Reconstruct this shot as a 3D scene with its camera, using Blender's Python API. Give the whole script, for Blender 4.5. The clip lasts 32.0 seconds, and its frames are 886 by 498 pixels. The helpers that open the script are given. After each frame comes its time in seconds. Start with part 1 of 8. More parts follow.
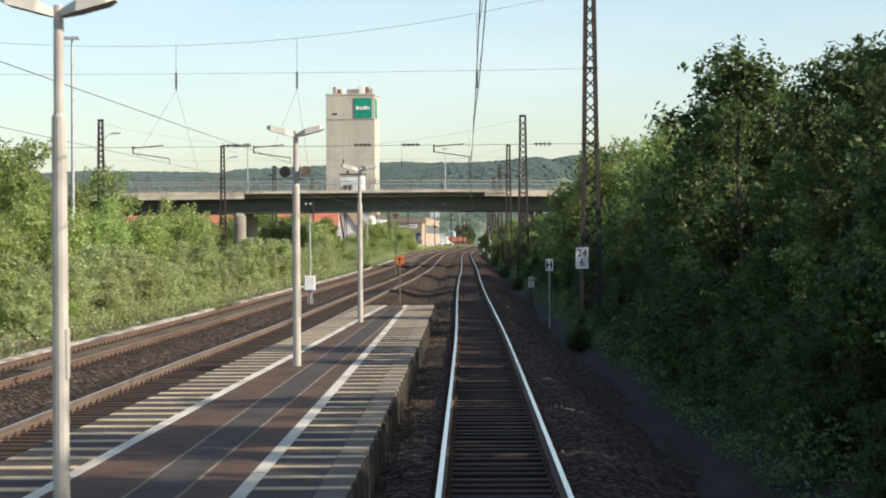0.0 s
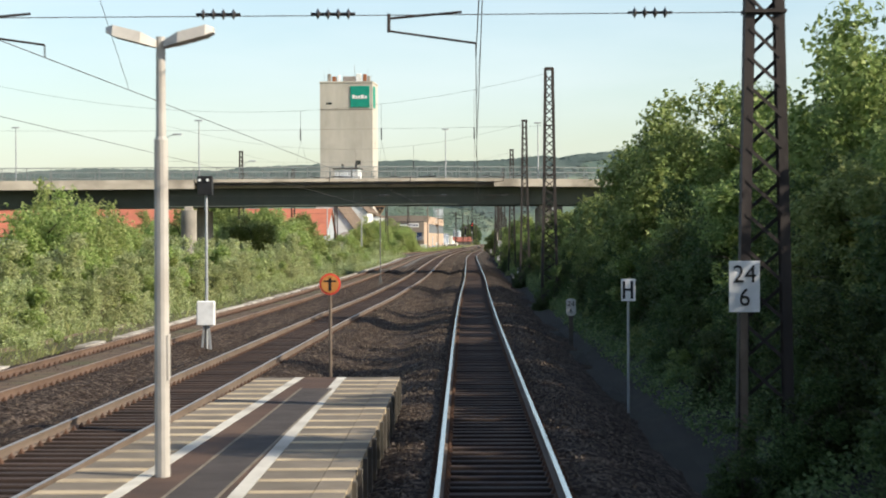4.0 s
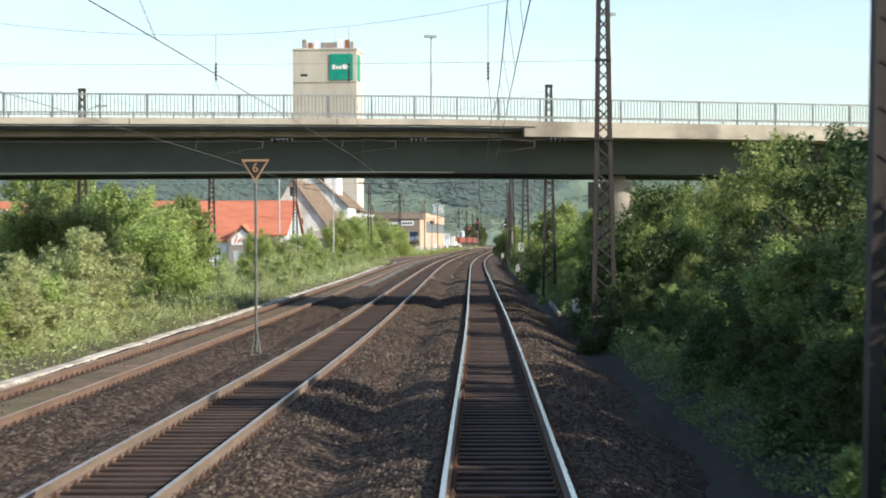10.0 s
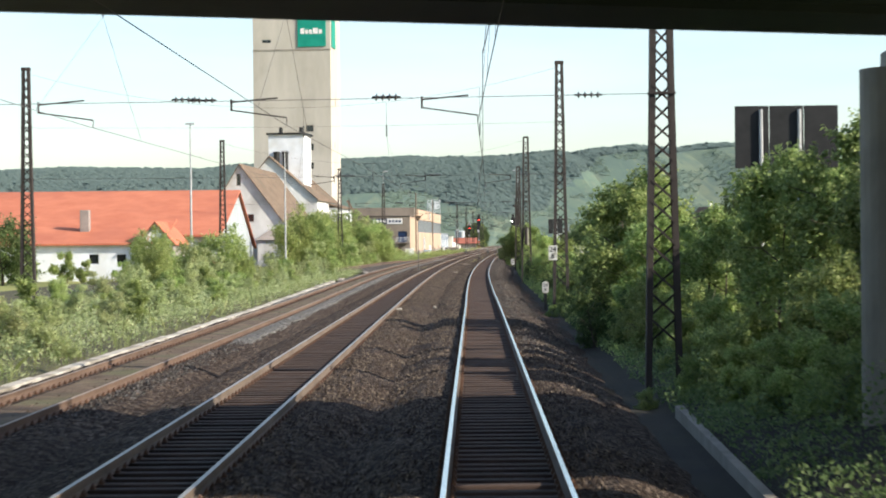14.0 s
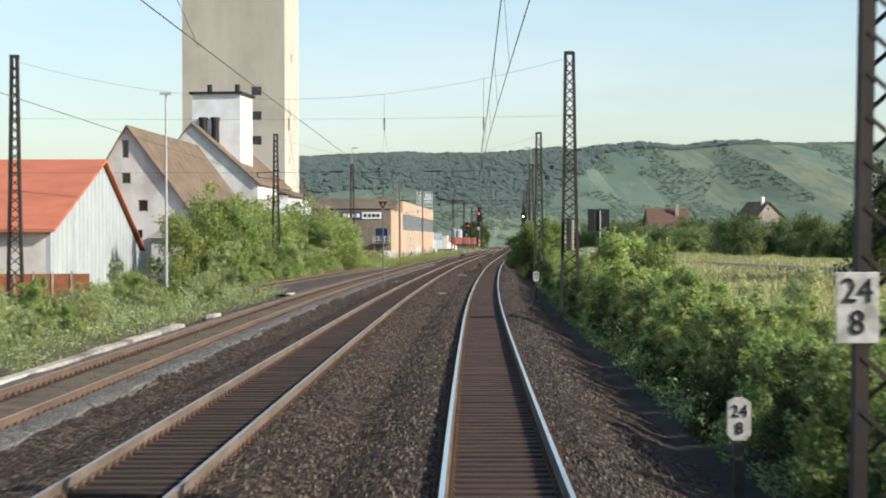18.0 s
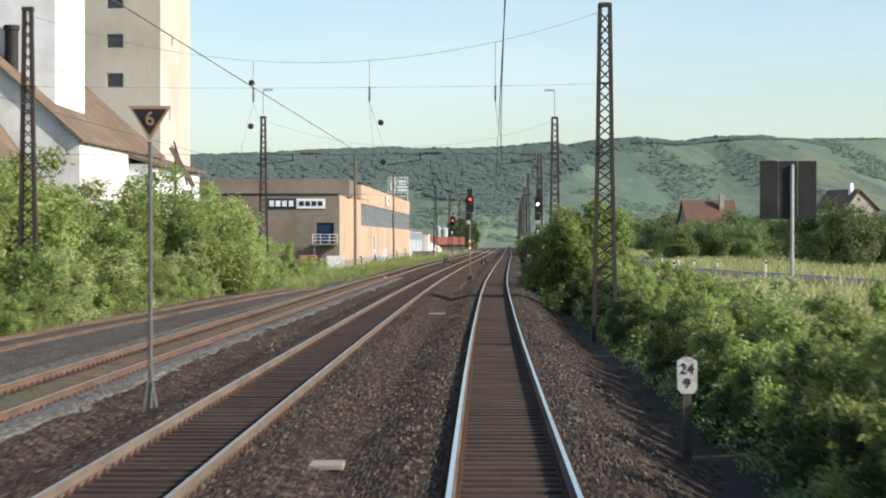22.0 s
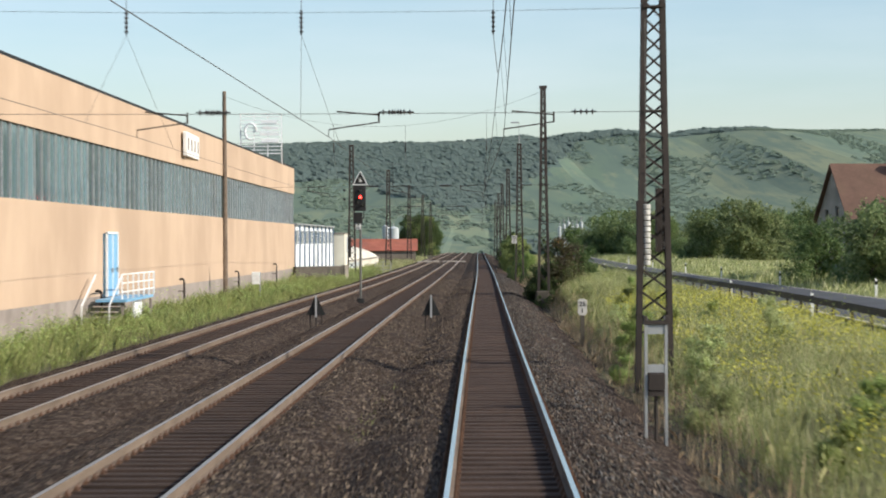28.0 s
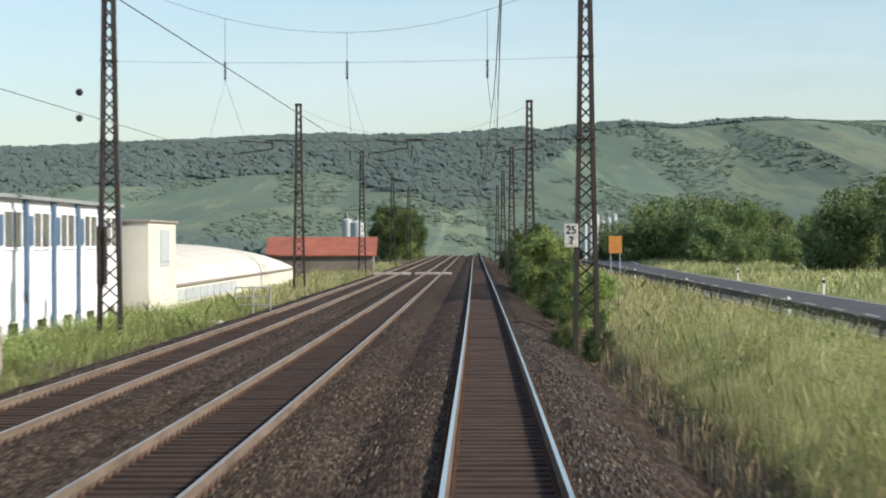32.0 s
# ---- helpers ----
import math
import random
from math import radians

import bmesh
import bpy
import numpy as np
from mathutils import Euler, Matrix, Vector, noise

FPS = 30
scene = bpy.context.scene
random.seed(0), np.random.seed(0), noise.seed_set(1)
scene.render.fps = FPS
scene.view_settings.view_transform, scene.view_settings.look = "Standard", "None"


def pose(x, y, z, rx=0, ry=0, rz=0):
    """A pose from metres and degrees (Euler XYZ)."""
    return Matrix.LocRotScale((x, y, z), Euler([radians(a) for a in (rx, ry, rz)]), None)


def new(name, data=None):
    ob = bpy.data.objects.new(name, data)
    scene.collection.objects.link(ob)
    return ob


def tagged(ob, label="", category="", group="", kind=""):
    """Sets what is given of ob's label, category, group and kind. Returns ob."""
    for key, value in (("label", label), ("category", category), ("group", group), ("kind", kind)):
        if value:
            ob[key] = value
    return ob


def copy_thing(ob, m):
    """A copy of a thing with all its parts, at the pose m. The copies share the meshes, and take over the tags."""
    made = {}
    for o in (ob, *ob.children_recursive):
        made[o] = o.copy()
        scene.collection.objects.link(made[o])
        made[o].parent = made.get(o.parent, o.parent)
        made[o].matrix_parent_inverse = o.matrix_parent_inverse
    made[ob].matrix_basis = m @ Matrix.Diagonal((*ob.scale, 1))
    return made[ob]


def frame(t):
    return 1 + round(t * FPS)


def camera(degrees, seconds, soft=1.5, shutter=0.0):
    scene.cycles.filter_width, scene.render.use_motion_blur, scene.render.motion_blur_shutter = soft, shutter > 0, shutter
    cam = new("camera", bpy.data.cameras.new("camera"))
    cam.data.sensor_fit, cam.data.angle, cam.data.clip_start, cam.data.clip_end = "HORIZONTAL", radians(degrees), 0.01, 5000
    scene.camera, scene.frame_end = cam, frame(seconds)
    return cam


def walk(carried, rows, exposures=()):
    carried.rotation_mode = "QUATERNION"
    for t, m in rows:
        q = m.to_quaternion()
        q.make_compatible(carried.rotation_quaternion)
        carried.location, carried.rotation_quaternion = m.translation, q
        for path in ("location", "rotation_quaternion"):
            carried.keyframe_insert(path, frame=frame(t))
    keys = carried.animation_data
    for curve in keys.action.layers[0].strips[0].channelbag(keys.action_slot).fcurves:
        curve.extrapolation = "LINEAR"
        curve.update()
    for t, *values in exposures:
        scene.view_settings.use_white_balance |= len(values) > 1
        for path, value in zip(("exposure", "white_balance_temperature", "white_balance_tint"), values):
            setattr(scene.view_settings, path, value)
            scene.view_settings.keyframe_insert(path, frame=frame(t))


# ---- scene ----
# seconds, x, y, yaw, pitch, roll
PATH = [
    (0.0, 0.000, 0.000, 0.001, -0.294, 0.328),
    (0.5, 0.068, 4.626, 0.023, -0.260, 0.299),
    (1.0, 0.136, 9.420, 0.037, -0.273, 0.281),
    (1.5, 0.203, 14.385, 0.055, -0.232, 0.254),
    (2.0, 0.268, 19.539, 0.078, -0.221, 0.228),
    (2.5, 0.340, 24.877, 0.095, -0.243, 0.195),
    (3.0, 0.416, 30.408, 0.114, -0.254, 0.182),
    (3.5, 0.492, 36.076, 0.119, -0.301, 0.193),
    (5.5, 0.698, 60.991, 0.331, -0.263, 0.321),
    (6.0, 0.744, 67.852, 0.315, -0.310, 0.274),
    (6.5, 0.789, 74.907, 0.325, -0.328, 0.200),
    (7.0, 0.839, 82.159, 0.335, -0.347, 0.179),
    (7.5, 0.909, 89.557, 0.309, -0.379, 0.231),
    (8.0, 0.993, 97.187, 0.282, -0.339, 0.229),
    (8.5, 1.065, 105.065, 0.280, -0.344, 0.282),
    (9.0, 1.133, 113.194, 0.291, -0.326, 0.300),
    (9.5, 1.217, 121.543, 0.294, -0.314, 0.246),
    (10.0, 1.321, 130.108, 0.281, -0.277, 0.206),
    (10.5, 1.437, 138.885, 0.256, -0.274, 0.211),
    (11.0, 1.553, 147.861, 0.253, -0.279, 0.234),
    (11.5, 1.665, 156.965, 0.264, -0.282, 0.238),
    (12.0, 1.773, 166.123, 0.278, -0.274, 0.261),
    (12.5, 1.881, 175.310, 0.277, -0.245, 0.290),
    (13.0, 1.982, 184.581, 0.296, -0.244, 0.360),
    (13.5, 2.079, 193.949, 0.302, -0.252, 0.463),
    (14.0, 2.166, 203.467, 0.316, -0.260, 0.564),
    (14.5, 2.254, 213.090, 0.319, -0.256, 0.565),
    (16.5, 2.607, 253.506, 0.280, -0.278, 0.309),
    (17.0, 2.700, 264.108, 0.275, -0.251, 0.272),
    (17.5, 2.792, 274.896, 0.299, -0.254, 0.181),
    (18.0, 2.888, 285.880, 0.274, -0.266, 0.164),
    (18.5, 2.984, 297.029, 0.227, -0.278, 0.292),
    (19.0, 3.071, 308.361, 0.249, -0.262, 0.354),
    (19.5, 3.158, 319.857, 0.271, -0.248, 0.282),
    (20.0, 3.252, 331.566, 0.258, -0.261, 0.220),
    (20.5, 3.363, 343.479, 0.226, -0.269, 0.080),
    (21.0, 3.503, 355.624, 0.122, -0.253, 0.054),
    (21.5, 3.669, 368.005, 0.040, -0.241, 0.064),
    (22.0, 3.864, 380.669, -0.057, -0.275, -0.010),
    (22.5, 4.091, 393.523, -0.159, -0.248, -0.012),
    (23.0, 4.347, 406.573, -0.288, -0.249, 0.019),
    (23.5, 4.624, 419.801, -0.353, -0.239, 0.048),
    (24.0, 4.917, 433.249, -0.430, -0.236, 0.126),
    (24.5, 5.228, 446.879, -0.489, -0.204, 0.197),
    (25.0, 5.559, 460.696, -0.553, -0.202, 0.268),
    (25.5, 5.911, 474.659, -0.613, -0.228, 0.351),
    (27.5, 7.559, 532.216, -0.877, -0.214, 0.451),
    (28.0, 8.017, 546.949, -0.958, -0.199, 0.248),
    (28.5, 8.519, 561.775, -1.042, -0.188, 0.134),
    (29.0, 9.047, 576.763, -1.132, -0.185, 0.133),
    (29.5, 9.578, 591.887, -1.110, -0.167, 0.174),
    (30.0, 10.120, 607.218, -1.085, -0.231, 0.155),
    (30.5, 10.669, 622.691, -1.056, -0.199, 0.191),
    (31.0, 11.229, 638.321, -1.048, -0.230, 0.221),
    (31.5, 11.800, 654.071, -1.051, -0.213, 0.221),
    (32.0, 12.374, 669.989, -1.045, -0.209, 0.205),
]
EYE = 2.94
SKY_STRENGTH, SUN_STRENGTH = 0.1, 3.8
cam = camera(23.927, 32.0, soft=1.9, shutter=0.3)
# the film camera opens up in the shade of the bridge and closes again in the open
EXPOSURES = [(0.0, 0.9), (6.0, 0.95), (9.0, 1.12), (11.0, 1.3), (12.0, 1.55), (13.0, 1.6), (14.0, 1.18), (15.0, 0.95), (17.0, 0.85), (24.0, 0.84), (27.0, 0.7), (32.0, 0.74)]
walk(cam, [(t, pose(x, y, EYE, 90 + pitch, roll, yaw)) for t, x, y, yaw, pitch, roll in PATH], [(t, e, 6500 if t < 7 else 6280, 9.5) for t, e in EXPOSURES])
# ---- world, sun ----
SUN_EL, SUN_AZ = radians(29.0), radians(68.0)     # azimuth from straight behind the train towards its right
to_sun = Vector((math.sin(SUN_AZ) * math.cos(SUN_EL), -math.cos(SUN_AZ) * math.cos(SUN_EL), math.sin(SUN_EL)))
world = bpy.data.worlds.new("world")
scene.world = world
world.use_nodes = True
wn, wl = world.node_tree.nodes, world.node_tree.links
sky = wn.new("ShaderNodeTexSky")
sky.sky_type, sky.sun_disc = "NISHITA", False
sky.sun_elevation, sky.sun_rotation = SUN_EL, math.atan2(to_sun.x, to_sun.y)
sky.air_density, sky.dust_density, sky.ozone_density, sky.altitude = 1.0, 1.2, 1.15, 200
# thin high cloud, drawn out across the sky
wc = wn.new("ShaderNodeTexCoord")
wm = wn.new("ShaderNodeMapping")
wm.inputs["Scale"].default_value = (1.0, 1.0, 5.0)
wl.new(wc.outputs["Generated"], wm.inputs[0])
wt = wn.new("ShaderNodeTexNoise")
wt.inputs["Scale"].default_value, wt.inputs["Detail"].default_value, wt.inputs["Roughness"].default_value = 3.5, 6, 0.55
wl.new(wm.outputs[0], wt.inputs[0])
wr = wn.new("ShaderNodeMapRange")
wr.inputs["From Min"].default_value, wr.inputs["From Max"].default_value, wr.inputs["To Max"].default_value = 0.45, 0.75, 0.35
wl.new(wt.outputs[0], wr.inputs[0])
wx = wn.new("ShaderNodeMixRGB")
wx.inputs[2].default_value = (5.4, 5.8, 6.1, 1)
wl.new(wr.outputs[0], wx.inputs[0])
wl.new(sky.outputs[0], wx.inputs[1])
wl.new(wx.outputs[0], wn["Background"].inputs[0])
wn["Background"].inputs[1].default_value = SKY_STRENGTH
sun_data = bpy.data.lights.new("sun", "SUN")
sun_data.energy, sun_data.angle, sun_data.color = SUN_STRENGTH, radians(0.55), (1.0, 0.9, 0.76)
sun = new("sun", sun_data)
sun.rotation_mode = "QUATERNION"
sun.rotation_quaternion = to_sun.to_track_quat("Z", "Y")


# ---- materials ----
def node_material(name):
    m = bpy.data.materials.new(name)
    m.use_nodes = True
    return m, m.node_tree.nodes, m.node_tree.links, m.node_tree.nodes["Principled BSDF"]


def surface(name, dark, light, size=1.0, fine=0.0, rough=0.8, bump=0.3, metal=0.0, stretch=(1, 1, 1), vary=0.0, stain=None, stain_size=3.0, stain_amount=0.5, spec=0.35):
    """Two colours mixed by noise of a size in metres, a finer grain for the relief, optional stains and a shift from piece to piece."""
    m, n, l, b = node_material(name)
    co = n.new("ShaderNodeTexCoord")
    mp = n.new("ShaderNodeMapping")
    mp.inputs["Scale"].default_value = stretch
    l.new(co.outputs["Object"], mp.inputs[0])
    big = n.new("ShaderNodeTexNoise")
    big.inputs["Scale"].default_value, big.inputs["Detail"].default_value, big.inputs["Roughness"].default_value = 1.0 / size, 6, 0.65
    l.new(mp.outputs[0], big.inputs[0])
    ramp = n.new("ShaderNodeValToRGB")
    ramp.color_ramp.elements[0].position, ramp.color_ramp.elements[1].position = 0.32, 0.68
    ramp.color_ramp.elements[0].color, ramp.color_ramp.elements[1].color = (*dark, 1), (*light, 1)
    l.new(big.outputs[0], ramp.inputs[0])
    colour = ramp.outputs[0]
    if stain:
        sn = n.new("ShaderNodeTexNoise")
        sn.inputs["Scale"].default_value, sn.inputs["Detail"].default_value = 1.0 / stain_size, 4
        l.new(co.outputs["Object"], sn.inputs[0])
        sr = n.new("ShaderNodeMapRange")
        sr.inputs["From Min"].default_value, sr.inputs["From Max"].default_value, sr.inputs["To Max"].default_value = 0.48, 0.68, stain_amount
        l.new(sn.outputs[0], sr.inputs[0])
        mx = n.new("ShaderNodeMixRGB")
        mx.inputs[2].default_value = (*stain, 1)
        l.new(sr.outputs[0], mx.inputs[0])
        l.new(colour, mx.inputs[1])
        colour = mx.outputs[0]
    if vary:
        info = n.new("ShaderNodeObjectInfo")
        vr = n.new("ShaderNodeMapRange")
        vr.inputs["To Min"].default_value, vr.inputs["To Max"].default_value = 1 - vary, 1 + vary
        l.new(info.outputs["Random"], vr.inputs[0])
        hs = n.new("ShaderNodeHueSaturation")
        l.new(vr.outputs[0], hs.inputs["Value"])
        l.new(colour, hs.inputs["Color"])
        colour = hs.outputs[0]
    l.new(colour, b.inputs["Base Color"])
    b.inputs["Roughness"].default_value, b.inputs["Metallic"].default_value = rough, metal
    b.inputs["Specular IOR Level"].default_value = spec
    if bump:
        fn = n.new("ShaderNodeTexNoise")
        fn.inputs["Scale"].default_value, fn.inputs["Detail"].default_value = 1.0 / (fine or size / 8), 5
        l.new(mp.outputs[0], fn.inputs[0])
        bp = n.new("ShaderNodeBump")
        bp.inputs["Strength"].default_value, bp.inputs["Distance"].default_value = bump, (fine or size / 8) * 0.5
        l.new(fn.outputs[0], bp.inputs["Height"])
        l.new(bp.outputs[0], b.inputs["Normal"])
    return m


def stones(name, cell, dark, mid, light, stain, stain_size, bump=1.0):
    """Broken stone: each cell its own tone, domed relief, large patches of another tone."""
    m, n, l, b = node_material(name)
    co = n.new("ShaderNodeTexCoord")
    vo = n.new("ShaderNodeTexVoronoi")
    vo.inputs["Scale"].default_value = 1.0 / cell
    l.new(co.outputs["Object"], vo.inputs["Vector"])
    sep = n.new("ShaderNodeSeparateColor")
    l.new(vo.outputs["Color"], sep.inputs[0])
    ramp = n.new("ShaderNodeValToRGB")
    ramp.color_ramp.elements[0].color, ramp.color_ramp.elements[1].color = (*dark, 1), (*light, 1)
    e = ramp.color_ramp.elements.new(0.6)
    e.color = (*mid, 1)
    l.new(sep.outputs[0], ramp.inputs[0])
    sn = n.new("ShaderNodeTexNoise")
    sn.inputs["Scale"].default_value, sn.inputs["Detail"].default_value = 1.0 / stain_size, 7
    mp = n.new("ShaderNodeMapping")
    mp.inputs["Scale"].default_value = (1.6, 0.45, 1.0)
    l.new(co.outputs["Object"], mp.inputs[0])
    l.new(mp.outputs[0], sn.inputs[0])
    sr = n.new("ShaderNodeMapRange")
    sr.inputs["From Min"].default_value, sr.inputs["From Max"].default_value, sr.inputs["To Max"].default_value = 0.42, 0.66, 0.35
    l.new(sn.outputs[0], sr.inputs[0])
    mx = n.new("ShaderNodeMixRGB")
    mx.inputs[2].default_value = (*stain, 1)
    l.new(sr.outputs[0], mx.inputs[0])
    l.new(ramp.outputs[0], mx.inputs[1])
    l.new(mx.outputs[0], b.inputs["Base Color"])
    b.inputs["Roughness"].default_value = 0.95
    b.inputs["Specular IOR Level"].default_value = 0.12
    bp = n.new("ShaderNodeBump")
    bp.invert = True
    bp.inputs["Strength"].default_value, bp.inputs["Distance"].default_value = bump, cell * 1.1
    l.new(vo.outputs["Distance"], bp.inputs["Height"])
    l.new(bp.outputs[0], b.inputs["Normal"])
    return m


def foliage(name, dark, light, warm, gloss=0.4, through_light=0.48, patch=0.0):
    """Leaves: a tone for each leaf, a tone for each plant, some light through the blade."""
    m, n, l, b = node_material(name)
    geo, info = n.new("ShaderNodeNewGeometry"), n.new("ShaderNodeObjectInfo")
    ramp = n.new("ShaderNodeValToRGB")
    ramp.color_ramp.elements[0].color, ramp.color_ramp.elements[1].color = (*dark, 1), (*warm, 1)
    e = ramp.color_ramp.elements.new(0.6)
    e.color = (*light, 1)
    l.new(geo.outputs["Random Per Island"], ramp.inputs[0])
    vr = n.new("ShaderNodeMapRange")
    vr.inputs["To Min"].default_value, vr.inputs["To Max"].default_value = 0.8, 1.15
    l.new(info.outputs["Random"], vr.inputs[0])
    if patch:
        pn = n.new("ShaderNodeTexNoise")
        pn.inputs["Scale"].default_value, pn.inputs["Detail"].default_value = 1.0 / patch, 3
        l.new(geo.outputs["Position"], pn.inputs[0])
        vr.inputs["From Min"].default_value, vr.inputs["From Max"].default_value = 0.3, 0.7
        vr.inputs["To Min"].default_value, vr.inputs["To Max"].default_value = 0.6, 1.35
        l.new(pn.outputs[0], vr.inputs[0])
    hr = n.new("ShaderNodeMapRange")
    hr.inputs["To Min"].default_value, hr.inputs["To Max"].default_value = 0.485, 0.515
    l.new(info.outputs["Random"], hr.inputs[0])
    hs = n.new("ShaderNodeHueSaturation")
    l.new(vr.outputs[0], hs.inputs["Value"])
    l.new(hr.outputs[0], hs.inputs["Hue"])
    l.new(ramp.outputs[0], hs.inputs["Color"])
    l.new(hs.outputs[0], b.inputs["Base Color"])
    b.inputs["Roughness"].default_value = 1 - gloss * 1.1
    b.inputs["Specular IOR Level"].default_value = 0.3
    tr = n.new("ShaderNodeBsdfTranslucent")
    gm = n.new("ShaderNodeGamma")
    gm.inputs[1].default_value = 0.85
    l.new(hs.outputs[0], gm.inputs[0])
    l.new(gm.outputs[0], tr.inputs[0])
    mix = n.new("ShaderNodeMixShader")
    mix.inputs[0].default_value = through_light
    l.new(b.outputs[0], mix.inputs[1])
    l.new(tr.outputs[0], mix.inputs[2])
    l.new(mix.outputs[0], n["Material Output"].inputs[0])
    return m


def hill_surface(name, ground_tone, patches):
    """A far hillside: meadow, vines and scrub in patches of several sizes, in tones paled for haze."""
    m, n, l, b = node_material(name)
    co = n.new("ShaderNodeTexCoord")
    mp = n.new("ShaderNodeMapping")
    mp.inputs["Scale"].default_value = (1.0, 0.1, 0.0)
    l.new(co.outputs["Object"], mp.inputs[0])
    colour = None
    for size, lo, hi, tone in patches:
        t = n.new("ShaderNodeTexNoise")
        t.inputs["Scale"].default_value, t.inputs["Detail"].default_value, t.inputs["Roughness"].default_value = 1.0 / size, 5, 0.6
        l.new(mp.outputs[0], t.inputs[0])
        r = n.new("ShaderNodeMapRange")
        r.inputs["From Min"].default_value, r.inputs["From Max"].default_value, r.inputs["To Max"].default_value = lo, hi, 0.75
        l.new(t.outputs[0], r.inputs[0])
        x = n.new("ShaderNodeMixRGB")
        x.inputs[1].default_value, x.inputs[2].default_value = (*ground_tone, 1), (*tone, 1)
        l.new(r.outputs[0], x.inputs[0])
        if colour:
            l.new(colour, x.inputs[1])
        colour = x.outputs[0]
    l.new(colour, b.inputs["Base Color"])
    b.inputs["Roughness"].default_value, b.inputs["Specular IOR Level"].default_value = 1.0, 0.0
    return m


def lamp_glow(name, colour, power):
    m, n, l, b = node_material(name)
    b.inputs["Base Color"].default_value = (*colour, 1)
    b.inputs["Emission Color"].default_value = (*colour, 1)
    b.inputs["Emission Strength"].default_value = power
    return m


def glass(name, tint, vary=0.0):
    m, n, l, b = node_material(name)
    b.inputs["Base Color"].default_value = (*tint, 1)
    b.inputs["Roughness"].default_value = 0.08
    b.inputs["Specular IOR Level"].default_value = 0.8
    if vary:
        info, hs, vr = n.new("ShaderNodeObjectInfo"), n.new("ShaderNodeHueSaturation"), n.new("ShaderNodeMapRange")
        vr.inputs["To Min"].default_value, vr.inputs["To Max"].default_value = 1 - vary, 1 + vary
        l.new(info.outputs["Random"], vr.inputs[0])
        l.new(vr.outputs[0], hs.inputs["Value"])
        hs.inputs["Color"].default_value = (*tint, 1)
        l.new(hs.outputs[0], b.inputs["Base Color"])
    return m


BALLAST = stones("ballast", 0.07, (0.009, 0.0062, 0.0046), (0.04, 0.027, 0.0195), (0.19, 0.148, 0.115), (0.036, 0.0215, 0.0135), 2.6, 1.0)
GREY_STONE = stones("grey_stone", 0.07, (0.034, 0.03, 0.028), (0.07, 0.064, 0.059), (0.18, 0.17, 0.158), (0.05, 0.038, 0.03), 1.5, 1.0)
YARD_STONE = stones("yard_stone", 0.06, (0.034, 0.028, 0.024), (0.095, 0.083, 0.072), (0.22, 0.2, 0.175), (0.08, 0.06, 0.044), 2.0, 1.0)
STONE_LOOSE = foliage("loose_stone", (0.016, 0.011, 0.008), (0.05, 0.035, 0.026), (0.165, 0.128, 0.1), 0.05, 0.0)
SOIL = surface("soil", (0.04, 0.033, 0.02), (0.08, 0.08, 0.03), 2.2, 0.12, 0.95, 0.6, stain=(0.1, 0.078, 0.045), stain_size=5)
# near-black soil: the shade by the right-hand bushes is put into its colour
SHADE_SOIL = surface("shade_dark_soil", (0.011, 0.009, 0.007), (0.03, 0.025, 0.016), 1.2, 0.08, 0.95, 0.7, stain=(0.02, 0.022, 0.01), stain_size=4)
FIELD = surface("field", (0.13, 0.16, 0.045), (0.26, 0.26, 0.085), 9.0, 0.4, 0.95, 0.5, stain=(0.34, 0.31, 0.1), stain_size=30)
# pale bluish tones: distance haze is mixed into the hills' base colours
HAZED_HILLSIDE = hill_surface("hillside", (0.145, 0.198, 0.145), ((110, 0.42, 0.6, (0.22, 0.24, 0.16)), (45, 0.45, 0.58, (0.128, 0.172, 0.14)), (18, 0.48, 0.6, (0.118, 0.162, 0.136)), (7, 0.5, 0.62, (0.12, 0.164, 0.136)), (11, 0.54, 0.68, (0.2, 0.23, 0.158))))
HAZED_WOODFLOOR = hill_surface("hazed_wooded_slope", (0.1, 0.139, 0.13), ((60, 0.42, 0.6, (0.118, 0.163, 0.142)), (14, 0.45, 0.6, (0.088, 0.124, 0.12)), (6, 0.5, 0.65, (0.122, 0.168, 0.146))))
STEEL_TOP = surface("polished_rail", (0.66, 0.65, 0.62), (0.84, 0.83, 0.8), 0.5, 0.02, 0.2, 0.03, metal=1.0, stretch=(1, 0.05, 1))
RUST = surface("rail_rust", (0.095, 0.07, 0.051), (0.18, 0.138, 0.104), 0.4, 0.02, 0.85, 0.3, stretch=(1, 0.2, 1))
RAIL_TOP_DULL = surface("dull_rail_top", (0.32, 0.29, 0.25), (0.46, 0.42, 0.37), 0.6, 0.03, 0.45, 0.08, metal=0.7, stretch=(1, 0.08, 1))
TIMBER = surface("sleeper_timber", (0.02, 0.0125, 0.009), (0.056, 0.036, 0.027), 0.35, 0.03, 0.88, 0.5, stretch=(0.25, 2.2, 1), vary=0.35)
TIE_STEEL = surface("rail_clip_rust", (0.05, 0.026, 0.016), (0.11, 0.058, 0.034), 0.2, 0.03, 0.85, 0.3)
CONCRETE = surface("concrete", (0.3, 0.27, 0.23), (0.47, 0.43, 0.37), 1.4, 0.06, 0.9, 0.25, stain=(0.2, 0.17, 0.13), stain_size=2.5, stain_amount=0.6, vary=0.1)
PIER_CONCRETE = surface("pier_concrete", (0.2, 0.18, 0.15), (0.33, 0.3, 0.25), 1.0, 0.08, 0.9, 0.25, stretch=(1, 1, 0.35), stain=(0.11, 0.1, 0.08), stain_size=1.8)
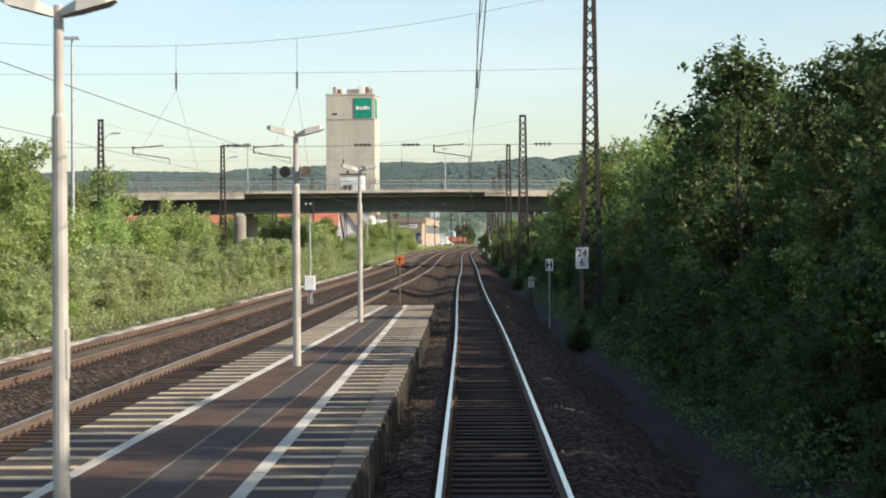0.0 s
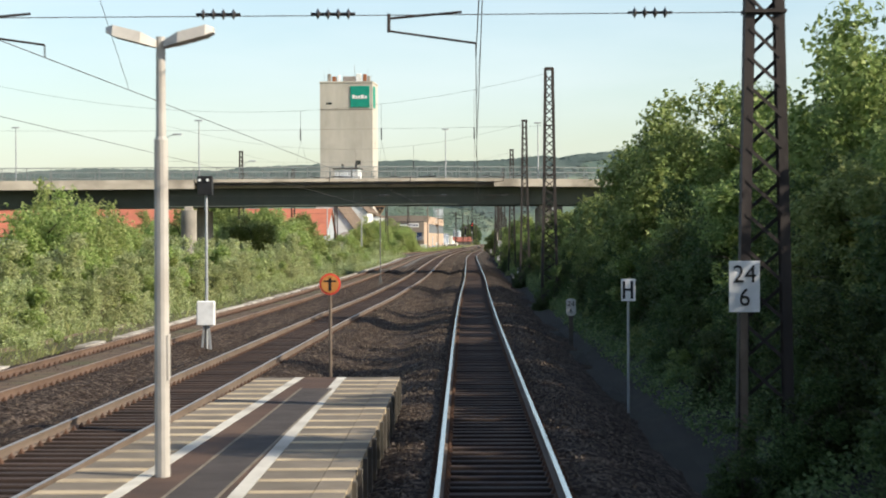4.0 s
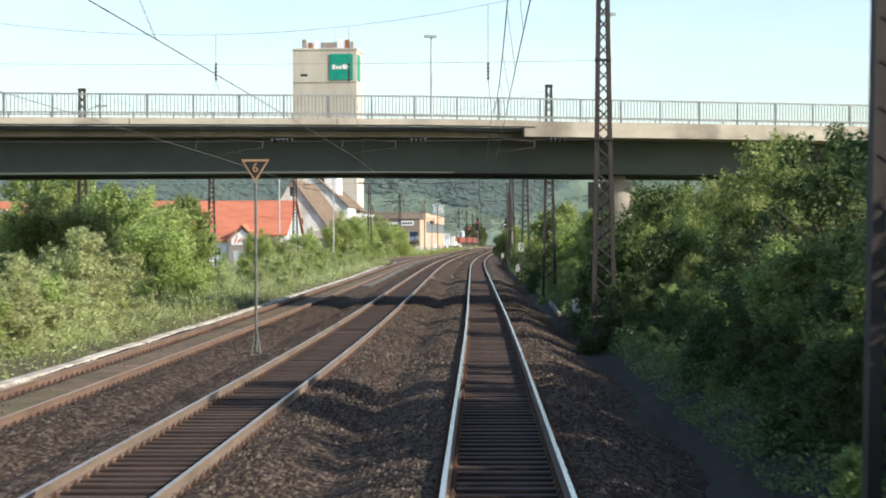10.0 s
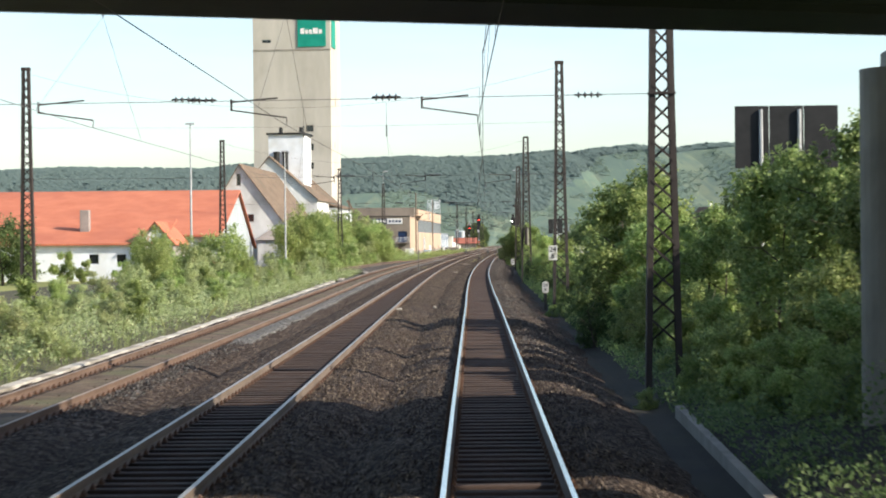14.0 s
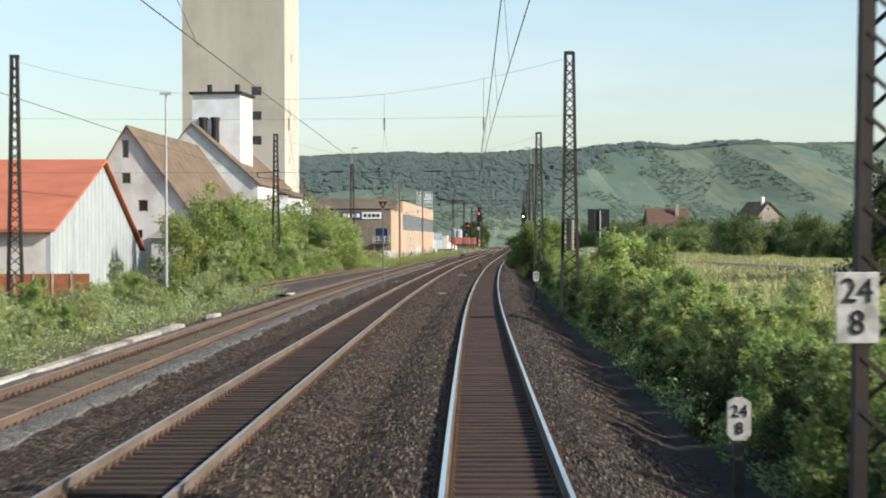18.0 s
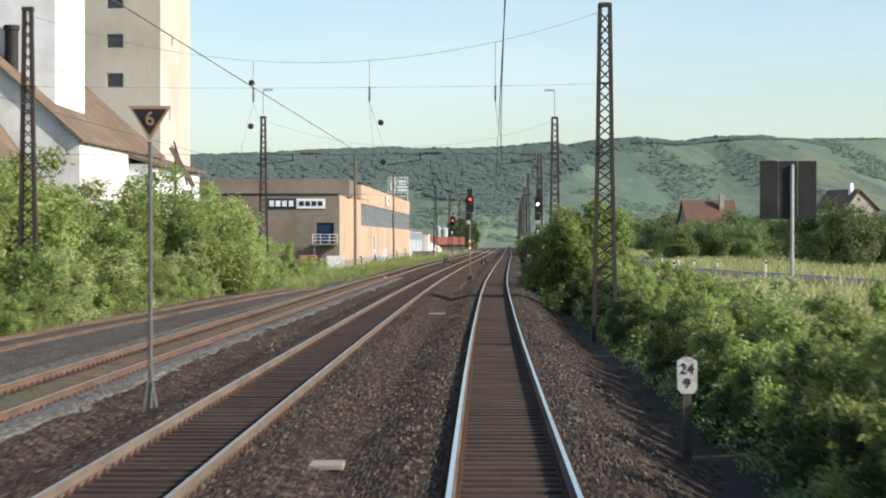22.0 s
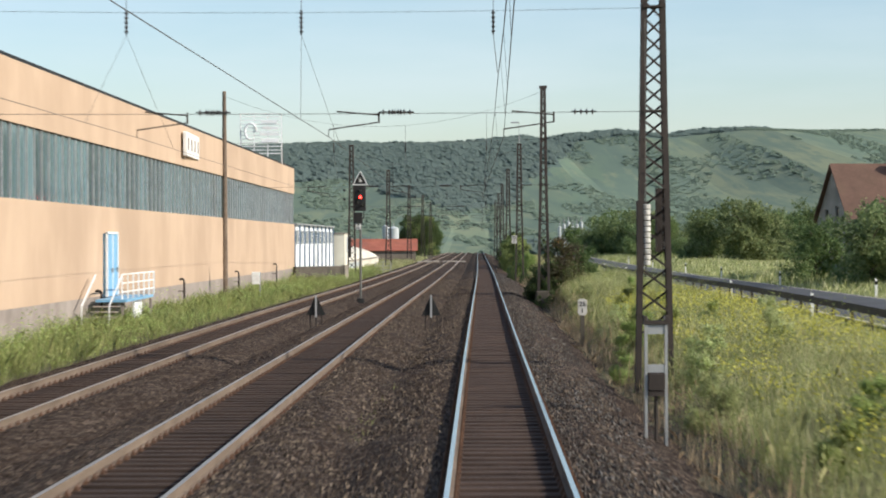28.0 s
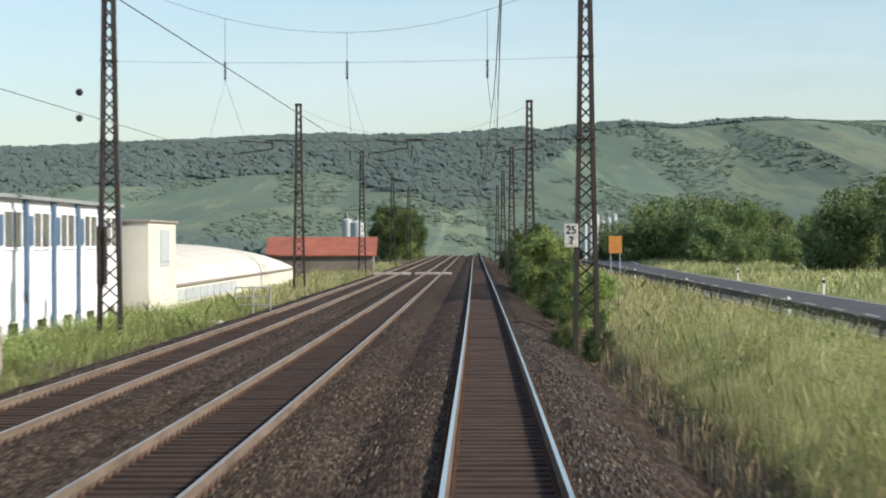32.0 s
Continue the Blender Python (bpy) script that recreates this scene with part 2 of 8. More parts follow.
# stained dark concrete; on the low wall its darkness stands for shade
FOOTING = surface("dirty_shaded_concrete", (0.05, 0.044, 0.036), (0.12, 0.105, 0.085), 0.6, 0.05, 0.95, 0.4, stain=(0.03, 0.03, 0.02), stain_size=1.0)
PLATFORM_EDGE = surface("platform_edge_stone", (0.085, 0.072, 0.058), (0.15, 0.13, 0.105), 0.5, 0.03, 0.9, 0.25, vary=0.2)
DECK_EDGE = surface("deck_edge", (0.24, 0.215, 0.175), (0.38, 0.345, 0.285), 1.8, 0.08, 0.9, 0.25, stretch=(0.5, 0.5, 1.6), stain=(0.11, 0.095, 0.075), stain_size=2.5, stain_amount=0.75)
GIRDER = surface("girder_paint", (0.03, 0.042, 0.036), (0.05, 0.066, 0.056), 2.0, 0.05, 0.6, 0.1, stain=(0.035, 0.034, 0.028), stain_size=4)
PLATFORM_TOP = surface("platform_asphalt", (0.068, 0.036, 0.022), (0.115, 0.068, 0.043), 0.9, 0.02, 0.9, 0.3, stain=(0.035, 0.027, 0.022), stain_size=2.0)
PLATFORM_DARK = surface("platform_dark_slab", (0.038, 0.03, 0.025), (0.075, 0.06, 0.05), 0.5, 0.02, 0.9, 0.3, vary=0.2)
PLATFORM_LIGHT = surface("platform_light_slab", (0.4, 0.31, 0.19), (0.56, 0.45, 0.29), 0.5, 0.03, 0.9, 0.2, vary=0.15, stain=(0.16, 0.125, 0.085), stain_size=0.8)
# tan with sunlight painted in for the far slabs; also colours the cover joints
PLATFORM_TAN_SUNLIT = surface("platform_tan_sunlit", (0.15, 0.125, 0.09), (0.23, 0.19, 0.14), 0.6, 0.03, 0.9, 0.2, vary=0.1, stain=(0.09, 0.072, 0.052), stain_size=0.9)
WHITE_LINE = surface("worn_white_paint", (0.48, 0.45, 0.37), (0.68, 0.64, 0.55), 0.6, 0.03, 0.8, 0.15, stain=(0.18, 0.15, 0.11), stain_size=1.2, stain_amount=0.6)
KERB = surface("limed_kerb", (0.3, 0.265, 0.215), (0.52, 0.485, 0.42), 0.8, 0.06, 0.9, 0.4, vary=0.1, stain=(0.12, 0.1, 0.07), stain_size=1.3, stain_amount=0.85)
MAST_STEEL = surface("mast_paint", (0.02, 0.016, 0.014), (0.052, 0.041, 0.035), 0.7, 0.04, 0.75, 0.2, stretch=(1, 1, 0.3))
GALVANISED = surface("galvanised_steel", (0.3, 0.31, 0.31), (0.46, 0.47, 0.47), 0.4, 0.03, 0.5, 0.1, metal=0.5)
LAMP_POST = surface("lamp_post_paint", (0.36, 0.33, 0.29), (0.52, 0.49, 0.43), 0.8, 0.03, 0.6, 0.1, stain=(0.22, 0.18, 0.14), stain_size=0.9)
WIRE = surface("wire", (0.06, 0.055, 0.05), (0.11, 0.1, 0.09), 0.5, 0.02, 0.6, 0.0)
INSULATOR = surface("insulator", (0.026, 0.024, 0.023), (0.06, 0.054, 0.05), 0.1, 0.02, 0.3, 0.0)
BLACK = surface("black_sheet", (0.008, 0.008, 0.008), (0.02, 0.02, 0.02), 0.5, 0.03, 0.6, 0.1)
WHITE = surface("white_enamel", (0.66, 0.66, 0.64), (0.8, 0.8, 0.78), 0.3, 0.03, 0.5, 0.05, stain=(0.5, 0.47, 0.42), stain_size=0.4)
STONE_WHITE = surface("weathered_white_stone", (0.4, 0.39, 0.36), (0.62, 0.61, 0.57), 0.12, 0.02, 0.85, 0.3, stain=(0.25, 0.24, 0.2), stain_size=0.25, stain_amount=0.8)
YELLOW_SIGN = surface("orange_enamel", (0.4, 0.16, 0.035), (0.52, 0.23, 0.06), 0.3, 0.03, 0.5, 0.05)
# orange dulled to put the shade on the speed boards into the colour
SHADED_ORANGE = surface("shaded_orange_enamel", (0.26, 0.16, 0.085), (0.36, 0.22, 0.12), 0.3, 0.03, 0.6, 0.05)
SIGNAL_GREY = surface("signal_mast_paint", (0.075, 0.08, 0.075), (0.14, 0.145, 0.135), 0.5, 0.03, 0.6, 0.1, stain=(0.1, 0.07, 0.045), stain_size=0.6)
NAVY = surface("navy_enamel", (0.008, 0.02, 0.06), (0.014, 0.032, 0.085), 0.8, 0.05, 0.4, 0.04)
SIDING_FILL = surface("siding_fill", (0.05, 0.032, 0.02), (0.155, 0.108, 0.068), 0.9, 0.03, 0.95, 0.6, stain=(0.085, 0.09, 0.035), stain_size=3.0, stain_amount=0.75)
SIDING_TOP = surface("siding_rail_top", (0.21, 0.155, 0.115), (0.34, 0.27, 0.21), 0.5, 0.03, 0.6, 0.1, metal=0.3, stretch=(1, 0.08, 1))
SIDING_RUST = surface("siding_rail_rust", (0.085, 0.054, 0.037), (0.165, 0.108, 0.075), 0.4, 0.02, 0.9, 0.3, stretch=(1, 0.2, 1))
PALE_STONE = stones("pale_gravel", 0.06, (0.06, 0.055, 0.05), (0.14, 0.132, 0.12), (0.32, 0.305, 0.28), (0.1, 0.088, 0.072), 1.6, 1.0)
RAIL_GREY = surface("weathered_railing", (0.13, 0.145, 0.14), (0.22, 0.235, 0.23), 0.5, 0.03, 0.55, 0.1, metal=0.2)
RED_SIGN = surface("red_enamel", (0.5, 0.05, 0.03), (0.68, 0.09, 0.05), 0.3, 0.03, 0.5, 0.05)
SILO = surface("silo_render", (0.4, 0.37, 0.31), (0.54, 0.5, 0.43), 5.0, 0.2, 0.9, 0.15, stretch=(1, 1, 0.25), stain=(0.33, 0.3, 0.25), stain_size=7, stain_amount=0.6)
SIGN_GREEN = surface("sign_green", (0.0, 0.2, 0.14), (0.01, 0.27, 0.19), 2.0, 0.1, 0.6, 0.03)
PLASTER = surface("white_plaster", (0.5, 0.49, 0.46), (0.72, 0.71, 0.68), 2.5, 0.1, 0.9, 0.2, stretch=(1, 1, 0.4), stain=(0.34, 0.31, 0.27), stain_size=3, stain_amount=0.6)
ROOF_BROWN = surface("old_roof_tile", (0.11, 0.075, 0.05), (0.2, 0.145, 0.1), 1.3, 0.12, 0.9, 0.5, stain=(0.08, 0.07, 0.05), stain_size=3)
ROOF_RED = surface("red_roof_tile", (0.4, 0.12, 0.062), (0.5, 0.175, 0.095), 2.0, 0.15, 0.85, 0.4, stain=(0.33, 0.1, 0.06), stain_size=5)
SHED_RED = surface("dull_red_sheet", (0.25, 0.075, 0.045), (0.36, 0.12, 0.075), 1.5, 0.12, 0.8, 0.4, stain=(0.2, 0.09, 0.065), stain_size=4)
ROOF_CLAY = surface("clay_roof_tile", (0.085, 0.05, 0.037), (0.14, 0.082, 0.06), 1.2, 0.12, 0.9, 0.4, stain=(0.09, 0.06, 0.04), stain_size=2.5)
STUCCO = surface("grey_stucco", (0.22, 0.2, 0.17), (0.33, 0.3, 0.26), 1.5, 0.1, 0.9, 0.2, stain=(0.15, 0.135, 0.11), stain_size=2.5)
SHEET_PALE = surface("pale_sheet", (0.34, 0.37, 0.38), (0.43, 0.46, 0.47), 2.0, 0.1, 0.6, 0.1)
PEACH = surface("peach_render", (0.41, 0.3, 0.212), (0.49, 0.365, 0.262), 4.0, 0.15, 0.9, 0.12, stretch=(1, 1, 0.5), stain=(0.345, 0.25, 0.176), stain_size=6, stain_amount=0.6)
PLINTH = surface("plinth_render", (0.2, 0.17, 0.15), (0.31, 0.27, 0.24), 1.5, 0.1, 0.9, 0.2)
# holds the factory end wall's shade in its colour; reused on the far shed
SHADED_UMBER = surface("shaded_umber_render", (0.155, 0.13, 0.105), (0.225, 0.19, 0.155), 3.0, 0.15, 0.9, 0.15, stain=(0.12, 0.1, 0.08), stain_size=4)
SLATE = surface("slate_blue_paint", (0.06, 0.1, 0.16), (0.09, 0.145, 0.22), 1.0, 0.05, 0.5, 0.05)
OFFICE_GLASS = glass("office_glass", (0.16, 0.165, 0.155), 0.4)
BAND_GLASS = glass("band_glass", (0.085, 0.14, 0.16), 0.5)
DARK_GLASS = glass("dark_glass", (0.015, 0.017, 0.02))
SKY_BLUE = surface("light_blue_paint", (0.14, 0.32, 0.5), (0.22, 0.42, 0.6), 0.6, 0.05, 0.5, 0.05)
PANEL_WHITE = surface("white_panel", (0.64, 0.66, 0.68), (0.78, 0.8, 0.81), 1.5, 0.05, 0.6, 0.08, stain=(0.55, 0.54, 0.5), stain_size=2)
DOME_WHITE = surface("dome_sheet", (0.53, 0.505, 0.42), (0.64, 0.615, 0.525), 3.0, 0.1, 0.7, 0.1)
ASPHALT = surface("asphalt", (0.045, 0.046, 0.05), (0.075, 0.076, 0.08), 3.0, 0.03, 0.85, 0.2)
BARK = surface("bark", (0.05, 0.04, 0.03), (0.13, 0.105, 0.08), 0.3, 0.04, 0.95, 0.6, stretch=(1, 1, 0.3))
RUST_BROWN = surface("rusty_brown", (0.2, 0.07, 0.03), (0.32, 0.13, 0.06), 0.5, 0.05, 0.8, 0.2)
LEAF_MID = foliage("leaf_mid", (0.12, 0.18, 0.048), (0.25, 0.32, 0.095), (0.4, 0.45, 0.165))
# dark leaf; also carries the shade on the track-side bushes in its colour
LEAF_DARK_SHADE = foliage("leaf_dark_shade", (0.032, 0.058, 0.017), (0.075, 0.118, 0.034), (0.145, 0.19, 0.064), 0.4, 0.4)
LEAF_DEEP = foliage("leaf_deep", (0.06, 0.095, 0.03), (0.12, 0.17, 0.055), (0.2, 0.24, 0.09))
LEAF_FIELD = foliage("leaf_field", (0.09, 0.135, 0.05), (0.17, 0.225, 0.085), (0.28, 0.32, 0.14))
LEAF_LIGHT = foliage("leaf_light", (0.19, 0.27, 0.07), (0.35, 0.43, 0.13), (0.52, 0.56, 0.23), 0.4, 0.52)
LEAF_GREY = foliage("leaf_grey", (0.24, 0.29, 0.11), (0.43, 0.48, 0.205), (0.64, 0.65, 0.36), 0.4, 0.52)
LEAF_PURPLE = foliage("leaf_dull", (0.04, 0.035, 0.022), (0.085, 0.075, 0.035), (0.14, 0.13, 0.06))
GRASS = foliage("grass_blades", (0.2, 0.225, 0.075), (0.37, 0.38, 0.155), (0.62, 0.57, 0.35), 0.3, 0.42, 2.2)
WEED = foliage("weed_blades", (0.13, 0.16, 0.045), (0.24, 0.27, 0.085), (0.4, 0.39, 0.17), 0.3, 0.4, 1.8)
FLOWER = foliage("yellow_flowers", (0.4, 0.37, 0.05), (0.55, 0.5, 0.07), (0.66, 0.61, 0.14), 0.2, 0.3)
STRAW = foliage("dry_straw", (0.3, 0.22, 0.13), (0.42, 0.33, 0.2), (0.55, 0.45, 0.3), 0.2, 0.2)
# hill crowns: haze painted in, tones paled and kept close together
HAZED_WOODS = foliage("hazed_wooded_hill", (0.132, 0.18, 0.17), (0.143, 0.193, 0.18), (0.156, 0.208, 0.187), 0.0, 0.55)
HAZED_SHRUBS = foliage("hazed_shrubby_hill", (0.14, 0.19, 0.152), (0.155, 0.207, 0.16), (0.174, 0.228, 0.17), 0.0, 0.55)
RED_LIGHT = lamp_glow("red_light", (1.0, 0.03, 0.02), 9.0)
WHITE_LIGHT = lamp_glow("white_light", (1.0, 0.98, 0.9), 9.0)


# ---- mesh helpers ----
class G:
    """Collects points and faces of one mesh."""

    def __init__(self):
        self.v, self.f, self.s = [], [], []

    def add(self, pts, faces, slot=0):
        o = len(self.v)
        self.v += [tuple(p) for p in pts]
        self.f += [tuple(o + i for i in f) for f in faces]
        self.s += [slot] * len(faces)
        return self

    def box(self, a, b, slot=0, bevel=0.0):
        (x0, y0, z0), (x1, y1, z1) = a, b
        if bevel:
            c = bevel
            ring = [(x0 + c, y0), (x1 - c, y0), (x1, y0 + c), (x1, y1 - c), (x1 - c, y1), (x0 + c, y1), (x0, y1 - c), (x0, y0 + c)]
            top = [(x0 + c, y0 + c), (x1 - c, y0 + c), (x1 - c, y0 + c), (x1 - c, y1 - c), (x1 - c, y1 - c), (x0 + c, y1 - c), (x0 + c, y1 - c), (x0 + c, y0 + c)]
            pts = [(x, y, z0) for x, y in ring] + [(x, y, z1 - c) for x, y in ring] + [(x, y, z1) for x, y in (top[0], top[1], top[3], top[5])]
            f = [(i, (i + 1) % 8, 8 + (i + 1) % 8, 8 + i) for i in range(8)]
            f += [(8, 9, 17, 16), (9, 10, 17), (10, 11, 18, 17), (11, 12, 18), (12, 13, 19, 18), (13, 14, 19), (14, 15, 16, 19), (15, 8, 16), (16, 17, 18, 19), tuple(range(7, -1, -1))]
            return self.add(pts, f, slot)
        pts = [(x0, y0, z0), (x1, y0, z0), (x1, y1, z0), (x0, y1, z0), (x0, y0, z1), (x1, y0, z1), (x1, y1, z1), (x0, y1, z1)]
        return self.add(pts, [(3, 2, 1, 0), (4, 5, 6, 7), (0, 1, 5, 4), (1, 2, 6, 5), (2, 3, 7, 6), (3, 0, 4, 7)], slot)

    def bar(self, p, q, w, h, slot=0, up=(0, 0, 1)):
        """A bar of rectangular section from p to q, w wide and h high."""
        p, q = Vector(p), Vector(q)
        d = (q - p).normalized()
        u = Vector(up)
        if abs(d.dot(u)) > 0.98:
            u = Vector((0, 1, 0))
        r = d.cross(u).normalized() * (w / 2)
        t = r.cross(d).normalized() * (h / 2)
        pts = [e + a * r + b * t for e in (p, q) for a, b in ((-1, -1), (1, -1), (1, 1), (-1, 1))]
        return self.add(pts, [(0, 1, 2, 3), (7, 6, 5, 4), (0, 4, 5, 1), (1, 5, 6, 2), (2, 6, 7, 3), (3, 7, 4, 0)], slot)

    def tube(self, path, radii, n=8, slot=0, caps=True):
        """A round tube along a path; radii one number or one for each point."""
        path = [Vector(p) for p in path]
        if not isinstance(radii, (list, tuple)):
            radii = [radii] * len(path)
        o = len(self.v)
        for i, p in enumerate(path):
            d = (path[min(i + 1, len(path) - 1)] - path[max(i - 1, 0)]).normalized()
            a = d.cross(Vector((0, 0, 1) if abs(d.z) < 0.95 else (0, 1, 0))).normalized()
            b = d.cross(a)
            for k in range(n):
                t = 2 * math.pi * k / n
                self.v.append(tuple(p + (a * math.cos(t) + b * math.sin(t)) * radii[i]))
        for i in range(len(path) - 1):
            for k in range(n):
                k2 = (k + 1) % n
                self.f.append((o + i * n + k, o + i * n + k2, o + (i + 1) * n + k2, o + (i + 1) * n + k))
                self.s.append(slot)
        if caps and n > 2:
            self.f += [tuple(o + k for k in range(n - 1, -1, -1)), tuple(o + (len(path) - 1) * n + k for k in range(n))]
            self.s += [slot, slot]
        return self

    def poly(self, pts, slot=0):
        return self.add(pts, [tuple(range(len(pts)))], slot)

    def prism(self, outline, z0, z1, slot=0):
        n = len(outline)
        pts = [(x, y, z0) for x, y in outline] + [(x, y, z1) for x, y in outline]
        return self.add(pts, [tuple(range(n - 1, -1, -1)), tuple(range(n, 2 * n))] + [(i, (i + 1) % n, n + (i + 1) % n, n + i) for i in range(n)], slot)

    def slab(self, outline, depth, slot=0):
        """An outline in the x-z plane, given depth along y."""
        n = len(outline)
        pts = [(x, 0, z) for x, z in outline] + [(x, depth, z) for x, z in outline]
        return self.add(pts, [tuple(range(n)), tuple(range(2 * n - 1, n - 1, -1))] + [((i + 1) % n, i, n + i, n + (i + 1) % n) for i in range(n)], slot)

    def ball(self, c, r, n=8, m=5, slot=0, squash=1.0):
        pts = [(c[0], c[1], c[2] - r * squash)]
        for j in range(1, m):
            a = math.pi * j / m
            pts += [(c[0] + r * math.sin(a) * math.cos(2 * math.pi * k / n), c[1] + r * math.sin(a) * math.sin(2 * math.pi * k / n), c[2] - r * squash * math.cos(a)) for k in range(n)]
        pts.append((c[0], c[1], c[2] + r * squash))
        f = [(0, 1 + (k + 1) % n, 1 + k) for k in range(n)]
        for j in range(m - 2):
            f += [(1 + j * n + k, 1 + j * n + (k + 1) % n, 1 + (j + 1) * n + (k + 1) % n, 1 + (j + 1) * n + k) for k in range(n)]
        f += [(len(pts) - 1, 1 + (m - 2) * n + k, 1 + (m - 2) * n + (k + 1) % n) for k in range(n)]
        return self.add(pts, f, slot)

    def mesh(self, name, mats):
        me = bpy.data.meshes.new(name)
        me.from_pydata(self.v, [], self.f)
        for m in (mats if isinstance(mats, (list, tuple)) else [mats]):
            me.materials.append(m)
        if any(self.s):
            me.polygons.foreach_set("material_index", self.s)
        me.validate()
        return me


def thing(name, at=(0, 0, 0), label="", category="", group="", kind="", turn=0.0):
    ob = new(name)
    ob.empty_display_size = 0.2
    ob.matrix_world = pose(*at, 0, 0, turn)
    return tagged(ob, label, category, group, kind)


def part(name, g, material, parent, label="", kind=""):
    ob = new(name, g.mesh(name, material) if isinstance(g, G) else g)
    ob.parent = parent
    return tagged(ob, label, kind=kind)


def welded(ob):
    """Joins the touching corners of a wall put together from several boxes."""
    bm = bmesh.new()
    bm.from_mesh(ob.data)
    bmesh.ops.remove_doubles(bm, verts=bm.verts, dist=0.001)
    bm.to_mesh(ob.data)
    bm.free()
    return ob


def solid(name, g, material, label="", category="", kind="", group=""):
    """A thing or a piece of the setting that is one mesh."""
    return tagged(new(name, g.mesh(name, material)), label, category, group, kind)


def quad_mesh(name, verts, material, per=4):
    """A mesh of many loose flat pieces from an array of corners (pieces, per, 3)."""
    n = len(verts)
    me = bpy.data.meshes.new(name)
    me.vertices.add(n * per)
    me.vertices.foreach_set("co", np.asarray(verts, dtype=np.float32).ravel())
    me.loops.add(n * per)
    me.loops.foreach_set("vertex_index", np.arange(n * per, dtype=np.int32))
    me.polygons.add(n)
    me.polygons.foreach_set("loop_start", np.arange(0, n * per, per, dtype=np.int32))
    me.polygons.foreach_set("loop_total", np.full(n, per, dtype=np.int32))
    me.materials.append(material)
    me.update(calc_edges=True)
    return me


# ---- the line of the tracks ----
def smooth_curve(knots):
    ys, xs = np.array([k[0] for k in knots], float), np.array([k[1] for k in knots], float)
    slope = np.gradient(xs, ys)

    def at(y):
        y = np.asarray(y, float)
        i = np.clip(np.searchsorted(ys, y) - 1, 0, len(ys) - 2)
        h = ys[i + 1] - ys[i]
        t = (y - ys[i]) / h
        inside = (2 * t**3 - 3 * t**2 + 1) * xs[i] + (t**3 - 2 * t**2 + t) * h * slope[i] + (3 * t**2 - 2 * t**3) * xs[i + 1] + (t**3 - t**2) * h * slope[i + 1]
        out = np.where(y < ys[0], xs[0] + (y - ys[0]) * slope[0], np.where(y > ys[-1], xs[-1] + (y - ys[-1]) * slope[-1], inside))
        return float(out) if out.ndim == 0 else out
    return at


line_1 = smooth_curve([(-100, -0.61), (24, 0.685), (45, 0.936), (62, 1.121), (85, 1.297), (99, 1.402), (113, 1.513), (129, 1.665), (145, 1.831), (163, 2.046), (181, 2.277), (199, 2.486), (218, 2.674), (237, 2.839), (277, 3.208), (299, 3.412), (321, 3.59), (344, 3.82), (367, 4.094), (392, 4.473), (417, 4.953), (444, 5.547), (471, 6.209), (499, 6.938), (525, 7.685), (556, 8.689), (577, 9.403), (601, 10.231), (622, 10.968), (647, 11.859), (669, 12.641), (694, 13.535), (721, 14.489), (800, 17.176), (927, 21.4), (1300, 34.0)])
apart_2 = smooth_curve([(-100, -8.2), (24, -7.05), (49, -6.7), (72, -6.2), (100, -5.75), (123, -5.38), (148, -4.88), (170, -4.68), (300, -4.66), (420, -4.72), (520, -4.77), (640, -4.72), (700, -4.52), (800, -4.4), (1300, -4.4)])
apart_3 = smooth_curve([(-100, -12.4), (24, -11.3), (50, -10.85), (75, -10.3), (92, -10.0), (119, -9.6), (150, -9.1), (185, -8.92), (300, -8.8), (395, -9.25), (430, -9.25), (460, -9.15), (500, -9.05), (640, -9.0), (700, -8.5), (740, -8.35), (800, -8.3), (1300, -8.3)])


def line_2(y):
    return line_1(y) + apart_2(y)


def line_3(y):
    return line_1(y) + apart_3(y)


def ease(a, b, v):
    t = min(1.0, max(0.0, (v - a) / (b - a)))
    return t * t * (3 - 2 * t)


def blend(table, u):
    return float(np.interp(u, [k[0] for k in table], [k[1] for k in table]))


def ridge_height(x):
    """The bare top of the far hills."""
    return blend([(-1500, 48), (-700, 60), (-460, 66), (-380, 70), (-240, 67), (-222, 70), (-130, 74), (-40, 78), (-16, 76), (15, 77), (45, 80), (80, 84), (105, 86), (118, 83), (135, 87), (180, 91), (215, 87), (250, 91), (275, 92), (400, 93), (700, 96), (1500, 84)], x) + 4.0 * (1 - ease(0, 70, x))


def hill_rise(y):
    return ease(1080, 2290, y) * 0.7 + ease(1560, 2290, y) * 0.3


def slope_woods(x, y):
    """Where the far hills carry trees: the whole upper slope on one side, a band along the ridge on the other, scrub between."""
    v = hill_rise(y)
    patch = noise.noise((x / 75, y / 420, 4)) + 0.5 * noise.noise((x / 30, y / 200, 9))
    edge = np.interp(x, [-640, -250, -60, 60, 110, 135, 280, 300], [0.3, 0.34, 0.42, 0.42, 0.62, 0.88, 0.92, 1.2])
    return v + 0.34 * patch - edge


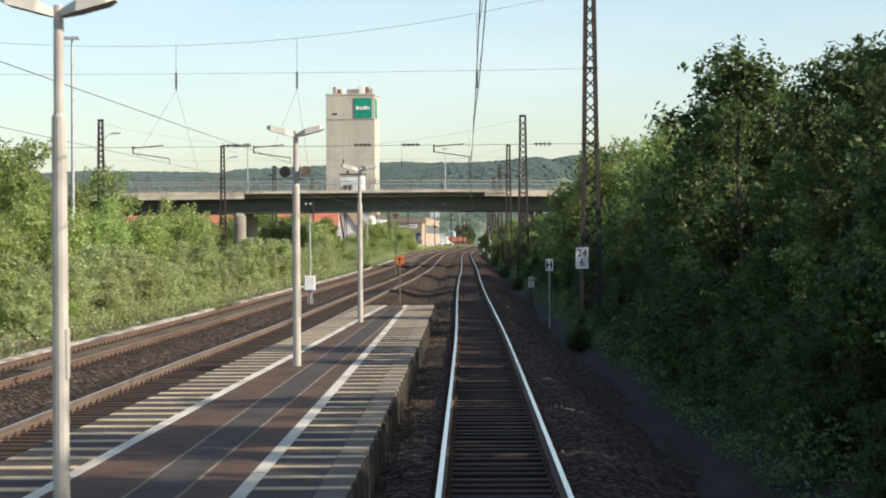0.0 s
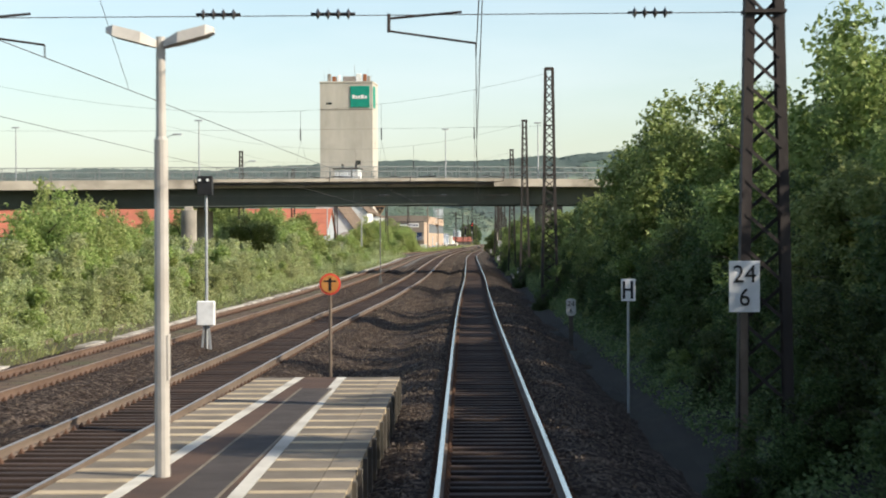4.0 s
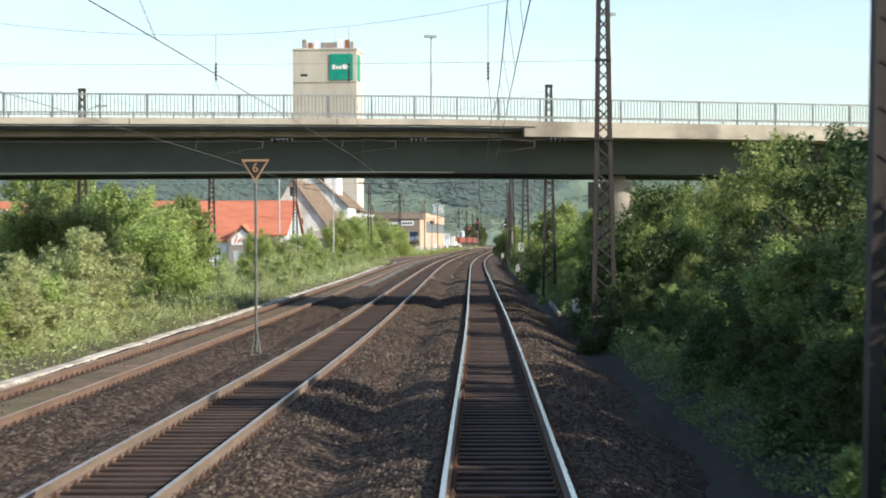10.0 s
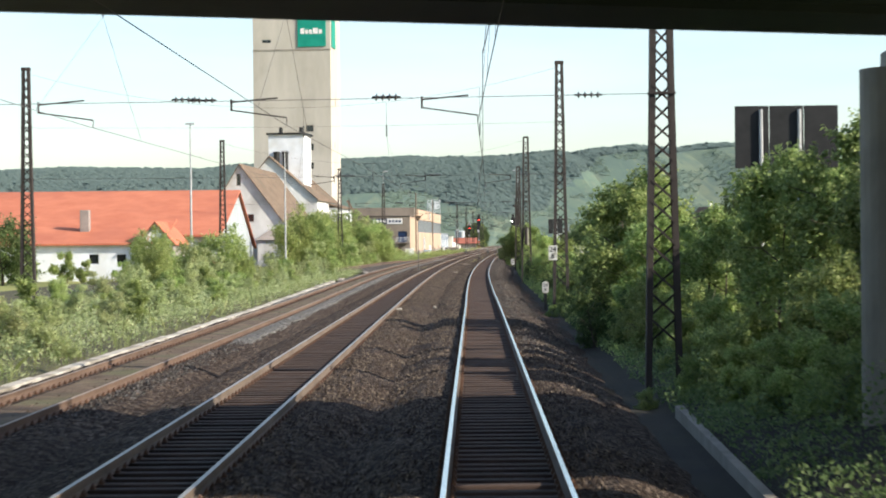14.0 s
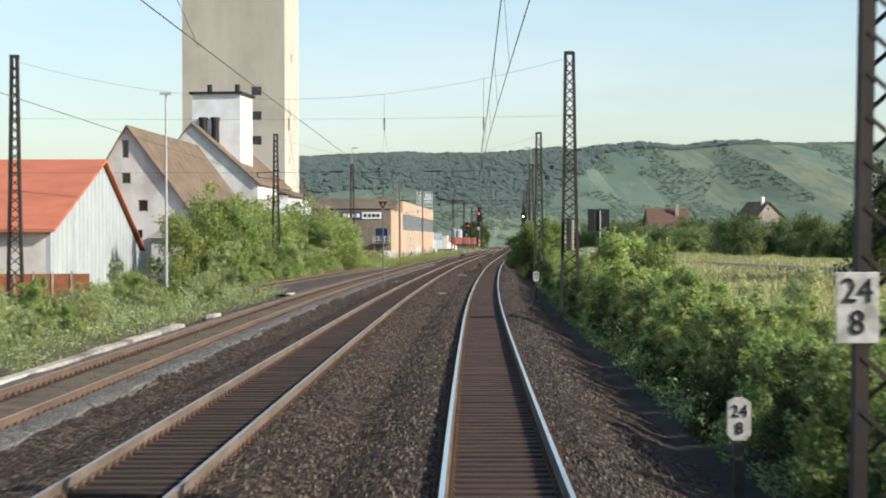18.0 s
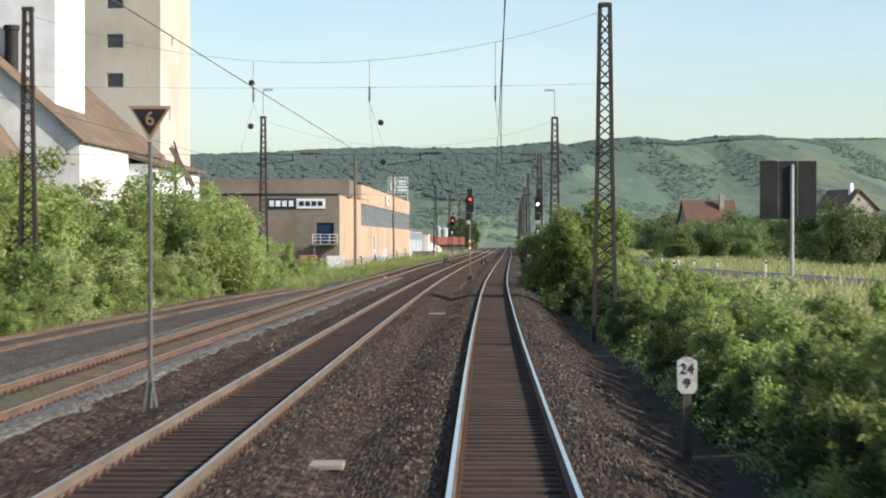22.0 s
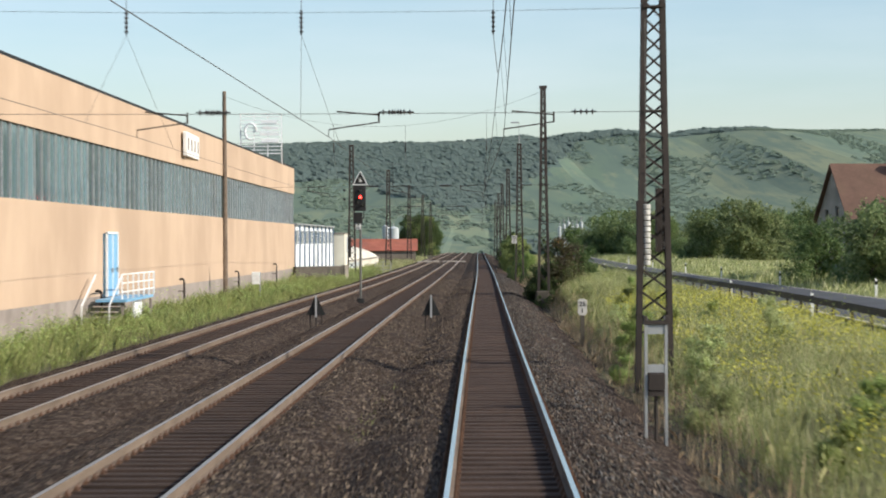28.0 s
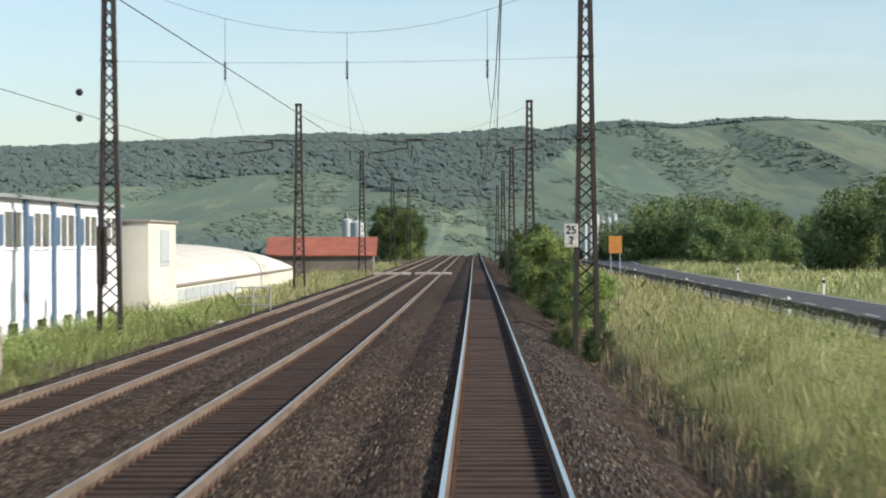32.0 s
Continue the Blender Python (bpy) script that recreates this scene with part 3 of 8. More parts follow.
def ground_z(x, y):
    """The lie of the land."""
    u = x - line_1(y)
    late, early = ease(540, 620, y), 1 - ease(235, 300, y)
    left = apart_3(y)
    if u < left - 2.0:
        z = blend([(-60, -0.6), (-30, -0.7), (-8, -0.35), (-3, -0.2), (-2, -0.45)], u - left)
    elif u < 3.4:
        z = -0.6 if u < 2.2 else -0.6 - (u - 2.2) * 0.3
    else:
        right = blend([(3.4, -0.95), (4.6, -0.8), (6, -0.35), (9, 0.0), (16, 0.1), (60, 0.0)], u)
        bank = blend([(3.4, -0.93), (4.0, -0.72), (4.7, -0.36), (5.8, 0.0), (8, 0.12), (10, 0.0), (11.4, -0.3), (20.4, -0.3), (24, 0.0), (60, 0.2)], u)
        cut = blend([(3.4, -0.8), (4.6, -0.5), (6.5, 0.2), (10, 0.6), (18, 0.8), (60, 0.6)], u)
        z = cut * early + (1 - early) * (bank * late + right * (1 - late))
    if 645 < y < 700 and u > 3.3:
        z += 0.6 * ease(3.3, 4.4, u) * (1 - ease(5.5, 8.0, u)) * ease(645, 660, y) * (1 - ease(682, 700, y))
    if y > 1000:
        rise = hill_rise(y)
        spur = noise.noise((x / 120, 0.3, 0.5)) + 0.5 * noise.noise((x / 50, y / 900, 2.5))
        z = z * (1 - rise) + rise * ridge_height(x)
        z += rise * (1 - rise) * (46 * spur + 10 * noise.noise((x / 60, y / 150, 3)))
    return z


def ground_zs(x, y):
    """ground_z for arrays, before the hills begin."""
    if np.max(y) > 1000:
        return np.array([ground_z(a, b) for a, b in zip(x, y)])
    u, left = x - line_1(y), apart_3(y)
    smooth = lambda a, b: (lambda t: t * t * (3 - 2 * t))(np.clip((y - a) / (b - a), 0, 1))
    late, early = smooth(540, 620), 1 - smooth(235, 300)
    z_left = np.interp(u - left, [-60, -30, -8, -3, -2], [-0.6, -0.7, -0.35, -0.2, -0.45])
    z_mid = np.where(u < 2.2, -0.6, -0.6 - (u - 2.2) * 0.3)
    right = np.interp(u, [3.4, 4.6, 6, 9, 16, 60], [-0.95, -0.8, -0.35, 0.0, 0.1, 0.0])
    bank = np.interp(u, [3.4, 4.0, 4.7, 5.8, 8, 10, 11.4, 20.4, 24, 60], [-0.93, -0.72, -0.36, 0.0, 0.12, 0.0, -0.3, -0.3, 0.0, 0.2])
    cut = np.interp(u, [3.4, 4.6, 6.5, 10, 18, 60], [-0.8, -0.5, 0.2, 0.6, 0.8, 0.6])
    z_right = cut * early + (1 - early) * (bank * late + right * (1 - late))
    step = lambda a, b, v: (lambda t: t * t * (3 - 2 * t))(np.clip((v - a) / (b - a), 0, 1))
    z_right = z_right + 0.6 * step(3.3, 4.4, u) * (1 - step(5.5, 8.0, u)) * smooth(645, 660) * (1 - smooth(682, 700))
    return np.where(u < left - 2.0, z_left, np.where(u < 3.4, z_mid, z_right))


# ---- ground, ballast, tracks ----
def make_ground():
    us = [-2600, -1700, -1100, -760, -600, -520, -460, -410, -370, -330, -300, -270, -240, -210, -185, -160, -140, -120, -105, -90, -78, -66, -48, -36, -30, -26, -22, -19, -17, -15, -13.5, -12.4, -11.4, -10.4, -9.4, -8.2, -4, 0, 2.2, 2.8, 3.4, 4.0, 4.6, 5.2, 5.8, 6.5, 7.4, 8.4, 9.3, 11, 14, 17, 20, 26, 34, 46, 62, 72, 84, 98, 112, 130, 150, 175, 200, 230, 260, 295, 330, 375, 420, 480, 540, 640, 760, 1100, 1700, 2600]
    ys = [-120, -90, -70, -50, -40] + list(range(-30, 900, 5)) + [910, 930, 960, 1000, 1040, 1080] + list(range(1120, 2330, 30)) + [2360, 2450, 2600, 3000, 3600]
    g = G()
    for y in ys:
        c = line_1(min(y, 1300))
        for u in us:
            n = 0.12 * noise.noise((u / 3.0, y / 4.0, 1)) if (abs(u) > 3.6 and abs(u) < 200) else 0
            g.v.append((c + u, y, ground_z(c + u, y) + (n if u > 4 or u < apart_3(y) - 3.5 else 0)))
    w = len(us)
    for j in range(len(ys) - 1):
        for i in range(w - 1):
            mid, y = (us[i] + us[i + 1]) / 2, ys[j]
            # slot 3 paints shade: dark soil under and beside the right-hand bushes
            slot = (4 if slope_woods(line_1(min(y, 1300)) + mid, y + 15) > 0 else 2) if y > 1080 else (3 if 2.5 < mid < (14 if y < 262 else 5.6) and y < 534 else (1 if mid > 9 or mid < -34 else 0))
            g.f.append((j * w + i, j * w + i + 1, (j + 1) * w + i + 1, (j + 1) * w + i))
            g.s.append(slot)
    return solid("ground", g, [SOIL, FIELD, HAZED_HILLSIDE, SHADE_SOIL, HAZED_WOODFLOOR], "soil, grass field and shrubby hillside", "ground", "structure")


make_ground()


def bed_z(x, y, c1, c2, c3):
    """The stone bed: low between the rails, heaped over the sleeper ends, sunk between the tracks."""
    d = min(abs(x - c1), abs(x - c2), abs(x - c3))
    inner = -0.168 if y < 525 and abs(x - c3) < 0.8 else -0.255
    z = blend([(0.0, inner), (0.66, inner), (0.86, -0.155), (1.3, -0.14), (1.6, -0.2), (2.3, -0.42)], d)
    if x > c1 + 0.8:
        z = blend([(0.8, -0.16), (1.3, -0.14), (1.75, -0.26), (2.6, -0.62), (3.3, -0.93), (4.2, -1.0)], x - c1)
    if x < c3 - 0.8:
        z = blend([(-3.5, -0.5), (-2.2, -0.32), (-1.3, -0.15), (-0.8, -0.16)], x - c3)
    return z


def make_ballast():
    g = G()
    near = [-1.42, -1.2, -1.0, -0.86, -0.66, -0.4, -0.13, 0.13, 0.4, 0.66, 0.86, 1.0, 1.2, 1.42]
    ys = [-30 + 1.1 * i for i in range(796)] + [845.6 + 10 * i for i in range(46)]
    n = 0
    for y in ys:
        c1, c2, c3 = line_1(y), line_2(y), line_3(y)
        xs = [c3 - 2.3, c3 - 2.0, c3 - 1.7] + [c3 + e for e in near]
        for a, b, count in ((c3, c2, 9), (c2, c1, 16)):
            p, q = a + 1.42, max(b - 1.42, a + 1.6)
            xs += [p + (q - p) * (k + 1) / (count + 1) for k in range(count)] + [b + e for e in near]
        xs += [c1 + e for e in (1.6, 1.8, 2.0, 2.2, 2.4, 2.6, 2.85, 3.1, 3.4, 3.9)]
        n = len(xs)
        for x in xs:
            d = min(abs(x - c1), abs(x - c2), abs(x - c3))
            rough = 0.04 * noise.noise((x * 2.6, y * 1.1, 0)) + 0.05 * noise.noise((x * 0.7, y * 0.22, 7)) + 0.02 * noise.noise((x * 6.0, y * 3.0, 3))
            g.v.append((x, y, bed_z(x, y, c1, c2, c3) + rough * (0.25 if d < 0.75 else 0.5 if d < 1.35 else 1.3)))
    for j in range(len(ys) - 1):
        for i in range(n - 1):
            g.f.append((j * n + i, j * n + i + 1, (j + 1) * n + i + 1, (j + 1) * n + i))
            g.s.append(0)
    return solid("ballast_bed", g, [BALLAST], "brown-grey broken stone ballast under three tracks", "ballast", "structure")


make_ballast()


def loose_stones(name, count, y0, y1, across, size, material, label):
    """Stones bedded in the ballast, each a rough four-sided lump."""
    rng = np.random.default_rng(len(name) + count)
    base = np.array([(1, 0, 0), (0, 1, 0), (-1, 0, 0), (0, -1, 0), (0, 0, 0.9)])
    tri = np.array([(0, 1, 4), (1, 2, 4), (2, 3, 4), (3, 0, 4)])
    y = rng.uniform(y0, y1, count)
    t = rng.uniform(0, 1, count)
    c1, c2, c3 = line_1(y), line_2(y), line_3(y)
    x = across(t, c1, c2, c3)
    z = np.array([bed_z(*p) for p in zip(x, y, c1, c2, c3)]) - size * 0.1
    p = base[None] * rng.uniform(0.6, 1.25, (count, 5, 1)) * (size * rng.uniform(0.6, 1.5, count))[:, None, None]
    a = rng.uniform(0, 6.28, count)[:, None]
    p = np.stack([p[:, :, 0] * np.cos(a) - p[:, :, 1] * np.sin(a), p[:, :, 0] * np.sin(a) + p[:, :, 1] * np.cos(a), p[:, :, 2]], 2)
    out = (p + np.stack([x, y, z], 1)[:, None, :])[:, tri]
    me = quad_mesh(name, out.reshape(-1, 3, 3), material, 3)
    return tagged(new(name, me), label, "stones", kind="stuff")


def rail_mesh(centre, offset, y0, y1, mats):
    section = [(-0.032, 0.0), (0.032, 0.0), (0.035, -0.03), (0.01, -0.045), (0.009, -0.125), (0.065, -0.15), (0.065, -0.162), (-0.065, -0.162), (-0.065, -0.15), (-0.009, -0.125), (-0.01, -0.045), (-0.035, -0.03)]
    g = G()
    ys = np.arange(y0, y1 + 0.1, 3.0)
    xs = centre(ys) + offset
    n = len(section)
    for x, y in zip(xs, ys):
        g.v += [(x + a, y, b) for a, b in section]
    for j in range(len(ys) - 1):
        for i in range(n):
            i2 = (i + 1) % n
            g.f.append((j * n + i2, j * n + i, (j + 1) * n + i, (j + 1) * n + i2))
            g.s.append(0 if i == 0 else 1)
    return g.mesh("rail", mats)


def sleeper_geo(g, y, c, slope, rng, length=2.55):
    a, w = length / 2, 0.125
    lift, yaw = rng.uniform(-0.006, 0.008), slope + rng.uniform(-0.012, 0.012)
    pts = []
    for z, e in ((-0.3, 0.0), (-0.178, 0.0), (-0.165, 0.014)):
        for sx, sy in ((-1, -1), (1, -1), (1, 1), (-1, 1)):
            px, py = sx * (a - e), sy * (w - e)
            pts.append((c + px, y + py - px * yaw, z + lift))
    f = [(8, 9, 10, 11)]
    for r in (0, 4):
        f += [(r + i, r + (i + 1) % 4, r + 4 + (i + 1) % 4, r + 4 + i) for i in range(4)]
    g.add(pts, f)


def make_track(centre, y0, y1, mats, label, near, seed):
    rng = random.Random(seed)
    track = thing("railway_track", (0, 0, 0), label, "railway track", kind="structure", group="parallel railway tracks")
    for s in (-0.7535, 0.7535):
        part("rail", rail_mesh(centre, s, y0, y1, mats), None, track)
    one = G()
    sleeper_geo(one, 0, 0, 0.0, rng)
    shape = one.mesh("sleeper", TIMBER)
    rest, clips = G(), G()
    y, count = y0, 0
    while y < min(y1, 900):
        c = centre(y)
        slope = centre(y + 0.5) - centre(y - 0.5)
        if near[0] <= y <= near[1] and count < 300:
            ob = part("sleeper", shape, None, track)
            ob.matrix_local = pose(c, y, rng.uniform(-0.006, 0.008), 0, 0, -math.degrees(slope) + rng.uniform(-0.7, 0.7))
            count += 1
        else:
            sleeper_geo(rest, y, c, slope, rng)
        if y < 760:
            for s in (-0.7535, 0.7535):
                for e in (-0.1, 0.1):
                    x = c + s + e
                    clips.add([(x - 0.045, y - 0.07, -0.166), (x + 0.045, y - 0.07, -0.166), (x + 0.045, y + 0.07, -0.166), (x - 0.045, y + 0.07, -0.166), (x, y - 0.045, -0.075), (x, y + 0.045, -0.075)],
                              [(0, 1, 4), (1, 2, 5, 4), (2, 3, 5), (3, 0, 4, 5)])
        y += 0.62 + rng.uniform(-0.012, 0.012)
    part("sleepers", rest, TIMBER, track, "dark weathered timber sleepers", "stuff")
    part("rail_clips", clips, TIE_STEEL, track, "rusty rail fastenings", "stuff")
    return track


make_track(line_1, -40, 1290, [STEEL_TOP, RUST], "main railway track with polished rails on timber sleepers", (20, 220), 1)
make_track(line_2, -40, 1290, [RAIL_TOP_DULL, RUST], "railway track with dull rusty rails beside the main track", (60, 250), 2)
make_track(line_3, -40, 548.02, [SIDING_TOP, SIDING_RUST], "rusty siding track beside a pale kerb", (70, 260), 3)
make_track(line_3, 548, 1290, [RAIL_TOP_DULL, RUST], "siding track with worn rails past the factory", (590, 612), 4)
between = lambda t, a, b, c: c - 1.7 + (a + 2.6 - c + 1.7) * t
heaped = lambda t, a, b, c: np.where(t < 0.7, b + 0.86 + (a - b - 1.72) * t / 0.7, a + 0.86 + 1.5 * (t - 0.7) / 0.3)
loose_stones("loose_ballast", 40000, 20, 420, between, 0.036, STONE_LOOSE, "loose brown ballast stones on the track bed")
loose_stones("far_loose_ballast", 34000, 420, 760, between, 0.038, STONE_LOOSE, "loose brown ballast stones further along the track")
loose_stones("heaped_ballast", 110000, 60, 720, heaped, 0.036, STONE_LOOSE, "brown ballast stones heaped beside the rails")
loose_stones("grey_shoulder_stones", 38000, 260, 750, lambda t, a, b, c: a + 0.88 + 1.7 * t ** 1.3, 0.04, GREY_STONE, "fresh grey stones on the ballast shoulder")
loose_stones("siding_stones", 9000, 240, 520, lambda t, a, b, c: c + 0.9 + 0.7 * t, 0.045, GREY_STONE, "pale grey stones beside the siding")


# ---- masts, cross-spans, wires ----
RIGHT_MASTS = [(5.09, 72.0), (5.78, 150.5), (6.24, 198.5), (6.84, 250.4), (7.46, 307.8), (8.4, 384.5), (10.0, 459.0), (12.1, 532.0), (14.15, 599.0), (15.73, 665.8), (18.1, 736.0), (20.2, 801.0), (22.4, 866.0), (24.7, 932.0), (27.0, 1000.0)]
LEFT_MASTS = [(-26.5, 72.0), (-25.0, 153.0), (-20.8, 197.8), (-20.3, 252.0), (-19.3, 308.5), (-18.0, 385.5), (-11.9, 460.5), (-8.95, 531.5), None, None, (2.9, 737.3), (5.6, 804.0), (8.2, 874.0), (10.8, 940.0), (13.0, 1008.0)]
POLES = {8: (-5.1, 599.0), 9: (-2.7, 669.5)}
MAST_TOP = 11.75


def mast_half(z):
    return blend([(-0.5, 0.36), (6, 0.215), (11.75, 0.13)], z)


def leg_geo(side):
    g = G()
    channel = [(-0.07, -0.14), (0.07, -0.14), (0.07, 0.14), (-0.07, 0.14), (-0.07, 0.125), (0.056, 0.125), (0.056, -0.125), (-0.07, -0.125)]
    zs = [-0.9, 2.0, 6.0, 9.0, MAST_TOP]
    for z in zs:
        g.v += [(side * (mast_half(z) + a), b, z) for a, b in channel]
    for j in range(len(zs) - 1):
        for i in range(8):
            q = (j * 8 + i, j * 8 + (i + 1) % 8, (j + 1) * 8 + (i + 1) % 8, (j + 1) * 8 + i)
            g.f.append(q if side > 0 else q[::-1])
            g.s.append(0)
    return g.mesh("leg", MAST_STEEL)


LEG = {-1: leg_geo(-1), 1: leg_geo(1)}


def brace_mesh(z, step, side):
    g = G()
    a, b = mast_half(z), mast_half(z + step)
    y = -0.145 if side < 0 else 0.145
    g.bar((-a * side, y, z), (b * side, y, z + step), 0.05, 0.012, up=(0, 1, 0))
    return g.mesh("brace", MAST_STEEL)


BRACES, z = [], 0.55
while z < 11.2:
    step = max(0.42, mast_half(z) * 1.75)
    BRACES += [brace_mesh(z, min(step, 11.7 - z), -1), brace_mesh(z, min(step, 11.7 - z), 1)]
    z += step
top_geo = G()
top_geo.box((-0.22, -0.17, MAST_TOP - 0.12), (0.22, 0.17, MAST_TOP + 0.04), bevel=0.02)
TOP_CAP = top_geo.mesh("top_cap", MAST_STEEL)
foot_geo = G()
foot_geo.box((-0.44, -0.36, -1.8), (0.44, 0.36, 0.0), bevel=0.05)
FOOT = foot_geo.mesh("footing", FOOTING)


def lattice_mast(x, y, label, lamp=0, slim=0.0):
    base = 0.42 if x > 0 and 190 < y < 210 else 0.12 if x > 0 and 660 < y < 670 else 0.22 if x > 0 and 140 < y < 160 else ground_z(x, y) - 0.02
    m = thing("lattice_mast", (x, y, 0), label, "catenary mast", "catenary masts along the line")
    for s in (-1, 1):
        part("leg", LEG[s], None, m).location.x = -s * slim
    for b in BRACES:
        part("brace", b, None, m).scale.x = 1 - slim * 3.8
    part("top_cap", TOP_CAP, None, m)
    foot = part("footing", FOOT, None, m, "concrete footing")
    foot.location.z = base
    for z in (6.15, 8.75):
        ring = G()
        h = mast_half(z) + 0.09
        ring.box((-h, -0.19, z), (h, 0.19, z + 0.05))
        part("clamp_ring", ring, MAST_STEEL, m)
    if lamp == 2:
        g = G()
        g.tube([(0.15, 0, MAST_TOP - 1.6), (0.45, 0, MAST_TOP - 1.15), (0.9, 0, MAST_TOP - 1.0)], 0.03, 6)
        arm = part("lamp_arm", g, GALVANISED, m)
        h = G()
        h.box((0.8, -0.12, MAST_TOP - 1.06), (1.5, 0.12, MAST_TOP - 0.92), bevel=0.04)
        part("lamp_head", h, GALVANISED, arm)
    elif lamp:
        g = G()
        g.tube([(0, 0, MAST_TOP), (0, 0, MAST_TOP + 1.9)], 0.035, 6)
        g.tube([(0, 0, MAST_TOP + 1.9), (lamp * 0.5, 0, MAST_TOP + 1.95)], 0.03, 6)
        arm = part("lamp_arm", g, GALVANISED, m)
        h = G()
        h.box((min(0, lamp * 0.75), -0.14, MAST_TOP + 1.88), (max(0, lamp * 0.75), 0.14, MAST_TOP + 2.02), bevel=0.04)
        part("lamp_head", h, GALVANISED, arm)
    return m


masts_right, masts_left = [], []
for i, (x, y) in enumerate(RIGHT_MASTS):
    masts_right.append(lattice_mast(x, y, "dark lattice steel catenary mast beside the main track", lamp=-1 if i in (7, 10) else 0, slim=0.05 if i == 9 else (-0.055 if i in (1, 5, 6, 7, 8) else 0.0)))
for i, p in enumerate(LEFT_MASTS):
    if p:
        masts_left.append(lattice_mast(p[0], p[1], "dark lattice steel catenary mast beyond the siding", lamp=2 if i in (1, 2, 3) else 1 if i == 7 else 0))
for i, (x, y) in POLES.items():
    m = thing("catenary_pole", (x, y, 0), "slim brown steel catenary pole before a factory wall", "catenary mast", "plain steel poles")
    g = G()
    g.tube([(0, 0, -0.6), (0, 0, 6), (0, 0, 11.7)], [0.17, 0.15, 0.11], 12)
    part("shaft", g, RUST, m)
    g = G()
    g.ball((0, 0, 11.7), 0.12, 10, 5)
    part("cap", g, RUST, m)


def rod_insulator(g, p, q, discs=4, r=0.085):
    p, q = Vector(p), Vector(q)
    g.tube([p, q], 0.022, 6)
    for k in range(discs):
        c = p.lerp(q, (k + 0.7) / (discs + 0.4))
        d = (q - p).normalized() * 0.018
        g.tube([c - d * 1.6, c, c + d * 1.6], [0.03, r, 0.03], 8)


def sag(p, q, drop, n=12):
    p, q = Vector(p), Vector(q)
    return [p.lerp(q, k / n) - Vector((0, 0, drop * 4 * (k / n) * (1 - k / n))) for k in range(n + 1)]


LINES = [line_1, line_2, line_3]
SIDES = [-1, 1, 1, -1, 1, -1, 1, -1, 1, -1, 1, -1, 1, -1, 1]      # the side on which each span holds its wires
for i, (xr, yr) in enumerate(RIGHT_MASTS):
    xl, yl = LEFT_MASTS[i] or POLES[i]
    y_at = lambda x: yr + (yl - yr) * (x - xr) / (xl - xr)
    span = thing("cross_span", (0, 0, 0), "cross-span wires with insulators carrying the contact wires", "cross span", "cross spans over the tracks")
    g = G()
    g.tube(sag((xr, yr, 11.5), (xl, yl, 11.5), 1.9, 16), 0.0065, 5)
    part("carrying_wire", g, WIRE, span)
    g = G()
    g.tube(sag((xr - 0.3, yr, 8.75), (xl + 0.3, yl, 8.75), 0.1, 8), 0.0055, 5)
    part("upper_cross_wire", g, WIRE, span)
    g = G()
    g.tube(sag((xr - 0.3, yr, 6.17), (xl + 0.3, yl, 6.17), 0.04, 6), 0.0075, 5)
    part("lower_cross_wire", g, WIRE, span)
    for k, c in enumerate(LINES):
        x = c(yr)
        y = y_at(x)
        for xi, z in ((x + 2.25, 6.17), (x - 2.3, 6.17)):
            if xl + 0.6 < xi < xr - 0.5 and not (k == 2 and xi < x):
                g = G()
                rod_insulator(g, (xi - 0.32, y, z), (xi + 0.32, y, z), 4)
                part("insulator", g, INSULATOR, span)
        side = SIDES[i]
        stagger = 0.25 * side + (0.42 * ease(190, 300, y) if k == 1 else 0.0)
        g = G()
        root = x + stagger + 1.25 * side
        g.tube([(root, y, 6.1), (x + stagger + 0.2 * side, y, 6.19)], 0.02, 6)
        g.tube([(root, y, 6.17), (root, y, 5.9)], 0.024, 6)
        g.tube([(root, y, 5.92), (x + stagger, y, 5.74)], 0.018, 6)
        g.tube([(x + stagger, y, 5.74), (x + stagger, y, 5.56)], 0.01, 5)
        part("registration_arm", g, MAST_STEEL, span)
        top = 11.5 - 1.9 * 4 * ((x - xl) / (xr - xl)) * (1 - (x - xl) / (xr - xl))
        g = G()
        g.tube([(x, y, top), (x, y, 8.75)], 0.009, 5)
        if k:
            for e in (-6.5, 6.5):
                g.tube([(x, y, 8.1), (c(y + e) + stagger * 0.8, y + e, 5.58)], 0.005, 4)
        else:
            g.tube([(x, y, 8.1), (x + stagger * 0.4, y, 7.15)], 0.009, 5)
        part("hanger", g, WIRE, span)
        g = G()
        rod_insulator(g, (x, y, 8.72), (x, y, 8.1), 5, 0.06)
        part("hanging_insulator", g, INSULATOR, span)

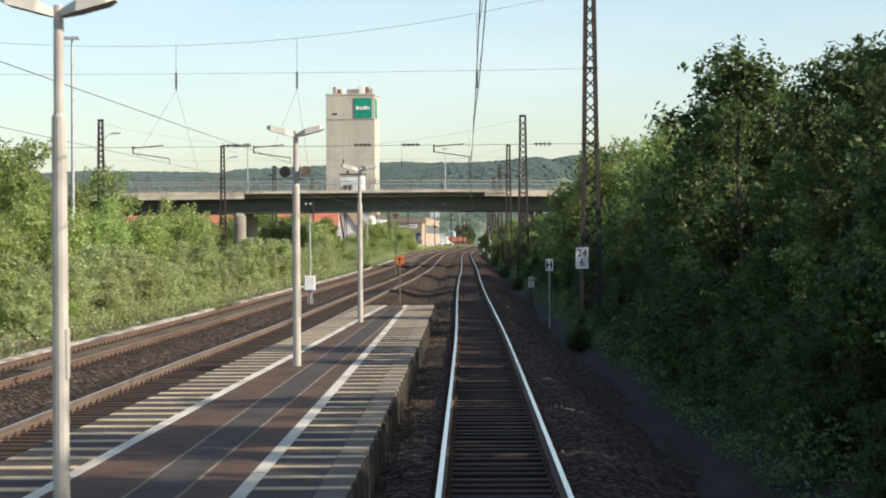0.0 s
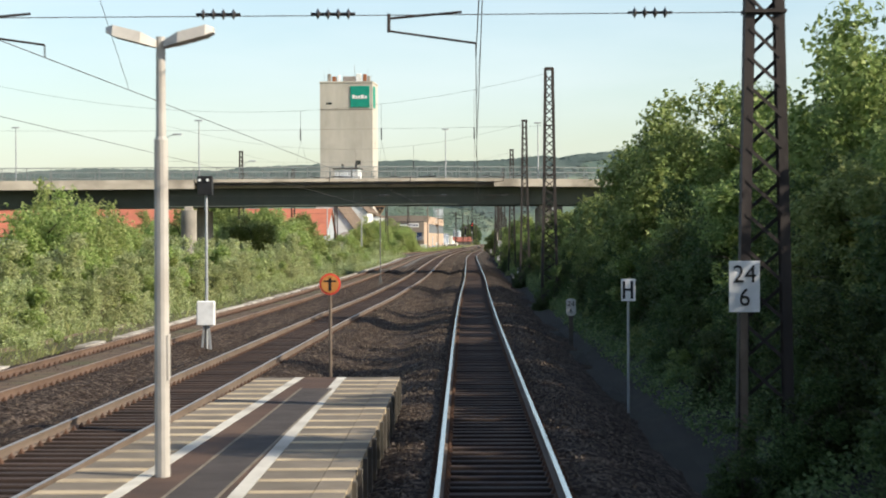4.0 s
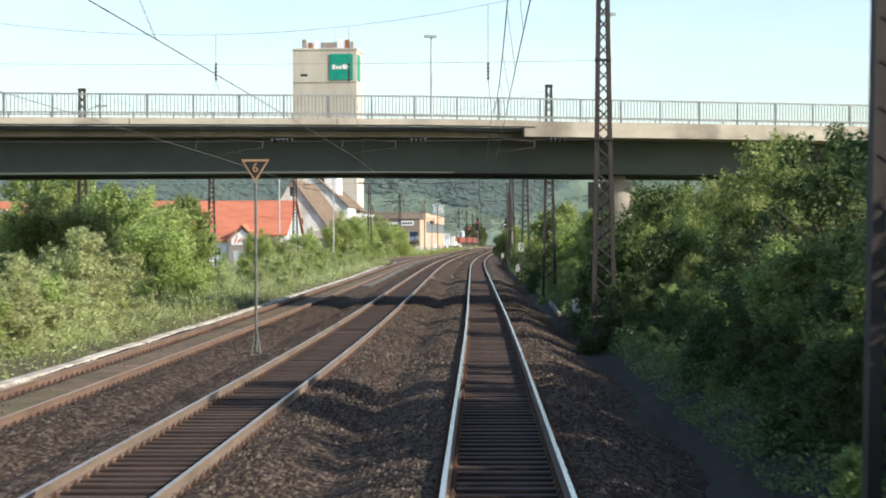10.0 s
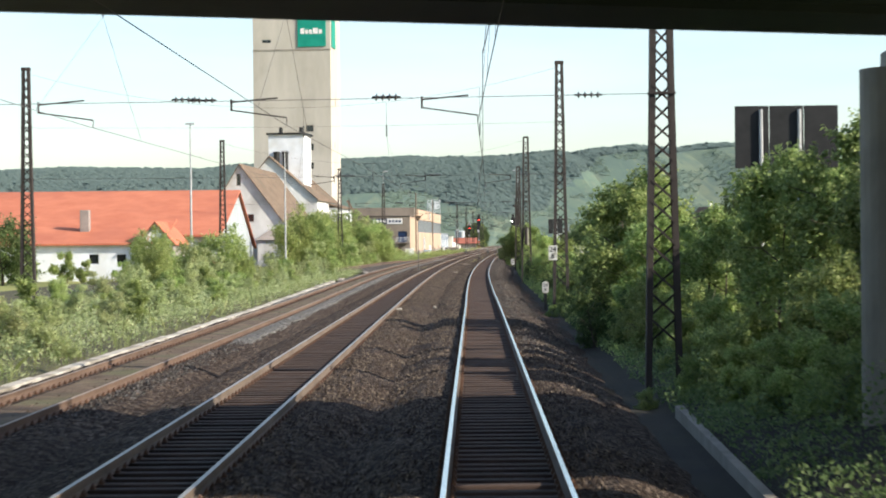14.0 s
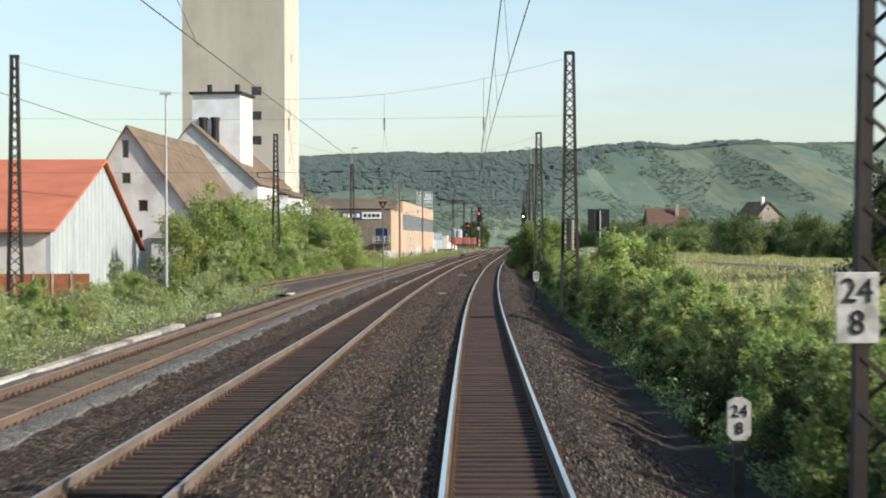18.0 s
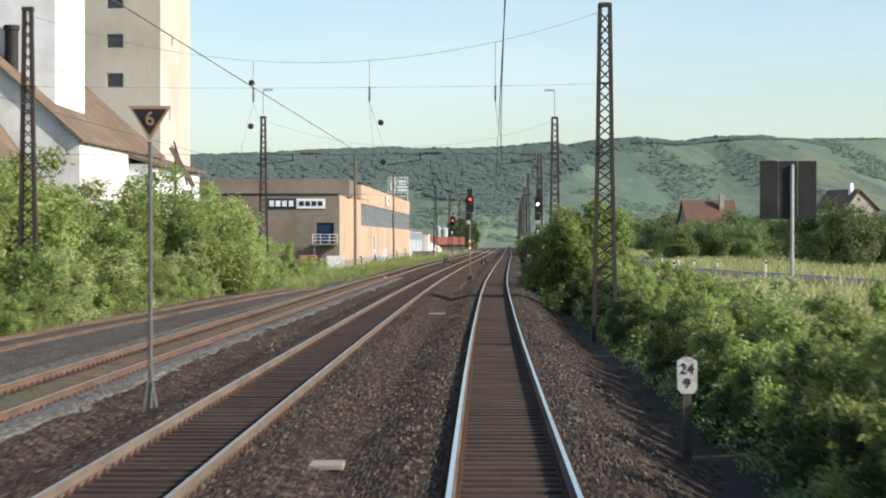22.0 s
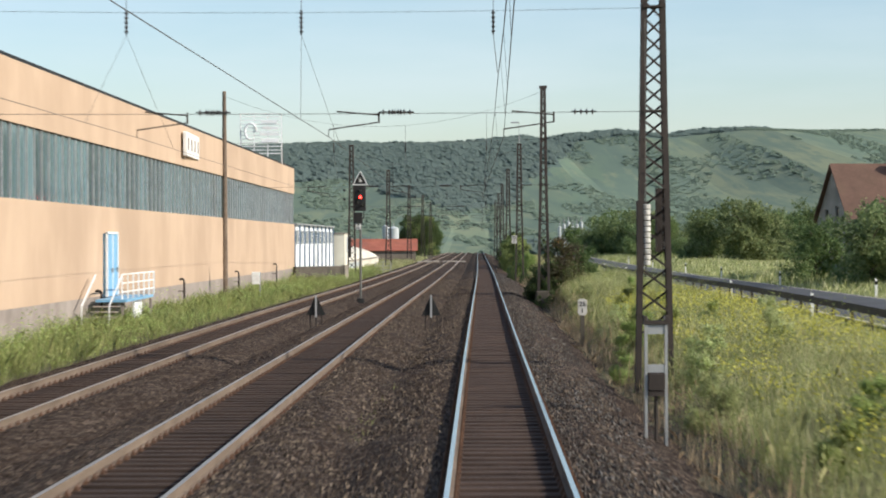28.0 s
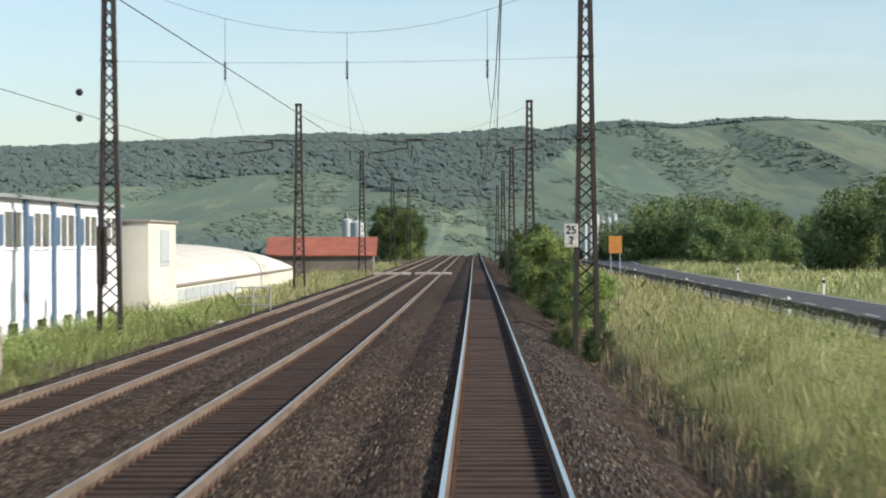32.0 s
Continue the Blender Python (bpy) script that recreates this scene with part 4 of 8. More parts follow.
for k, c in enumerate(LINES):
    cat = thing("overhead_line", (0, 0, 0), "dark overhead contact wire hung over a track", "overhead line", "overhead lines")
    contact, messenger, drops = G(), G(), []
    ys = [-20.0] + [p[1] for p in RIGHT_MASTS] + [1075.0]
    cp, mp = [], []
    for i in range(len(ys) - 1):
        for j in range(8):
            t = j / 8
            y = ys[i] + (ys[i + 1] - ys[i]) * t
            s0, s1 = 0.25 * SIDES[max(i - 1, 0)], 0.25 * SIDES[min(i, len(SIDES) - 1)]
            x = c(y) + (0.42 * ease(190, 300, y) if k == 1 else 0.0) + s0 * (1 - t) + s1 * t
            cp.append((x, y, 5.56))
            mp.append((c(y) * 0.5 + x * 0.5, y, 7.15 - 0.85 * 4 * t * (1 - t)))
            if j:
                drops.append((cp[-1], mp[-1]))
    contact.tube(cp, 0.0075, 5)
    part("contact_wire", contact, WIRE, cat)
    if k == 0:
        messenger.tube(mp, 0.01, 5)
        part("messenger_wire", messenger, WIRE, cat)
        for p, q in drops:
            g = G()
            g.tube([p, q], 0.004, 3, caps=False)
            part("dropper", g, WIRE, cat)


# ---- the road bridge over the tracks ----
ALONG = Vector((1.0, 0.36, 0.0)).normalized()          # the way of the bridge, towards its right end
BACK = Vector((-ALONG.y, ALONG.x, 0.0))
BRIDGE_0 = Vector((0.0, 219.4, 0.0))                   # under the near edge of the deck, over x = 0


def on_bridge(a, b, z):
    """a metres along the bridge, b metres from its near edge."""
    return BRIDGE_0 + ALONG * a + BACK * b + Vector((0, 0, z + 0.012 * min(a, 0.0)))


def bridge_box(g, a0, a1, b0, b1, z0, z1, slot=0):
    if a0 < -0.01 and a1 > 0.01:
        bridge_box(g, a0, 0.0, b0, b1, z0, z1, slot)
        a0 = 0.0
    pts = [on_bridge(a, b, z) for z in (z0, z1) for a, b in ((a0, b0), (a1, b0), (a1, b1), (a0, b1))]
    g.add(pts, [(3, 2, 1, 0), (4, 5, 6, 7), (0, 1, 5, 4), (1, 2, 6, 5), (2, 3, 7, 6), (3, 0, 4, 7)], slot)


A0, A1, DECK = -95.0, 75.0, 13.0
bridge = thing("road_bridge", (0, 0, 0), "concrete road bridge on round piers over the railway", "bridge", kind="structure")
g = G()
bridge_box(g, A0, A1, 1.1, DECK - 1.1, 7.35, 7.8)
part("deck_slab", g, PIER_CONCRETE, bridge)
for b0, b1 in ((2.2, 4.8), (8.2, 10.8)):
    g = G()
    bridge_box(g, A0, A1, b0, b1, 5.95, 7.35)
    part("girder", g, GIRDER, bridge, "dark green painted girder")
    g = G()
    bridge_box(g, A0, A1, b0 + 0.02, b1 - 0.02, 5.84, 5.95)
    part("bottom_flange", g, GIRDER, bridge)
for b in (0.0, DECK - 0.3):
    far_side = b > 1
    for c0, c1, deep in ((-95, -83, 7.2), (-83, -70.5, 7.2), (-70.5, -58, 7.2), (-58, -45.5, 7.2), (-45.5, -33, 7.2), (-33, -21.4, 7.2), (4.7, 17, 7.02), (17, 31, 7.02), (31, 45, 7.02), (45, 60, 7.02), (60, 75, 7.02)):
        g = G()
        bridge_box(g, c0 + 0.015, c1 - 0.015, b, b + 0.3, deep + 0.36 if c0 > 0 else deep + 0.1, 8.05)
        part("edge_beam", g, DECK_EDGE, bridge, "weathered concrete edge beam")
    for c0, c1 in ((-21.4, -12.6), (-12.6, -3.8), (-3.8, 5.3)):
        g = G()
        bridge_box(g, c0 + 0.015, c1 - 0.015, DECK - 1.1 if far_side else -0.08, DECK + 0.08 if far_side else 1.1, 7.81, 8.07)
        part("edge_slab", g, DECK_EDGE, bridge, "thin overhanging edge slab")
g = G()
bridge_box(g, A0, A1, 0.3, DECK - 0.3, 7.6, 7.72)
part("roadway", g, ASPHALT, bridge)
for b in (0.15, DECK - 0.15):
    rails, bars = G(), G()
    for z, w in ((8.2, 0.045), (9.04, 0.07)):
        rails.bar(on_bridge(A0, b, z), on_bridge(0, b, z), w, w)
        rails.bar(on_bridge(0, b, z), on_bridge(A1, b, z), w, w)
    n = 1100 if b < 1 else 550
    for k in range(n):
        a = A0 + (A1 - A0) * (k + 0.5) / n
        bars.bar(on_bridge(a, b, 8.2), on_bridge(a, b, 9.04), 0.026, 0.026)
    railing = part("railing", rails, RAIL_GREY, bridge, "galvanised steel railing")
    part("bars", bars, RAIL_GREY, railing, kind="stuff")
    for k in range(88):
        a = -94.6 + 1.925 * k
        p = G()
        p.bar(on_bridge(a, b, 8.0), on_bridge(a, b, 9.06), 0.07, 0.07)
        part("post", p, RAIL_GREY, railing)


def round_pier(x, y, r, top, label):
    p = thing("bridge_pier", (x, y, 0), label, "bridge pier", "round bridge piers", kind="structure")
    g = G()
    g.tube([(0, 0, -1.5), (0, 0, top)], r, 28)
    part("shaft", g, PIER_CONCRETE, p)
    g = G()
    g.box((-r * 0.5, -r * 0.5, top), (r * 0.5, r * 0.5, top + 0.3), bevel=0.04)
    part("bearing", g, CONCRETE, p, "pale bearing block")


for x, y, r, top in ((8.87, 226.3, 0.7, 5.55), (9.35, 236.4, 0.78, 5.55), (-20.6, 212.0, 0.64, 5.3), (-20.3, 219.5, 0.85, 5.3), (-45, 206.5, 0.8, 5.0), (-43, 216, 0.8, 5.0)):
    round_pier(x, y, r, top, "round grey concrete bridge pier among bushes")

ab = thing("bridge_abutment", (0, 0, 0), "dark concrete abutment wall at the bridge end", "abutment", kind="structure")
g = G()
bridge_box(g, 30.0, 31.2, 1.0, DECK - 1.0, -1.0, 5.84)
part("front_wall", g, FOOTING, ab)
for b in (1.0, DECK - 1.6):
    g = G()
    bridge_box(g, 31.2, 40.0, b, b + 0.6, -1.0, 7.3)
    part("wing_wall", g, PIER_CONCRETE, ab)


def street_lamp(a, b, height=4.9, inward=1):
    q = on_bridge(a, b, 7.95)
    s = thing("street_lamp", q, "slim grey street lamp on the bridge deck", "street lamp", "street lamps on the bridge")
    g = G()
    g.tube([(0, 0, -0.25), (0, 0, height * 0.7), (0, 0, height)], [0.07, 0.055, 0.04], 8)
    part("pole", g, GALVANISED, s)
    g = G()
    g.box((-0.35, -0.12, height - 0.02), (0.3, 0.12, height + 0.1), bevel=0.04)
    part("lamp_head", g, GALVANISED, s)


for a, b in ((-43, 0.5), (-20.9, 0.5), (9.0, 0.5), (-34, 12.5), (4.8, 12.5), (34, 12.5)):
    street_lamp(a, b)


# ---- buildings ----
def window_part(parent, x, z, w, h, glassy=DARK_GLASS, frame=PANEL_WHITE, y=0.0, depth=0.16, name="window"):
    """A window with frame and pane, set into a wall that faces -y."""
    f = G()
    t = 0.07
    f.box((x - w / 2, y - 0.03, z), (x + w / 2, y + depth, z + t))
    f.box((x - w / 2, y - 0.03, z + h - t), (x + w / 2, y + depth, z + h))
    f.box((x - w / 2, y - 0.03, z + t), (x - w / 2 + t, y + depth, z + h - t))
    f.box((x + w / 2 - t, y - 0.03, z + t), (x + w / 2, y + depth, z + h - t))
    win = part(name, f, frame, parent)
    p = G()
    p.box((x - w / 2 + t, y + 0.02, z + t), (x + w / 2 - t, y + 0.06, z + h - t))
    part("pane", p, glassy, win)
    return win


def wall_x(g, x0, x1, z0, z1, holes, y0=0.0, thick=0.3, slot=0):
    """A wall along x with rectangular holes (x, z, w, h), x at the middle, z at the sill."""
    xs = sorted({x0, x1, *[h[0] - h[2] / 2 for h in holes], *[h[0] + h[2] / 2 for h in holes]})
    zs = sorted({z0, z1, *[h[1] for h in holes], *[h[1] + h[3] for h in holes]})
    for a, b in zip(xs, xs[1:]):
        for c, d in zip(zs, zs[1:]):
            mx, mz = (a + b) / 2, (c + d) / 2
            if not any(abs(mx - h[0]) < h[2] / 2 and h[1] < mz < h[1] + h[3] for h in holes):
                g.box((a, y0, c), (b, y0 + thick, d), slot)


def text_mesh(body, size, material, depth=0.01):
    cu = bpy.data.curves.new("text", "FONT")
    cu.body, cu.size, cu.extrude, cu.align_x, cu.align_y = body, size, depth, "CENTER", "CENTER"
    cu.resolution_u = 3
    tmp = bpy.data.objects.new("text", cu)
    me = bpy.data.meshes.new_from_object(tmp)
    bpy.data.objects.remove(tmp)
    me.materials.clear()
    me.materials.append(material)
    return me


def letters(body, size, material, parent, x, y, z, turn=0.0, stretch=1.0, name="lettering"):
    ob = part(name, text_mesh(body, size, material), None, parent)
    ob.matrix_local = pose(x, y, z, 90, 0, turn) @ Matrix.Diagonal((stretch, 1, 1, 1))
    return ob


# the tall grain silo: its frame has x along the front, y away from the railway approach
silo = thing("grain_silo", (-30.1, 541, 0), "tall pale concrete grain silo with a green sign", "silo", turn=-4.0)
W, D, HT = 12.6, 12.0, 40.1
g = G()
holes = [(W - 3.5, 14.5 + 3.0 * k, 1.3, 1.1) for k in range(3)]
wall_x(g, 0, W, -0.5, HT, holes + [(2.2, 34.9, 1.5, 0.55)], 0, 0.4)
g.box((0, 0.4, -0.5), (0.4, D, HT))
g.box((W - 0.4, 0.4, -0.5), (W, D, HT))
g.box((0.4, D - 0.4, -0.5), (W - 0.4, D, HT))
welded(part("wall", g, SILO, silo))
for h in holes + [(2.2, 34.9, 1.5, 0.55)]:
    window_part(silo, h[0], h[1], h[2], h[3], frame=PIER_CONCRETE, y=0.12)
g = G()
g.box((-0.12, -0.12, HT), (W + 0.12, D + 0.12, HT + 0.35), bevel=0.05)
part("roof_edge", g, SILO, silo)
g = G()
g.box((-0.03, -0.05, 33.6), (W + 0.05, 0.0, 33.85))
part("band", g, PIER_CONCRETE, silo)
g = G()
g.box((7.3, -0.16, 34.2), (11.9, -0.02, 39.3), bevel=0.03)
sign = part("sign", g, SIGN_GREEN, silo, "green square sign with a pale bar of lettering")
g = G()
for k, (a, w) in enumerate(((0, 0.62), (0.74, 0.5), (1.36, 0.5), (2.0, 0.85), (2.97, 0.5))):
    g.box((7.8 + a, -0.2, 36.3), (7.8 + a + w, -0.16, 37.2 if k in (0, 3) else 36.95), bevel=0.01)
part("lettering_bar", g, WHITE, sign, "pale bars of lettering")
g = G()
g.box((W + 0.02, 1.0, 34.2), (W + 0.14, 5.6, 39.3), bevel=0.03)
part("side_sign", g, SIGN_GREEN, silo, "green sign on the sunlit side")
for k, (x, h, r) in enumerate(((0.9, 3.0, 0.03), (2.0, 3.6, 0.03), (5.6, 2.8, 0.03), (8.2, 4.2, 0.05), (11.4, 3.4, 0.03), (12.2, 2.0, 0.03))):
    g = G()
    g.tube([(x, 1.5, HT + 0.3), (x, 1.5, HT + h)], r, 6)
    part("antenna", g, GALVANISED, silo)
for k, (x, w, h, m) in enumerate(((2.1, 0.8, 1.9, STUCCO), (3.3, 0.9, 1.3, RUST_BROWN), (6.9, 3.0, 1.3, PLINTH), (9.2, 1.2, 1.9, WHITE), (10.6, 0.9, 1.8, RUST_BROWN), (4.4, 0.7, 1.6, WHITE), (11.6, 0.6, 1.4, STUCCO))):
    g = G()
    g.box((x - w / 2, 1.0, HT + 0.3), (x + w / 2, 2.4, HT + 0.3 + h), bevel=0.08)
    part("roof_equipment", g, m, silo)
for k, z in enumerate((12.2, 18.0, 25.0)):
    window_part(silo, -D / 2 - 2.5 + k, z, 0.5, 1.0, frame=PIER_CONCRETE).matrix_local = pose(W, 0, 0, 0, 0, 90) @ Matrix.Translation((D, 0, 0))


def gable_house(name, at, turn, w, length, eave, ridge, wall_mat, roof_mat, windows, label, category, peak=0.5, eave_left=None, overhang=0.35):
    """A house whose gable faces -y; w wide, ridge running back along y."""
    h = thing(name, at, label, category, turn=turn)
    el = eave if eave_left is None else eave_left
    px = w * peak
    g = G()
    # gable wall in strips with openings
    cut = [(wx, wz, ww, wh) for wx, wz, ww, wh in windows]
    g.slab([(0, -1), (w, -1), (w, eave), (px, ridge), (0, el)], 0.01)
    front = G()
    xs = sorted({0, px, w, *[c[0] - c[2] / 2 for c in cut], *[c[0] + c[2] / 2 for c in cut]})
    top = lambda x: el + (ridge - el) * x / px if x <= px else ridge + (eave - ridge) * (x - px) / (w - px)
    for a, b in zip(xs, xs[1:]):
        spans = sorted((c[1], c[1] + c[3]) for c in cut if c[0] - c[2] / 2 < (a + b) / 2 < c[0] + c[2] / 2)
        z = -1.0
        for s0, s1 in spans:
            front.box((a, 0, z), (b, 0.3, s0))
            z = s1
        pts = [(a, 0, z), (b, 0, z), (b, 0, top(b)), (a, 0, top(a)), (a, 0.3, z), (b, 0.3, z), (b, 0.3, top(b)), (a, 0.3, top(a))]
        front.add(pts, [(0, 1, 2, 3), (5, 4, 7, 6), (0, 4, 5, 1), (1, 5, 6, 2), (2, 6, 7, 3), (3, 7, 4, 0)])
    welded(part("gable_wall", front, wall_mat, h))
    for x0, top_z in ((0, el), (w - 0.3, eave)):
        side = G()
        side.box((x0, 0.3, -1), (x0 + 0.3, length, top_z))
        part("side_wall", side, wall_mat, h)
    back = G()
    back.slab([(0.3, -1), (w - 0.3, -1), (w - 0.3, eave), (px, ridge - 0.1), (0.3, el)], 0.3)
    ob = part("back_wall", back, wall_mat, h)
    ob.location.y = length - 0.3
    o, t = overhang, 0.14
    for name_, x0, z0 in (("roof_slope", 0, el), ("roof_slope", w, eave)):
        d = Vector((x0 - px, 0, z0 - ridge)).normalized() * o
        r = G()
        e0, e1 = (x0 + d.x, z0 + d.z), (px, ridge)
        pts = [(e0[0], -o, e0[1]), (e1[0], -o, e1[1]), (e1[0], length + o, e1[1]), (e0[0], length + o, e0[1])]
        pts += [(p[0], p[1], p[2] + t) for p in pts]
        r.add(pts, [(3, 2, 1, 0), (4, 5, 6, 7), (0, 1, 5, 4), (1, 2, 6, 5), (2, 3, 7, 6), (3, 0, 4, 7)])
        part(name_, r, roof_mat, h)
    for wx, wz, ww, wh in windows:
        window_part(h, wx, wz, ww, wh, y=0.1, frame=PLINTH)
    return h


# the old gabled warehouse with a brown tiled roof
barn = gable_house("warehouse", (-28.6, 458, -0.3), -2, 10.6, 37, 4.7, 12.6, PLASTER, ROOF_BROWN,
                   [(4.55, 10.0, 0.55, 1.5), (4.6, 7.9, 0.75, 0.9), (3.4, 5.6, 0.7, 0.9), (6.0, 5.6, 0.8, 0.95), (3.2, 3.4, 0.7, 0.7), (5.6, 3.4, 0.7, 0.7), (8.1, 3.4, 0.8, 0.6)],
                   "white plastered gabled warehouse with a brown tiled roof", "warehouse", peak=0.44)
# lean-to at its foot
lean = thing("shed", (-21.6, 455.5, -0.3), "low white shed with a grey hipped roof", "shed", turn=-2)
g = G()
g.box((0, 0, -0.5), (4.4, 2.4, 3.4))
part("wall", g, PLASTER, lean)
g = G()
g.add([(-0.3, -0.3, 3.4), (4.7, -0.3, 3.4), (4.7, 2.6, 3.4), (-0.3, 2.6, 3.4), (1.2, 2.5, 4.7), (3.6, 2.5, 4.7)], [(0, 1, 5, 4), (1, 2, 5), (3, 0, 4), (2, 3, 4, 5), (3, 2, 1, 0)])
part("roof", g, PLINTH, lean)
# the second white house, higher, with the white tower
second = gable_house("mill_house", (-29.5, 505, -0.3), -3, 12.0, 26, 9.2, 15.4, PLASTER, ROOF_BROWN, [(2.2, 9.0, 0.6, 0.8)], "white plastered mill house with a brown roof", "house", peak=0.42)
for x in (5.6, 6.9):
    g = G()
    g.tube([(x, 4.0, 13.5), (x, 4.0, 16.0)], 0.42, 14)
    g.tube([(x, 4.0, 16.0), (x, 4.0, 16.3)], 0.5, 14)
    part("roof_vent", g, BLACK, second, "dark round roof ventilator")
tower = thing("white_tower", (-24.9, 509, 0), "narrow white plastered tower with a flat dark roof", "tower", turn=-5)
g = G()
wall_x(g, 0, 5.2, 0, 18.5, [], 0, 0.3)
g.box((0, 0.3, 0), (0.3, 7, 18.5))
g.box((4.9, 0.3, 0), (5.2, 7, 18.5))
g.box((0.3, 6.7, 0), (4.9, 7, 18.5))
part("wall", g, PANEL_WHITE, tower)
g = G()
g.box((-0.3, -0.3, 18.5), (5.5, 7.3, 18.75), bevel=0.04)
part("roof", g, BLACK, tower)
for x in (1.6, 4.6):
    g = G()
    g.tube([(x, 1.5, 18.7), (x, 1.5, 19.6)], 0.28, 12)
    part("roof_vent", g, BLACK, tower)
for k in range(3):
    win = window_part(tower, 1.6, 12.2 + 2.1 * k, 0.8, 1.2, frame=GALVANISED)
    win.matrix_local = pose(5.2, 0, 0, 0, 0, 90)
annex = thing("annex", (-17.4, 519, -0.3), "white annex with a shallow brown roof at the silo's foot", "annex", turn=-4)
g = G()
g.box((-4.5, 0, -0.5), (2.0, 18, 8.2))
part("wall", g, PANEL_WHITE, annex)
g = G()
g.add([(-4.8, -0.3, 10.2), (2.4, -0.3, 8.1), (2.4, 18.3, 8.1), (-4.8, 18.3, 10.2), (-4.8, -0.3, 10.4), (2.4, -0.3, 8.3), (2.4, 18.3, 8.3), (-4.8, 18.3, 10.4)], [(3, 2, 1, 0), (4, 5, 6, 7), (0, 1, 5, 4), (1, 2, 6, 5), (2, 3, 7, 6), (3, 0, 4, 7)])
part("roof", g, ROOF_BROWN, annex)


# the red-roofed hall, ridge across the view, gable towards the tracks
hall = thing("red_roofed_hall", (-21.4, 412, -0.4), "long low hall with a red tiled roof and pale gable", "hall", turn=0)
L = 62
g = G()
g.add([(0, 0, 0), (0, 36, 0), (0, 36, 2.6), (0, 18.5, 8.7), (0, 0, 4.0), (-0.3, 0, 0), (-0.3, 36, 0), (-0.3, 36, 2.6), (-0.3, 18.5, 8.7), (-0.3, 0, 4.0)],
      [(0, 1, 2, 3, 4), (9, 8, 7, 6, 5), (0, 5, 6, 1), (1, 6, 7, 2), (2, 7, 8, 3), (3, 8, 9, 4), (4, 9, 5, 0)])
gable = part("gable_wall", g, SHEET_PALE, hall, "pale ribbed sheet gable")
for k in range(24):
    y = 0.7 + 1.5 * k
    top = 4.0 + 4.7 * y / 18.5 if y < 18.5 else 8.7 - 6.1 * (y - 18.5) / 17.5
    g = G()
    g.box((0.0, y, 0), (0.03, y + 0.06, top - 0.1))
    part("rib", g, SHEET_PALE, gable)
g = G()
g.box((-L, 0, 0), (-0.3, 0.3, 4.0))
part("front_wall", g, PLASTER, hall)
for y0, z0, y1, z1 in ((-0.6, 3.85, 18.5, 8.75), (36.5, 2.5, 18.5, 8.75)):
    g = G()
    pts = [(0.35, y0, z0), (0.35, y1, z1), (-L, y1, z1), (-L, y0, z0)]
    pts += [(a, b, c + 0.2) for a, b, c in pts]
    g.add(pts, [(0, 1, 2, 3), (7, 6, 5, 4), (4, 5, 1, 0), (5, 6, 2, 1), (6, 7, 3, 2), (7, 4, 0, 3)])
    part("roof_slope", g, ROOF_RED, hall)
porch = gable_house("garage", (-27.6, 399.4, -0.5), 0, 3.4, 10, 3.4, 5.3, STUCCO, ROOF_RED, [], "small gabled porch with a red roof and a painted board", "garage")
g = G()
g.box((0.55, -0.04, 0), (2.85, 0.0, 2.0), bevel=0.01)
part("garage_door", g, SHEET_PALE, porch)
g = G()
g.slab([(0.3, 2.75), (3.1, 2.75), (3.1, 3.55), (1.7, 4.75), (0.3, 3.55)], 0.05)
board = part("board", g, WHITE, porch, "white gable board with red shapes")
board.location.y = -0.06
for x0, z0, x1, z1, w in ((0.75, 2.95, 1.1, 4.0, 0.22), (1.15, 3.1, 1.55, 3.5, 0.3), (1.7, 3.1, 2.05, 3.55, 0.3), (2.25, 3.15, 2.7, 3.6, 0.3)):
    g = G()
    g.bar((x0, -0.01, z0), (x1, -0.01, z1), w * 0.6, 0.02, up=(0, 1, 0))
    part("red_shape", g, RED_SIGN, board)
annex2 = thing("low_annex", (-48, 400, -0.5), "low white annex with a red tiled lean-to roof", "annex")
g = G()
wall_x(g, 0, 22.6, -0.5, 3.3, [(16.2 + 2.6 * k, 1.4, 1.0, 1.0) for k in range(2)], 0, 0.3)
g.box((22.3, 0.3, -0.5), (22.6, 9, 3.3))
part("wall", g, PANEL_WHITE, annex2)
for k in range(2):
    window_part(annex2, 16.2 + 2.6 * k, 1.4, 1.0, 1.0, y=0.1)
g = G()
pts = [(-0.3, -0.5, 3.2), (22.9, -0.5, 3.2), (22.9, 9, 5.6), (-0.3, 9, 5.6)]
pts += [(a, b, c + 0.18) for a, b, c in pts]
g.add(pts, [(3, 2, 1, 0), (4, 5, 6, 7), (0, 1, 5, 4), (1, 2, 6, 5), (2, 3, 7, 6), (3, 0, 4, 7)])
part("roof", g, ROOF_RED, annex2)
g = G()
g.box((14.2, 4.0, 4.0), (15.1, 4.9, 6.6), bevel=0.05)
part("chimney", g, PLINTH, annex2)
for x, z in ((-40, 5.0), (-31, 5.0)):
    g = G()
    g.box((x, 6.5, 5.2), (x + 1.1, 7.6, 7.6), bevel=0.05)
    part("chimney", g, CONCRETE, hall)


# the long peach-coloured factory beside the tracks
fx = lambda y: -5.85 + (y - 581) * 0.0345
factory = thing("factory", (0, 0, 0), "long peach-rendered factory hall with a ribbon window", "factory")


